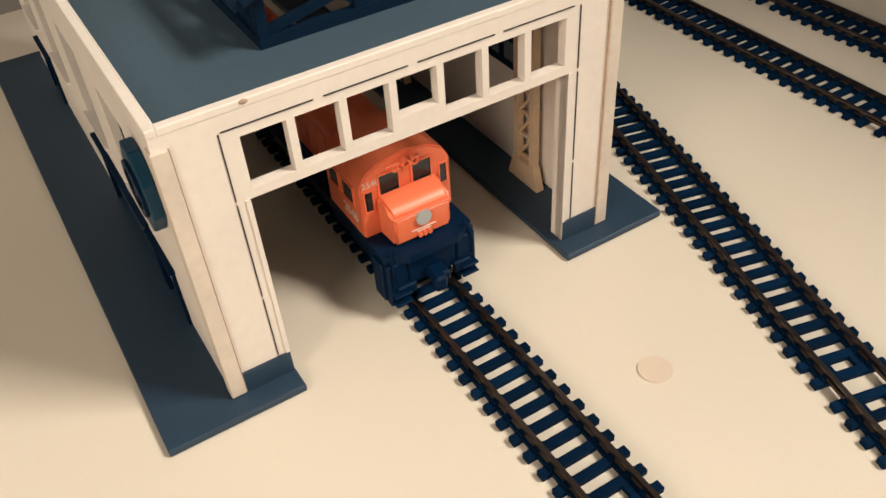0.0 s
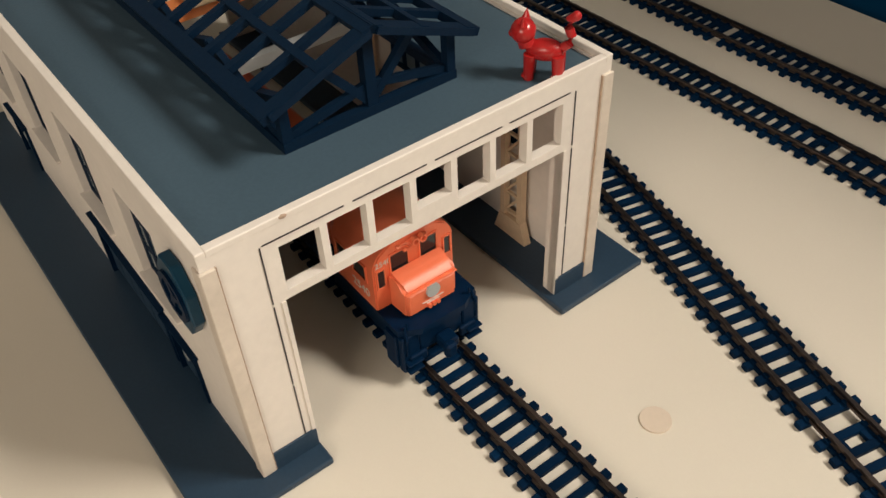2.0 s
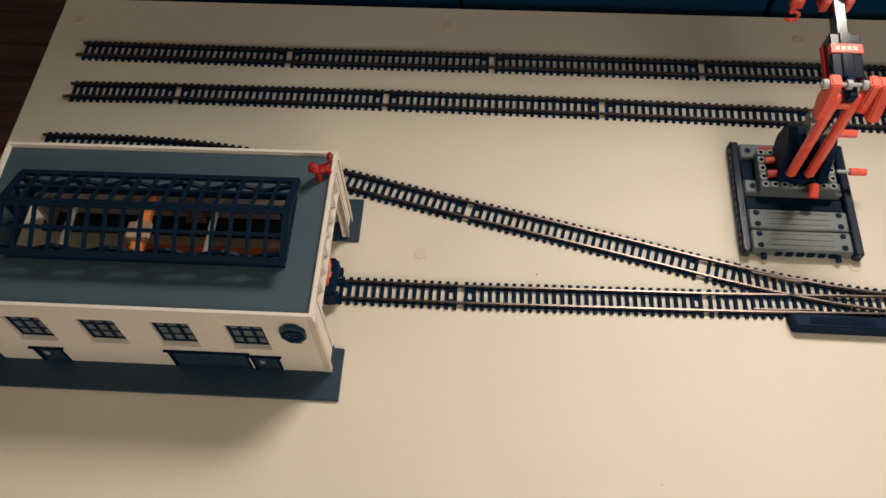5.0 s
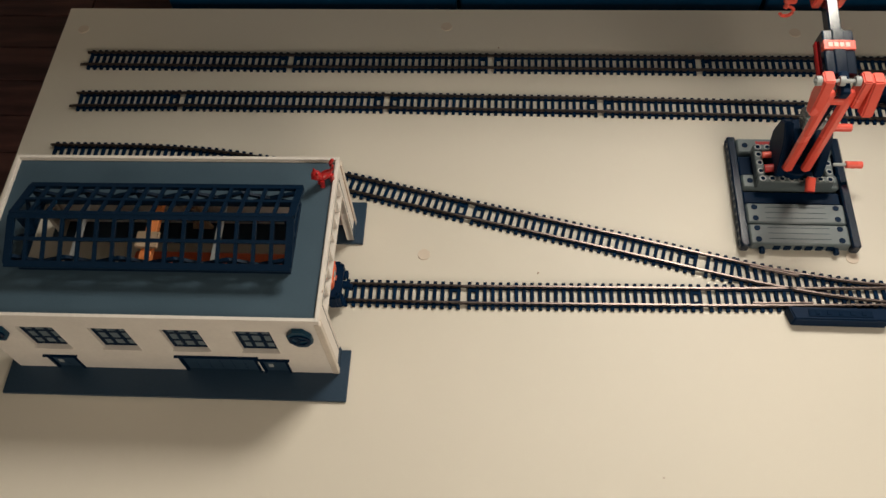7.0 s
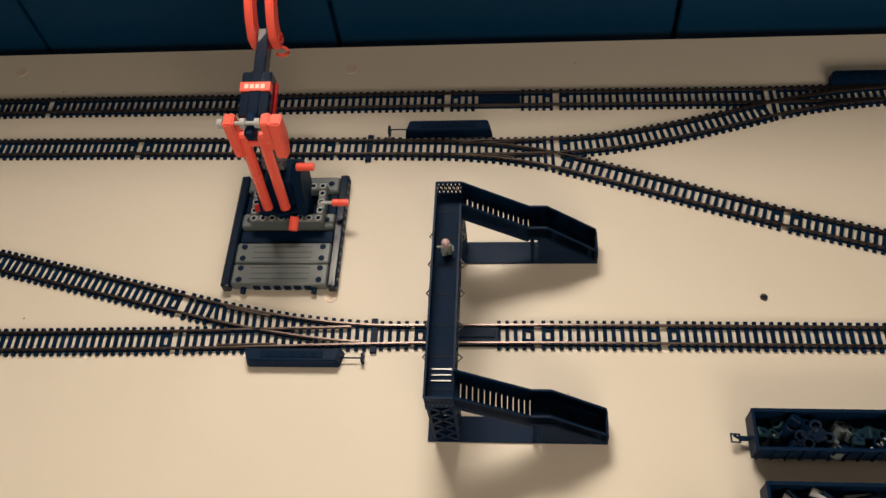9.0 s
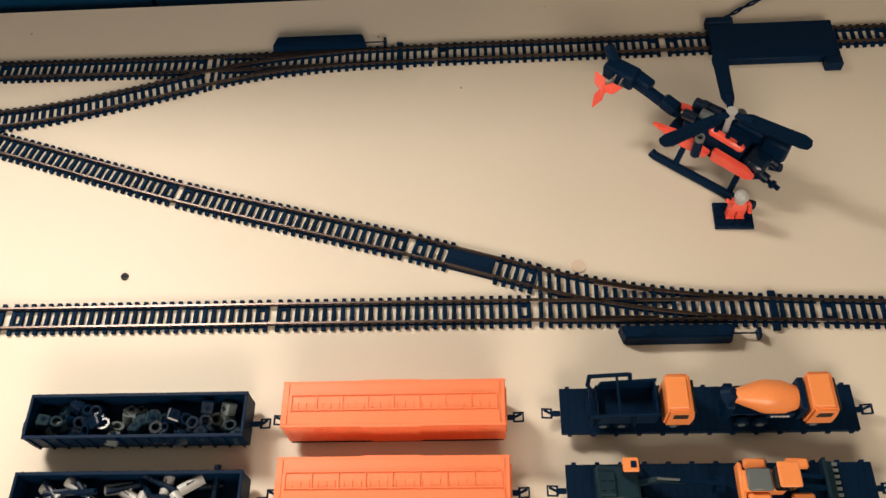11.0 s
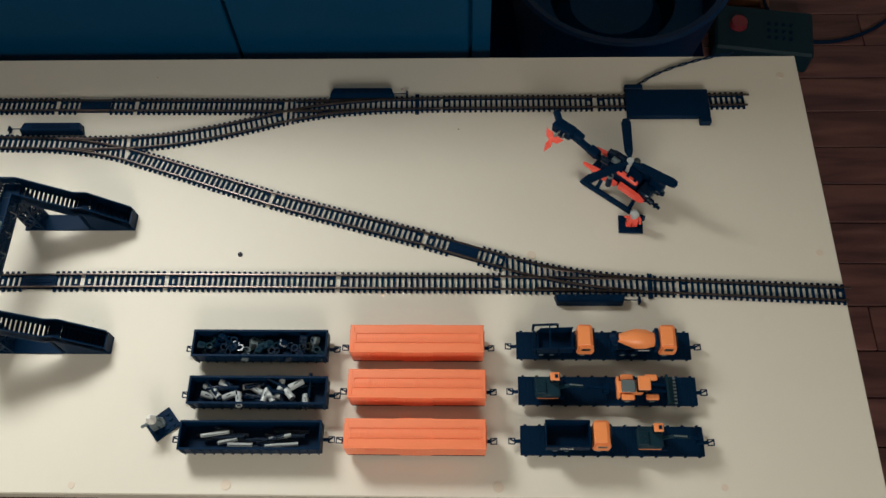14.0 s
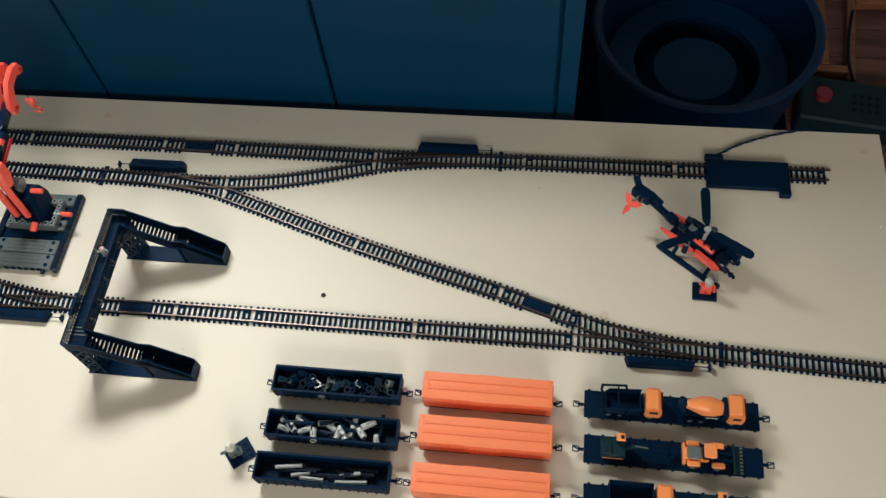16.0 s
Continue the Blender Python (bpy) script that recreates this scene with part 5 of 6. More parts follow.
# levers and pins
for a, b, r, mt in (((0.088, 0.0800, 0.0330), (0.100, 0.0800, 0.0330), 0.0016, M_LIGHT_GREY), ((0.099, 0.0800, 0.0330), (0.114, 0.0800, 0.0330), 0.0036, M_BRICK_ORANGE), ((0.074, 0.088, 0.0800), (0.090, 0.088, 0.0800), 0.0038, M_BRICK_ORANGE), ((0.0655, 0.0640, 0.0330), (0.0640, 0.0520, 0.0270), 0.0046, M_BRICK_ORANGE), ((0.026, 0.0770, 0.0290), (0.038, 0.0770, 0.0310), 0.0040, M_RED), ((0.026, 0.0930, 0.0290), (0.040, 0.0930, 0.0310), 0.0034, M_BRICK_ORANGE)):
    bm = BM()
    rod(bm, a, b, r, seg=14)
    bmesh.ops.bevel(bm, geom=list(bm.edges), offset=r * 0.12, segments=1, affect='EDGES')
    part("crank", bm, mt, crane, "round toy axle crank", True)
bm = BM()
rod(bm, (0.064, 0.0523, 0.0272), (0.0639, 0.0516, 0.0268), 0.0028, seg=14)
part("crank_hole", bm, M_RED, crane)
# two upright orange arms, tied below the axle, with a bracket outside each
JY, JZ = 0.0700, 0.1650
for xa, xb in ((0.0420, 0.0470), (0.0583, 0.0630)):
    studs_beam("lower_arm", (xa, 0.0685, 0.040), (xb, 0.0700, 0.152), 0.0076, 0.0090, M_BRICK_ORANGE, crane, "bright orange toy beam")
bm = BM()
box(bm, 0.0440, 0.0660, 0.0665, 0.0735, 0.1370, 0.1440, 0.0012)
part("arm_tie", bm, M_BRICK_ORANGE, crane, "orange cross tie", True)
plate("arm_head", [(0.0635, 0.126), (0.0740, 0.122), (0.0800, 0.140), (0.0770, 0.170), (0.0640, 0.170)], 0.0357, 0.0445, M_BRICK_ORANGE, "orange toy bracket", None, 0.0012)
plate("arm_head", [(0.0635, 0.136), (0.0740, 0.134), (0.0800, 0.146), (0.0770, 0.170), (0.0640, 0.170)], 0.0662, 0.0735, M_BRICK_ORANGE, "orange toy bracket", None, 0.0012)
plate("arm_head", [(0.0560, 0.134), (0.0660, 0.130), (0.0760, 0.146), (0.0760, 0.170), (0.0640, 0.170)], 0.0737, 0.0830, M_BRICK_ORANGE, "orange toy bracket", None, 0.0012)
bm = BM()
rod(bm, (0.0293, JY, JZ), (0.0830, JY, JZ), 0.0017, seg=10)
part("axle", bm, M_LIGHT_GREY, crane)
for xx in (0.0305, 0.0490, 0.0612):
    bm = BM()
    rod(bm, (xx, JY, JZ), (xx + 0.0042, JY, JZ), 0.0042, seg=16)
    part("bush", bm, M_LIGHT_GREY, crane, "grey round bush", True)
studs_beam("tension_rod", (0.0555, 0.088, 0.060), (0.0560, 0.072, 0.158), 0.0060, 0.0070, M_BLACK, crane)
# boom, tilted up from its root behind the axle
BOOM = Matrix.Translation((0.0553, 0.0740, 0.1470)) @ rot(11, 0, 0)
bm = BM()
box(bm, -0.0125, 0.0125, 0.010, 0.054, -0.0075, 0.0110, 0.0012)
hs = part("boom_housing", bm, M_BOOM, crane, "glossy black boom housing", True, BOOM)
bm = BM()
box(bm, -0.0048, 0.0048, 0.0095, 0.0545, 0.0100, 0.0124, 0.0008)
part("housing_ridge", bm, M_BOOM, hs)
bm = BM()
box(bm, -0.0127, 0.0127, 0.034, 0.0425, 0.0060, 0.0128)
bd = part("orange_band", bm, M_BRICK_ORANGE, hs, "orange sticker band")
for k in range(4):
    bm = BM()
    box(bm, -0.0090 + k * 0.0046, -0.0056 + k * 0.0046, 0.0362, 0.0402, 0.0128, 0.0130)
    part("lettering_bar", bm, M_PRINT, bd)
for sx in (-1, 1):
    bm = BM()
    xa, xb = sorted((sx * 0.0126, sx * 0.0146))
    box(bm, xa, xb, 0.012, 0.050, -0.0070, -0.0005, 0.0009)
    part("boom_side", bm, M_RED, hs, "dark red toy beam", True)
bm = BM()
box(bm, -0.0050, 0.0050, -0.0060, 0.100, -0.0045, 0.0085, 0.0010)
part("boom", bm, M_BOOM, crane, "long black boom", True, BOOM)
bm = BM()
box(bm, -0.0040, 0.0040, -0.0100, 0.0120, 0.0040, 0.0150, 0.0016)
part("boom_root", bm, M_BLACK, crane, "", True, BOOM)
# gooseneck: two orange arched plates, with a dark axle between
neck = [(0.086, -0.006), (0.098, -0.008), (0.106, 0.008), (0.118, 0.018), (0.134, 0.018), (0.144, 0.008), (0.152, 0.012), (0.150, 0.026), (0.138, 0.034), (0.114, 0.034), (0.096, 0.022), (0.086, 0.010)]
for xa in (-0.0125, 0.0055):
    plate("boom_tip", neck, xa, xa + 0.0070, M_BRICK_ORANGE, "orange arched jaw at the boom's tip", BOOM, 0.0012)
for ya, za in ((0.094, 0.002), (0.145, 0.018)):
    bm = BM()
    rod(bm, (-0.0140, ya, za), (0.0140, ya, za), 0.0030, seg=12)
    part("tip_axle", bm, M_RED, crane, "", False, BOOM)
# pulley block and hook on their cord
hook = part("hook", (lambda b_: (tube(b_, [(0.0465 + 0.0062 * math.sin(a_), 0.2165, 0.0985 - 0.0062 * math.cos(a_)) for a_ in [radians(v) for v in range(-60, 211, 27)]], 0.0017, 8), rod(b_, (0.0440, 0.2165, 0.1035), (0.0455, 0.2165, 0.112), 0.0024, seg=10), b_)[-1])(BM()), M_BRICK_ORANGE, crane, "small orange plastic hook", True)
bm = BM()
box(bm, 0.0400, 0.0520, 0.2125, 0.2205, 0.1100, 0.1230, 0.0020)
part("hook_block", bm, M_BRICK_ORANGE, hook, "orange pulley block", True)
bm = BM()
tube(bm, [(0.0460, 0.2165, 0.122), (0.0480, 0.2165, 0.150), (0.0530, 0.2160, 0.190)], 0.0005, 6)
part("cord", bm, M_BLACK, hook)

# ---- helicopter ----
heli = thing("toy_helicopter", pose(1.284, 0.152, 0, 0, 0, -38), "black and orange construction toy helicopter on skids", "toy helicopter")
# local x points to the nose
for s in (-1, 1):
    bm = BM()
    tube(bm, [(-0.050, s * 0.024, 0.0060), (-0.046, s * 0.024, 0.0040), (0.040, s * 0.024, 0.0040), (0.050, s * 0.024, 0.0085)], 0.0040, 10)
    part("skid", bm, M_BLACK, heli, "black landing skid", True)
    for x in (-0.026, 0.026):
        bm = BM()
        beam(bm, (x, s * 0.024, 0.004), (x, s * 0.010, 0.024), 0.005, 0.005, 0.001)
        part("skid_strut", bm, M_BLACK, heli)
bm = BM()
box(bm, -0.046, 0.040, -0.0115, 0.0115, 0.0200, 0.0300, 0.0018)
part("keel", bm, M_BLACK, heli, "black toy beam frame", True)
bm = BM()
box(bm, -0.034, 0.022, -0.0100, 0.0100, 0.0300, 0.0480, 0.002)
part("engine_block", bm, M_BLACK, heli, "", True)
bm = BM()
box(bm, 0.024, 0.044, -0.0130, 0.0130, 0.0240, 0.0400, 0.0025)
part("cockpit", bm, M_BLACK_GLOSS, heli, "black cockpit block", True)
for y in (-0.009, 0.009):
    bm = BM()
    rod(bm, (0.042, y, 0.030), (0.049, y, 0.028), 0.0042, seg=14)
    part("nose_pin", bm, M_BLACK_GLOSS, heli, "", True)
bm = BM()
rod(bm, (0.044, -0.003, 0.020), (0.060, -0.006, 0.020), 0.0022, seg=10)
rod(bm, (0.052, -0.0045, 0.020), (0.055, -0.0052, 0.020), 0.0038, seg=12)
part("nose_gun", bm, M_BLACK, heli)
# orange flank panels
for s in (-1, 1):
    bm = BM()
    prism(bm, [(-0.058, 0.033), (-0.028, 0.024), (-0.006, 0.024), (-0.002, 0.032), (-0.028, 0.039)], s * 0.0125, s * 0.0180)
    bmesh.ops.bevel(bm, geom=list(bm.edges), offset=0.001, segments=2, affect='EDGES')
    part("tail_fairing", bm, M_BRICK_ORANGE, heli, "orange curved panel", True)
    if s > 0:
        bm = BM()
        box(bm, -0.004, 0.040, 0.0105, 0.0175, 0.024, 0.050, 0.002)
        box(bm, -0.030, 0.000, 0.0090, 0.0150, 0.040, 0.056, 0.002)
        box(bm, 0.030, 0.052, 0.0060, 0.0160, 0.034, 0.054, 0.002)
        part("flank_block", bm, M_BLACK, heli, "black toy beams on the flank", True)
        continue
    bm = BM()
    prism(bm, [(0.000, 0.028), (0.034, 0.026), (0.040, 0.031), (0.030, 0.038), (0.000, 0.041)], s * 0.0135, s * 0.0195)
    bmesh.ops.bevel(bm, geom=list(bm.edges), offset=0.001, segments=2, affect='EDGES')
    part("side_panel", bm, M_BRICK_ORANGE, heli, "orange side panel", True)
    bm = BM()
    beam(bm, (-0.010, s * 0.009, 0.051), (0.022, s * 0.009, 0.048), 0.0072, 0.0068, 0.002)
    lb = part("liftarm", bm, M_BRICK_ORANGE, heli, "orange toy lift arm", True)
    for k in range(3):
        bm = BM()
        rod(bm, (-0.005 + k * 0.011, s * 0.009, 0.0540 - k * 0.0010), (-0.005 + k * 0.011, s * 0.009, 0.0549 - k * 0.0010), 0.0022, seg=12)
        part("hole", bm, M_BLACK_MATT, lb)
bm = BM()
rod(bm, (-0.012, -0.0225, 0.030), (-0.012, -0.0225, 0.050), 0.0040, seg=16)
part("exhaust", bm, M_BLACK, heli, "", True)
bm = BM()
ring(bm, (-0.012, -0.0225, 0.052), 0.0040, 0.0026, 0.0046, 'Z', 16)
part("exhaust_collar", bm, M_GREY, heli)
bm = BM()
rod(bm, (0.030, 0.0165, 0.052), (0.038, 0.0200, 0.054), 0.0034, seg=12)
part("red_pin", bm, M_RED, heli)
for x, y, r in ((-0.028, 0.008, 0.0055), (-0.016, 0.010, 0.0048), (-0.030, -0.007, 0.0046)):
    bm = BM()
    rod(bm, (x - 0.006, y, 0.052), (x + 0.006, y, 0.053), r, seg=16)
    part("engine_drum", bm, M_BLACK_GLOSS, heli, "black round connector", True)
bm = BM()
rod(bm, (-0.024, 0.0, 0.0545), (-0.014, 0.0, 0.0545), 0.0042, seg=14)
part("engine_core", bm, M_GREY, heli, "dark grey connector", True)
# tail
bm = BM()
beam(bm, (-0.042, 0, 0.040), (-0.092, 0.002, 0.050), 0.0092, 0.0088, 0.002)
beam(bm, (-0.074, 0.004, 0.049), (-0.094, 0.005, 0.053), 0.0120, 0.0110, 0.002)
beam(bm, (-0.044, -0.001, 0.044), (-0.060, 0.0, 0.047), 0.0130, 0.0100, 0.002)
part("tail_boom", bm, M_BLACK, heli, "black tail boom", True)
bm = BM()
box(bm, -0.118, -0.088, -0.007, 0.010, 0.044, 0.060, 0.002)
part("tail_block", bm, M_BLACK, heli, "", True)
bm = BM()
beam(bm, (-0.112, 0.004, 0.056), (-0.124, 0.010, 0.067), 0.0085, 0.0090, 0.002)
part("tail_fin", bm, M_BLACK, heli, "", True)
for k in range(4):
    bm = BM()
    ring(bm, (-0.107 + k * 0.0034, -0.0075, 0.052), 0.0050, 0.0030, 0.0016, 'X', 14)
    part("tail_gear", bm, M_STEEL if k % 2 else M_BLACK, heli)
bm = BM()
rod(bm, (-0.105, -0.008, 0.052), (-0.106, -0.022, 0.052), 0.0022, seg=10)
part("tail_axle", bm, M_LIGHT_GREY, heli)
for a in (80, 200, 320):
    bm = BM()
    c = Vector((-0.106, -0.023, 0.052))
    blade = [(0.0, -0.0026), (0.0085, -0.0052), (0.0185, 0.0), (0.0085, 0.0048), (0.0, 0.0026)]
    prism(bm, blade, -0.0008, 0.0008, Matrix.Translation(c) @ rot(-48, 0, -18) @ rot(0, a, 0) @ rot(14, 0, 0))
    part("tail_rotor_blade", bm, M_BRICK_ORANGE, heli, "orange tail rotor blade")
# main rotor
HZ = 0.071
bm = BM()
rod(bm, (0, 0, 0.046), (0, 0, HZ), 0.0026, seg=10)
rod(bm, (0, 0, HZ - 0.004), (0, 0, HZ + 0.0030), 0.0046, seg=16)
part("rotor_mast", bm, M_LIGHT_GREY, heli, "light grey rotor hub", True)
for a in (128, 243.5, 5.5):
    bm = BM()
    out = [(0.010, -0.0035), (0.016, -0.0060), (0.060, -0.0068), (0.066, -0.0045), (0.0675, 0.0), (0.066, 0.0045), (0.060, 0.0062), (0.016, 0.0050), (0.010, 0.0035)]
    prism(bm, out, -0.0009, 0.0009, Matrix.Translation((0, 0, HZ)) @ rot(0, 0, a) @ rot(96, 0, 0))
    part("rotor_blade", bm, M_BLACK_MATT, heli, "long black rotor blade")
    bm = BM()
    d = Vector((math.cos(radians(a)), math.sin(radians(a)), 0))
    rod(bm, d * 0.003 + Vector((0, 0, HZ)), d * 0.018 + Vector((0, 0, HZ)), 0.0028, seg=10)
    part("blade_grip", bm, M_BLACK, heli)
bm = BM()
ball(bm, (0.004, 0.014, 0.058), 0.0050)
part("dome", bm, M_GREY, heli, "small grey dome", True)


# ---- toy figures: each one plain mesh on its stand ----
def figure(name, m, s, material, label, pointed=False, legs=True):
    bm = BM()
    for y in (-0.0043, 0.0043):
        box(bm, -0.0035, 0.0045, y - 0.0038, y + 0.0038, 0.0, 0.0024, 0.0004)
        box(bm, -0.0035, 0.0030, y - 0.0038, y + 0.0038, 0.0022, 0.0110, 0.0006)
    box(bm, -0.0036, 0.0036, -0.0080, 0.0080, 0.0108, 0.0130, 0.0005)
    vs = box(bm, -0.0036, 0.0036, -0.0078, 0.0078, 0.0130, 0.0240, 0.0)
    for v in vs:
        if v.co.z > 0.02:
            v.co.y *= 0.75
    tube(bm, [(0.0, 0.0070, 0.0225), (0.0010, 0.0100, 0.0180), (0.0060, 0.0098, 0.0150)], 0.0020, 8)
    tube(bm, [(0.0, -0.0070, 0.0225), (0.0010, -0.0105, 0.0240), (0.0030, -0.0125, 0.0285)], 0.0020, 8)
    ball(bm, (0.0062, 0.0098, 0.0148), 0.0022, seg=8)
    ball(bm, (0.0032, -0.0127, 0.0295), 0.0022, seg=8)
    if pointed:
        rod(bm, (0, 0, 0.0240), (0, 0, 0.0300), 0.0050, seg=16)
        rod(bm, (0, 0, 0.0300), (0, 0, 0.0325), 0.0066, 0.0060, seg=16)
        rod(bm, (0, 0, 0.0325), (0, 0, 0.0400), 0.0058, 0.0022, seg=16)
    else:
        rod(bm, (0, 0, 0.0240), (0, 0, 0.0300), 0.0050, seg=16)
        ball(bm, (0, 0, 0.0310), 0.0068, (1, 1, 0.95))
    bmesh.ops.scale(bm, vec=(s, s, s), verts=bm.verts)
    ob = new(name, mesh_of(name, bm, material, True))
    ob.matrix_basis = m
    return ob, bm


def figure_two_tone(m, s, body, head, label, pointed=False):
    ob, _ = figure("toy_figure", m, s, body, label, pointed)
    ob.data.materials.append(head)
    for p in ob.data.polygons:
        if p.center.z > 0.0242 * s and abs(p.center.y) < 0.0075 * s:
            p.material_index = 1
    return tagged(ob, label, "toy figure")


def stand(x, y, turn, label, sx=0.032, sy=0.027):
    st = thing("figure_stand", pose(x, y, 0, 0, 0, turn), label, "toy stand")
    bm = BM()
    box(bm, -sx / 2, sx / 2, -sy / 2, sy / 2, 0.0002, 0.0032, 0.0005)
    part("base", bm, M_BLACK, st)
    for i in range(4):
        for j in range(3):
            bm = BM()
            cx, cy = -sx / 2 + 0.004 + i * 0.008, -sy / 2 + 0.0055 + j * 0.008
            rod(bm, (cx, cy, 0.0032), (cx, cy, 0.0049), 0.0024, seg=12)
            part("stud", bm, M_BLACK, st)
    return st


stand(1.2915, 0.0965, -2, "small black studded stand for a toy figure", 0.032, 0.026)
figure_two_tone(pose(1.292, 0.096, 0.0033, 0, 0, -90), 0.92, M_BRICK_ORANGE, M_LIGHT_GREY, "orange toy figure with a grey helmet beside the helicopter")
stand(0.7035, -0.179, 40, "small black studded stand for a toy figure beside a wagon", 0.034, 0.028)
figure_two_tone(pose(0.699, -0.181, 0.0033, 0, 0, -60), 0.95, M_GREY, M_WHITE, "grey toy figure with a tall white cap", True)
figure_two_tone(pose(0.4865, 0.050, DZ, 0, 0, -75), 0.54, M_PALE, M_PINK, "small pale toy figure with a pink head on the footbridge")


# ---- loads ----
def wheels(parent, xs, y, r, z=0.0):
    for x in xs:
        for s in (-1, 1):
            bm = BM()
            rod(bm, (x, s * (y - 0.0022), z + r), (x, s * (y + 0.0012), z + r), r, seg=16)
            bmesh.ops.bevel(bm, geom=list(bm.edges), offset=r * 0.12, segments=1, affect='EDGES')
            w = part("wheel", bm, M_BLACK_MATT, parent, "black rubber tyre")
            bm = BM()
            rod(bm, (x, s * (y + 0.0008), z + r), (x, s * (y + 0.0015), z + r), r * 0.5, seg=12)
            part("rim", bm, M_GREY, w)


def truck_cab(parent, x):
    bm = BM()
    prism(bm, [(x - 0.0085, 0.006), (x + 0.0085, 0.006), (x + 0.0090, 0.0150), (x + 0.0065, 0.0275), (x + 0.0045, 0.0290), (x - 0.0085, 0.0290)], -0.0122, 0.0122)
    bmesh.ops.bevel(bm, geom=list(bm.edges), offset=0.0014, segments=2, affect='EDGES')
    c = part("cab", bm, M_YELLOW, parent, "orange-yellow truck cab", True)
    bm = BM()
    box(bm, x - 0.0085, x + 0.0040, -0.0100, 0.0100, 0.0286, 0.0300, 0.0006)
    part("roof_spoiler", bm, M_YELLOW, c)
    for s in (-1, 1):
        bm = BM()
        ya, yb = sorted((s * 0.0119, s * 0.0124))
        box(bm, x - 0.0045, x + 0.0040, ya, yb, 0.0180, 0.0240)
        part("side_window", bm, M_GLASS_DARK, c)
    bm = BM()
    box(bm, x + 0.0062, x + 0.0090, -0.0100, 0.0100, 0.0165, 0.0240, 0.0004, None)
    part("windscreen", bm, M_GLASS_DARK, c)
    bm = BM()
    box(bm, x + 0.0080, x + 0.0096, -0.0118, 0.0118, 0.0050, 0.0085, 0.0005)
    part("bumper", bm, M_BLACK, c)


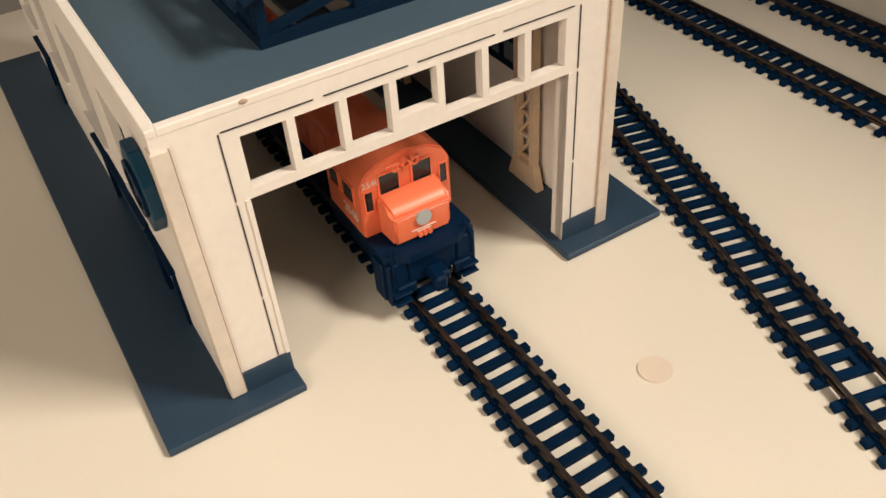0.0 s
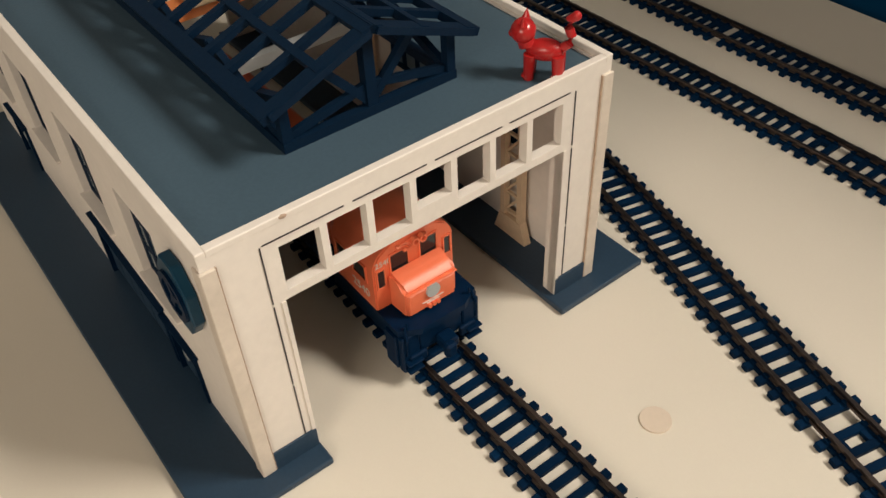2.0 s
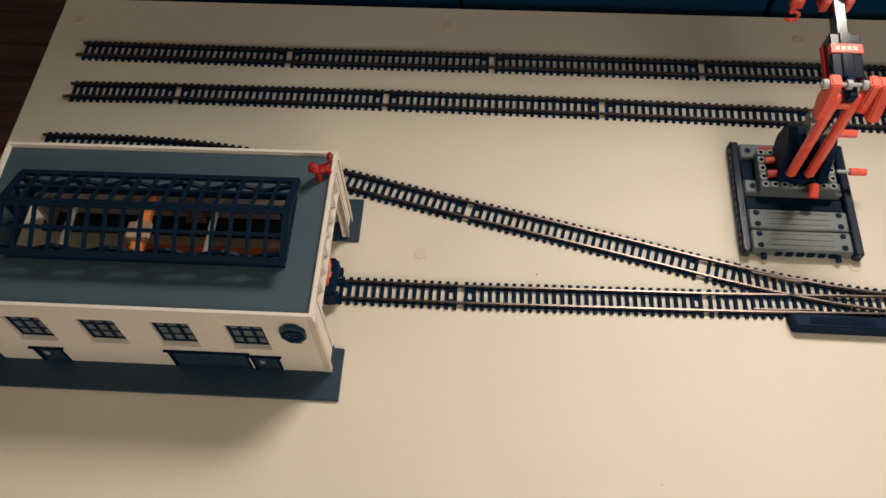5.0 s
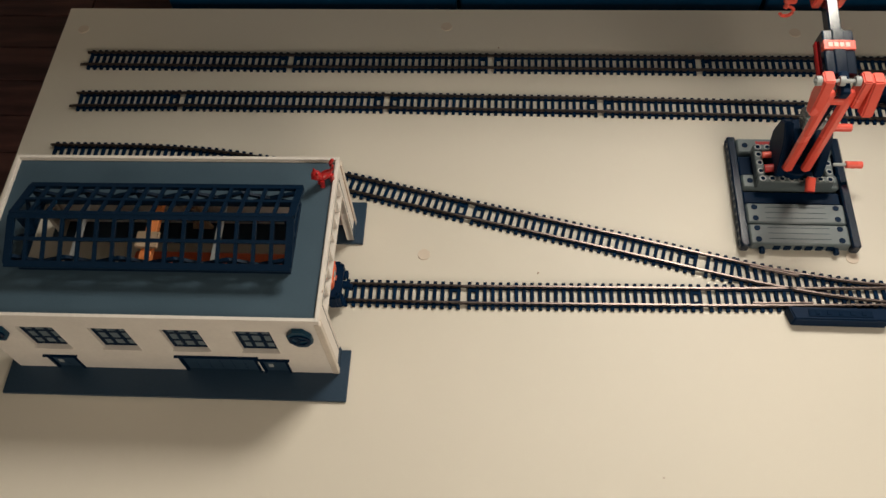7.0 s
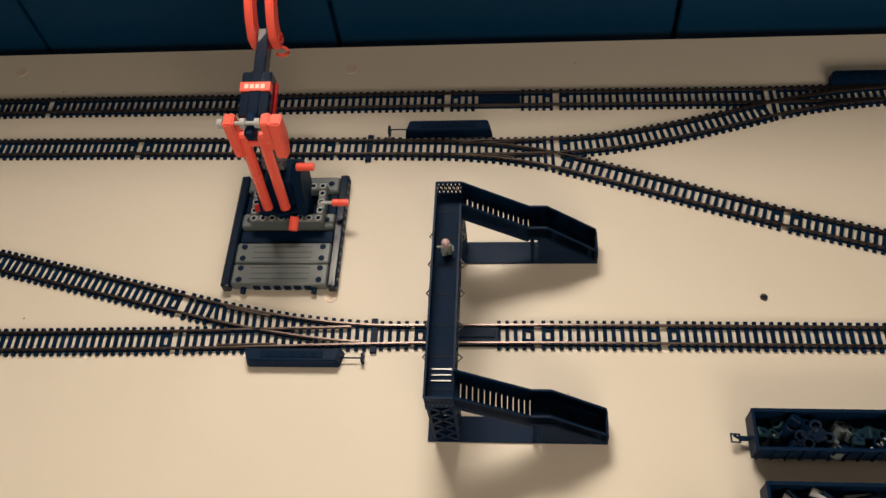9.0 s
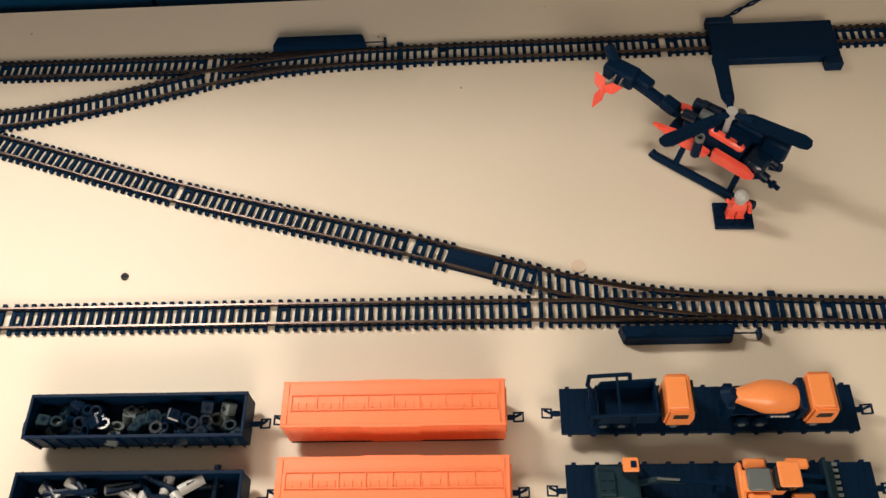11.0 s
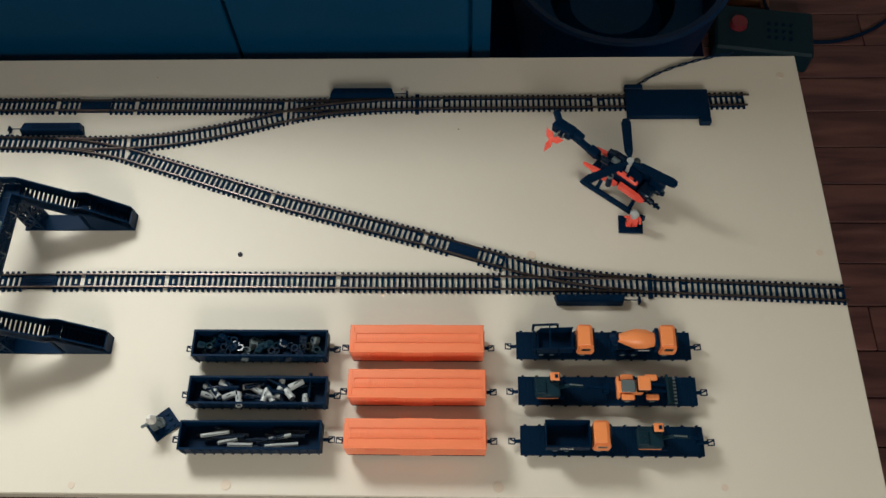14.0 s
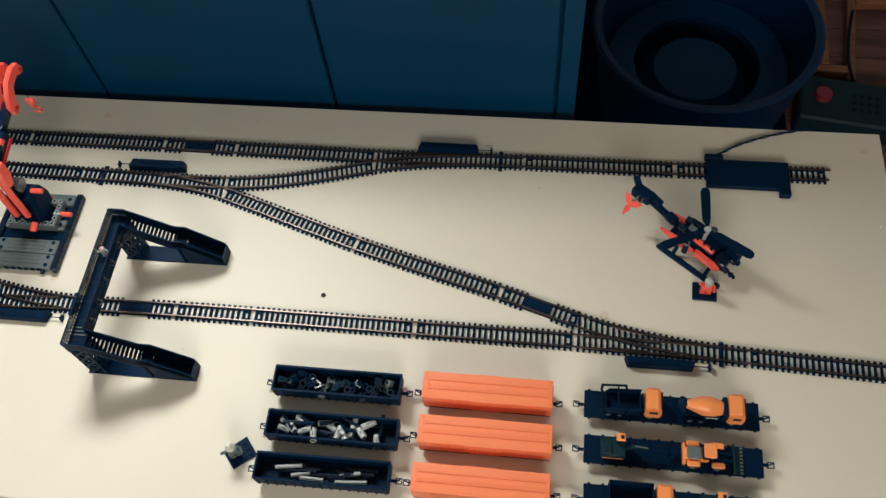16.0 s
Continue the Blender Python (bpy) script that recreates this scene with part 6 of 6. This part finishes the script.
def truck(kind, x, y, label):
    t = thing("toy_truck", pose(x, y, 0.0146) @ Matrix.Scale(1.2, 4), label, "toy truck", "toy trucks on wagons")
    bm = BM()
    box(bm, -0.031, 0.030, -0.0065, 0.0065, 0.0045, 0.0075, 0.0004)
    part("chassis", bm, M_BLACK, t)
    wheels(t, (-0.022, -0.011, 0.020), 0.0105, 0.0045)
    truck_cab(t, 0.022)
    if kind == "mixer":
        bm = BM()
        prof = [(-0.0285, 0.0040), (-0.024, 0.0056), (-0.013, 0.0096), (-0.009, 0.0102), (0.000, 0.0100), (0.0085, 0.0070)]
        seg = 22
        rows = []
        for i, (xx, r) in enumerate(prof):
            rows.append([bm.verts.new((xx, r * math.cos(2 * math.pi * k / seg), 0.0190 + r * math.sin(2 * math.pi * k / seg) - xx * 0.12)) for k in range(seg)])
        for a, b in zip(rows, rows[1:]):
            for k in range(seg):
                bm.faces.new((a[k], a[(k + 1) % seg], b[(k + 1) % seg], b[k]))
        bm.faces.new(rows[0])
        bm.faces.new(rows[-1][::-1])
        dr = part("mixer_drum", bm, M_YELLOW, t, "orange-yellow tapered mixer drum", True)
        bm = BM()
        box(bm, -0.010, 0.006, -0.0108, -0.0084, 0.0125, 0.0185, 0.0003)
        bd_ = part("drum_plate", bm, M_BLACK, dr, "black name panel")
        for k in range(5):
            bm = BM()
            box(bm, -0.0075 + k * 0.0022, -0.0058 + k * 0.0022, -0.0111, -0.0107, 0.0150, 0.0170)
            part("lettering_bar", bm, M_PRINT, bd_)
        bm = BM()
        box(bm, 0.0085, 0.0125, -0.0100, 0.0100, 0.0075, 0.0250, 0.0006)
        part("drum_mount", bm, M_BLACK, t)
        bm = BM()
        box(bm, -0.034, -0.0285, -0.0080, 0.0080, 0.0060, 0.0230, 0.0008)
        rod(bm, (-0.032, 0, 0.022), (-0.029, 0, 0.027), 0.006, 0.003, 14)
        part("chute", bm, M_BLACK, t)
    elif kind == "dump":
        bm = BM()
        X0, X1, Y, Z0, Z1 = -0.032, 0.0105, 0.0125, 0.0085, 0.0240
        box(bm, X0, X1, -Y, Y, Z0, Z0 + 0.001)
        for s in (-1, 1):
            ya, yb = sorted((s * Y, s * (Y - 0.0010)))
            box(bm, X0, X1, ya, yb, Z0, Z1)
        box(bm, X0, X0 + 0.001, -Y + 0.001, Y - 0.001, Z0, Z1 - 0.001)
        box(bm, X1 - 0.001, X1, -Y + 0.001, Y - 0.001, Z0, Z1 + 0.002)
        tb_ = part("tipper_body", bm, M_BLACK, t, "open black tipper body")
        for s in (-1, 1):
            bm = BM()
            box(bm, X0 - 0.0004, X1 + 0.0004, s * Y - 0.0008, s * Y + 0.0008, Z1 - 0.0006, Z1 + 0.0010, 0.0003)
            part("tipper_rim", bm, M_BLACK_MATT, tb_)
        for k in range(5):
            bm = BM()
            box(bm, -0.018 + k * 0.0026, -0.016 + k * 0.0026, -Y - 0.0005, -Y + 0.0001, 0.0150, 0.0172)
            part("lettering_bar", bm, M_PRINT, tb_)
    else:
        bm = BM()
        X0, X1, Y = -0.026, 0.009, 0.0108
        box(bm, X0, X1, -Y, Y, 0.0085, 0.0095)
        for s in (-1, 1):
            prism(bm, [(X0, 0.0085), (X1, 0.0085), (X1 + 0.001, 0.0235), (X0 + 0.003, 0.0195)], s * Y - 0.0006, s * Y + 0.0006)
        box(bm, X1 - 0.001, X1, -Y, Y, 0.0090, 0.0235)
        box(bm, X0, X0 + 0.001, -Y, Y, 0.0090, 0.0150)
        part("skip", bm, M_BLACK, t, "open black skip")
        for s in (-1, 1):
            bm = BM()
            beam(bm, (-0.030, s * 0.0128, 0.0100), (-0.030, s * 0.0128, 0.0240), 0.0018, 0.0022)
            beam(bm, (-0.031, s * 0.0128, 0.0240), (-0.006, s * 0.0128, 0.0268), 0.0018, 0.0022)
            beam(bm, (-0.006, s * 0.0128, 0.0268), (-0.004, s * 0.0128, 0.0095), 0.0018, 0.0022)
            part("skip_arm", bm, M_BLACK_MATT, t, "black lifting arm")
        bm = BM()
        beam(bm, (-0.030, -0.0128, 0.0180), (-0.030, 0.0128, 0.0180), 0.0014, 0.0014)
        beam(bm, (-0.014, -0.0128, 0.0262), (-0.014, 0.0128, 0.0262), 0.0014, 0.0014)
        part("cross_bar", bm, M_BLACK_MATT, t)
        bm = BM()
        for k in range(7):
            beam(bm, (-0.0295, -0.010 + k * 0.0033, 0.009), (-0.0295, -0.010 + k * 0.0033, 0.018), 0.0007, 0.0007)
        part("grille", bm, M_GREY, t)
    return t


def excavator(x, y, label, reach, cab_y):
    t = thing("toy_excavator", pose(x, y, 0.0146) @ Matrix.Scale(1.12, 4), label, "toy excavator", "toy excavators on wagons")
    for s in (-1, 1):
        bm = BM()
        ya, yb = sorted((s * 0.0065, s * 0.0115))
        prism(bm, [(-0.014, 0.0020), (-0.011, 0.0), (0.013, 0.0), (0.016, 0.0020), (0.014, 0.0062), (-0.012, 0.0062)], ya, yb)
        bmesh.ops.bevel(bm, geom=list(bm.edges), offset=0.0007, segments=1, affect='EDGES')
        part("crawler_track", bm, M_BLACK_MATT, t, "black crawler track")
    bm = BM()
    vs = box(bm, -0.0170, 0.0100, -0.0110, 0.0110, 0.0065, 0.0150, 0.0018)
    up = part("upper_body", bm, M_DEVICE, t, "dark grey excavator body", True)
    bm = BM()
    box(bm, -0.0150, 0.0080, -0.0114, -0.0104, 0.0068, 0.0085, 0.0002)
    part("side_stripe", bm, M_YELLOW, up)
    bm = BM()
    box(bm, -0.0160, -0.0050, -0.0090, 0.0060, 0.0150, 0.0172, 0.0008)
    part("engine_cover", bm, M_DEVICE, up)
    for k in range(4):
        bm = BM()
        rod(bm, (-0.0135 + (k % 2) * 0.005, -0.005 + (k // 2) * 0.006, 0.0172), (-0.0135 + (k % 2) * 0.005, -0.005 + (k // 2) * 0.006, 0.0184), 0.0012, seg=10)
        part("cap", bm, M_DEVICE, up)
    bm = BM()
    box(bm, -0.0010, 0.0095, cab_y - 0.0042, cab_y + 0.0042, 0.0150, 0.0245, 0.0010)
    cb = part("cab", bm, M_GLASS_DARK, t, "dark glazed cab")
    bm = BM()
    box(bm, -0.0012, 0.0086, cab_y - 0.0044, cab_y + 0.0044, 0.0245, 0.0262, 0.0006)
    part("cab_roof", bm, M_YELLOW, cb, "orange-yellow cab roof")
    bm = BM()
    box(bm, 0.0035, 0.0070, cab_y - 0.0020, cab_y + 0.0020, 0.0262, 0.0266)
    part("roof_hatch", bm, M_BLACK, cb)
    bm = BM()
    prism(bm, [(0.004, 0.0105), (0.008, 0.0100), (0.022, 0.0190), (0.036, 0.0150), (0.037, 0.0172), (0.022, 0.0225), (0.018, 0.0220)], -0.0020, 0.0010)
    part("boom", bm, M_DEVICE, t, "dark grey bent boom")
    bm = BM()
    beam(bm, (0.030, -0.0005, 0.0185), (0.0365 + reach, -0.0005, 0.0105), 0.0022, 0.0030)
    st = part("dipper_arm", bm, M_BLACK, t)
    bm = BM()
    rod(bm, (0.019, -0.0005, 0.0232), (0.033, -0.0005, 0.0198), 0.0008, seg=8)
    part("hydraulic_ram", bm, M_GREY, st, "grey hydraulic ram")
    bm = BM()
    prism(bm, [(0.034 + reach, 0.0110), (0.040 + reach, 0.0100), (0.041 + reach, 0.0035), (0.036 + reach, 0.0015), (0.033 + reach, 0.0050)], -0.0045, 0.0040)
    part("bucket", bm, M_BLACK, t, "black digging bucket")
    return t


def loader(x, y, label):
    t = thing("toy_wheel_loader", pose(x, y, 0.0146) @ Matrix.Scale(1.2, 4), label, "toy wheel loader")
    bm = BM()
    box(bm, -0.0200, 0.0050, -0.0062, 0.0062, 0.0050, 0.0150, 0.0014)
    part("rear_body", bm, M_YELLOW, t, "orange-yellow loader body", True)
    bm = BM()
    box(bm, -0.0215, -0.0185, -0.0110, 0.0110, 0.0060, 0.0140, 0.0010)
    part("counterweight", bm, M_YELLOW, t, "", True)
    bm = BM()
    box(bm, -0.0175, -0.0035, -0.0066, 0.0066, 0.0150, 0.0172, 0.0010)
    part("engine_hood", bm, M_GREY, t, "grey engine hood", True)
    bm = BM()
    box(bm, -0.0030, 0.0085, -0.0066, 0.0066, 0.0150, 0.0250, 0.0012)
    cb = part("cab", bm, M_GLASS_DARK, t, "dark glazed cab")
    bm = BM()
    box(bm, -0.0028, 0.0095, -0.0072, 0.0072, 0.0250, 0.0270, 0.0008)
    part("cab_roof", bm, M_YELLOW, cb, "orange-yellow cab roof")
    for xx in (-0.0110, 0.0130):
        for s in (-1, 1):
            bm = BM()
            ya, yb = sorted((s * 0.0068, s * 0.0132))
            box(bm, xx - 0.0065, xx + 0.0065, ya, yb, 0.0108, 0.0138, 0.0012)
            part("mudguard", bm, M_YELLOW, t, "", True)
    wheels(t, (-0.0110, 0.0130), 0.0112, 0.0058)
    for s in (-1, 1):
        bm = BM()
        beam(bm, (0.0060, s * 0.0030, 0.0150), (0.0300, s * 0.0030, 0.0070), 0.0020, 0.0036)
        part("lift_arm", bm, M_BLACK, t)
    bm = BM()
    prism(bm, [(0.029, 0.0020), (0.0375, 0.0010), (0.0360, 0.0025), (0.0315, 0.0040), (0.0300, 0.0110), (0.0280, 0.0110)], -0.0140, 0.0140)
    bk = part("bucket", bm, M_DEVICE, t, "dark grey loading bucket")
    for k in range(8):
        bm = BM()
        box(bm, 0.0365, 0.0395, -0.0135 + k * 0.0036, -0.0117 + k * 0.0036, 0.0008, 0.0020)
        part("tooth", bm, M_GREY, bk)
    return t


truck("skip", 1.190, -0.0800, "black skip truck with an orange-yellow cab on a flat wagon")
truck("mixer", 1.289, -0.0800, "orange-yellow concrete mixer truck on a flat wagon")
excavator(1.173, -0.1375, "dark grey excavator with long arm on a flat wagon", 0.022, 0.0075)
loader(1.277, -0.1375, "orange-yellow wheel loader with grey bucket on a flat wagon")
truck("dump", 1.202, -0.1975, "black tipper truck with an orange-yellow cab on a flat wagon")
excavator(1.289, -0.1975, "dark grey excavator with orange details on a flat wagon", 0.012, 0.0072)

rng = random.Random(7)
# grey connectors in the first gondola
for k in range(24):
    x, y = 0.746 + 0.144 * ((k * 0.618) % 1.0), -0.0845 + rng.uniform(-0.0085, 0.0085)
    pale = k % 4 == 0
    c = thing("toy_connector", pose(x, y, 0.0145 + (k % 4) * 0.0028, rng.uniform(-35, 35), rng.uniform(-35, 35), rng.uniform(0, 360)) @ Matrix.Scale(1.3, 4), "small grey plastic toy connector in a wagon" if pale else "small black plastic toy connector in a wagon", "toy connector", "loose toy pieces")
    bm = BM()
    ring(bm, (0, 0, 0), 0.0038, 0.0023, 0.0072, 'Z', 14)
    part("sleeve", bm, M_GREY if pale else (M_DEVICE if k % 4 == 1 else M_BLACK_GLOSS), c)
    bm = BM()
    box(bm, 0.0035, 0.0110, -0.0036, 0.0036, -0.0034, 0.0034, 0.0008)
    a_ = part("arm", bm, M_GREY if pale else (M_DEVICE if k % 4 == 1 else M_BLACK_GLOSS), c)
    bm = BM()
    box(bm, 0.0055, 0.0090, -0.0006, 0.0006, 0.0032, 0.0036)
    box(bm, 0.0067, 0.0078, -0.0018, 0.0018, 0.0032, 0.0036)
    part("cross_hole", bm, M_BLACK_MATT, a_)
# tubes in the second gondola
for k in range(28):
    x, y = 0.757 + 0.128 * ((k * 0.618) % 1.0), -0.1440 + rng.uniform(-0.0100, 0.0100)
    pale = k < 15
    c = thing("toy_tube", pose(x, y, 0.0155 + (k % 4) * 0.0030, 90 + rng.uniform(-25, 25), 0, rng.choice((0, 90, 75, 20, 110, 50)) + rng.uniform(-15, 15)) @ Matrix.Scale(1.15, 4), "short light grey plastic tube in a wagon" if pale else "short black plastic rod in a wagon", "toy tube", "loose toy tubes")
    bm = BM()
    L = rng.uniform(0.013, 0.018)
    if pale:
        ring(bm, (0, 0, 0), 0.0036, 0.0023, L, 'Z', 16)
        part("sleeve", bm, M_LIGHT_GREY, c, "", True)
        bm = BM()
        box(bm, -0.0004, 0.0004, 0.0034, 0.0038, -0.0025, 0.0025)
        part("slot", bm, M_BLACK_MATT, c)
    else:
        rod(bm, (0, 0, -L * 0.8), (0, 0, L * 0.8), 0.0022, seg=10)
        part("rod", bm, M_BLACK_GLOSS, c)
# rods in the third gondola
for k in range(20):
    x, y = rng.uniform(0.768, 0.872), -0.1985 + rng.uniform(-0.0105, 0.0105)
    pale = k in (3, 7, 11, 14, 18)
    L = rng.uniform(0.020, 0.046)
    L = min(L, (x - 0.740) * 1.9, (0.898 - x) * 1.9)
    bm = BM()
    for a in (0, 90):
        box(bm, -L / 2, L / 2, -0.0023, 0.0023, -0.0009, 0.0009, 0.0002, rot(a))
    solid("toy_axle", bm, M_LIGHT_GREY if pale else M_BLACK_GLOSS, "light grey plastic toy axle rod in a wagon" if pale else "black plastic toy axle rod in a wagon", "toy axle", pose(x, y, 0.0135 + (k % 4) * 0.0022, 0, rng.uniform(-4, 4), rng.uniform(-16, 16)), "loose toy axles")

# ---- small things on the table ----
for x, y, r in ((-0.0415, 0.0450, 0.0062), (0.370, 0.052, 0.0062), (1.158, 0.0515, 0.0062), (0.789, -0.250, 0.0062), (1.110, -0.250, 0.0062), (0.605, -0.252, 0.0040), (1.372, -0.248, 0.0040), (-0.470, 0.345, 0.0065), (-0.035, 0.352, 0.0065), (0.36, 0.345, 0.0065), (1.535, 0.055, 0.0050), (1.530, 0.345, 0.0055)):
    bm = BM()
    rod(bm, (x, y, 0.0), (x, y, 0.0007), r, r * 0.97, 36)
    solid("screw_cover", bm, M_COIN, "small round beige cover sticker on the table", "screw cover", None, "round covers on the table")
bm = BM()
rod(bm, (0.770, 0.052, 0.0), (0.770, 0.052, 0.0009), 0.0034, 0.0024, 20)
ring(bm, (0.770, 0.052, 0.0008), 0.0032, 0.0024, 0.0012)
scr = solid("screw", bm, M_GROOVE, "small dark cross-head screw in the tabletop", "screw")
bm = BM()
box(bm, 0.7675, 0.7725, 0.0514, 0.0526, 0.0009, 0.0012)
part("slot", bm, M_BLACK_MATT, scr)
for k in range(16):
    x, y = rng.uniform(-0.3, 1.5), rng.uniform(-0.24, 0.36)
    bm = BM()
    ball(bm, (0, 0, 0.0004), rng.uniform(0.0005, 0.0011), (1.5, 1, 0.5), 8)
    solid("crumb", bm, M_EDGE, "tiny dark crumb lying on the table", "crumb", pose(x, y, 0, 0, 0, rng.uniform(0, 180)), "crumbs")
# power feed cover over the back line
px = thing("power_box", pose(1.300, 0.262, 0), "flat black power connection box over the track", "power box")
bm = BM()
box(bm, 0.0, 0.118, 0.005, 0.052, 0.0060, 0.0095, 0.0010)
part("cover", bm, M_BLACK, px, "", True)
for x0, x1, y0, y1 in ((0.0, 0.026, 0.0525, 0.061), (0.1025, 0.118, -0.006, 0.0048)):
    bm = BM()
    box(bm, x0, x1, y0, y1, 0.0, 0.0100, 0.0010)
    part("terminal", bm, M_BLACK, px)
for x0, x1, y0, y1 in ((0.0, 0.118, 0.005, 0.014), (0.0, 0.118, 0.043, 0.052)):
    bm = BM()
    box(bm, x0 + 0.001, x1 - 0.001, y0 + 0.001, y1 - 0.001, 0.0, 0.0062)
    part("foot", bm, M_BLACK, px)
bm = BM()
for k in range(2):
    pts = []
    for i in range(60):
        s = i / 59
        p = bez((1.318, 0.322), (1.462, 0.383), (0.09, 0.10), (0.10, 0.02), s)
        ph = s * 26 + k * math.pi
        z = 0.006 + 0.0012 * math.sin(ph) - (max(0.0, s - 0.93) * 0.02)
        pts.append((p.x - 0.0012 * math.cos(ph) * 0.4, p.y + 0.0013 * math.cos(ph), max(0.0016, z - 0.003 * min(1, s * 8) + 0.0005)))
    pts += [(1.470, 0.392, -0.006 + 0.001 * k), (1.478, 0.398, -0.05), (1.50, 0.41, -0.30), (1.56, 0.46, -0.60), (1.62, 0.52, FLOOR_Z + 0.012)]
    tube(bm, pts, 0.0011, 6)
solid("power_cable", bm, M_BLACK, "thin black twisted cable running off the table", "cable", smooth=True)

# ---- beside and behind the table ----
# dark sheet added over the boards in place of the shade around the tub
bm = BM()
box(bm, 1.112, 1.675, 0.52, 1.72, FLOOR_Z, FLOOR_Z + 0.008, 0.003)
solid("floor_shade_sheet", bm, M_FLOOR_SHADE, "dark navy sheet standing in for the shaded floor around the tub", "mat")
tub = thing("round_tub", pose(1.42, 1.02, FLOOR_Z + 0.008), "large dark blue round plastic tub on the floor", "tub")
bm = BM()
prof = [(0.0, 0.012), (0.20, 0.012), (0.24, 0.30), (0.255, 0.305), (0.262, 0.300), (0.255, 0.285), (0.215, 0.0), (0.0, 0.0)]
seg = 48
rows = [[bm.verts.new((r * math.cos(2 * math.pi * k / seg), r * math.sin(2 * math.pi * k / seg), z)) for k in range(seg)] for r, z in prof[1:-1]]
for a, b in zip(rows, rows[1:]):
    for k in range(seg):
        bm.faces.new((a[k], a[(k + 1) % seg], b[(k + 1) % seg], b[k]))
bm.faces.new(rows[0])
bm.faces.new(rows[-1][::-1])
part("body", bm, M_TUB, tub, "", True)
bm = BM()
ring(bm, (0, 0, 0.16), 0.215, 0.150, 0.02, 'Z', 40)
part("inner_rim", bm, M_TUB_IN, tub)
bm = BM()
rod(bm, (0, 0, 0.10), (0, 0, 0.15), 0.13, 0.10, 32)
part("inner_drum", bm, M_TUB_IN, tub, "", True)
stool = thing("wooden_frame", pose(0, 0, FLOOR_Z), "low worn wooden slat frame on the floor", "wooden frame")
for x0, y0, x1, y1 in ((1.700, 1.160, 1.842, 1.156), (1.845, 1.120, 1.900, 1.600), (1.785, 1.172, 1.805, 1.600), (1.890, 1.405, 2.300, 1.420)):
    bm = BM()
    beam(bm, (x0, y0, 0.014), (x1, y1, 0.014), 0.022, 0.026, 0.002)
    part("slat", bm, M_STOOL, stool)
ctl = thing("controller_box", pose(1.685, 0.957, FLOOR_Z, 0, 0, -8), "dark grey controller box with a red knob", "controller")
bm = BM()
box(bm, 0.0, 0.24, 0.0, 0.14, 0.0, 0.07, 0.006)
part("case", bm, M_DEVICE, ctl)
bm = BM()
rod(bm, (0.055, 0.075, 0.07), (0.055, 0.075, 0.085), 0.022, 0.019, 24)
part("knob", bm, M_KNOB, ctl, "red round knob", True)
for k in range(12):
    bm = BM()
    rod(bm, (0.13 + (k % 4) * 0.018, 0.045 + (k // 4) * 0.022, 0.069), (0.13 + (k % 4) * 0.018, 0.045 + (k // 4) * 0.022, 0.072), 0.005, seg=10)
    part("button", bm, M_BLACK, ctl)
bm = BM()
tube(bm, [bez((1.88, 1.06), (2.25, 1.30), (0.3, -0.35), (-0.1, 0.6), i / 24).to_3d() + Vector((0, 0, FLOOR_Z + 0.006)) for i in range(25)], 0.005, 8)
solid("floor_cable", bm, M_BLACK, "black cable lying on the floorboards", "cable", smooth=True)

bm = BM()
tube(bm, [bez((1.87, 1.085), (1.875, 1.36), (-0.16, 0.02), (0.06, 0.2), i / 24).to_3d() + Vector((0, 0, FLOOR_Z + 0.031)) for i in range(25)], 0.004, 8)
solid("floor_cable", bm, M_BLACK, "black cable lying on the floorboards", "cable", smooth=True)

# floorboards, parts of the floor
bw, reach, boards = 0.1035, 1.3, {}
rows_ = int((BACK_WALL - FRONT_WALL) / bw)
for j in range(rows_ + 1):
    y = FRONT_WALL + (j + 0.5) * bw
    if y + bw / 2 > BACK_WALL + 0.01:
        break
    x = LEFT_WALL - (j * 0.47) % reach
    while x < RIGHT_WALL:
        xa, xb = max(x, LEFT_WALL), min(x + reach, RIGHT_WALL)
        x += reach
        size = round(xb - xa, 3)
        if size < 0.02:
            continue
        if size not in boards:
            bm = BM()
            box(bm, -size / 2 + 0.001, size / 2 - 0.001, -bw / 2 + 0.0015, bw / 2 - 0.0015, -0.012, 0.0, 0.0015)
            boards[size] = mesh_of("floorboard", bm, M_FLOOR)
        shared("floorboard", boards[size], floor, Matrix.Translation(((xa + xb) / 2, y, FLOOR_Z)))
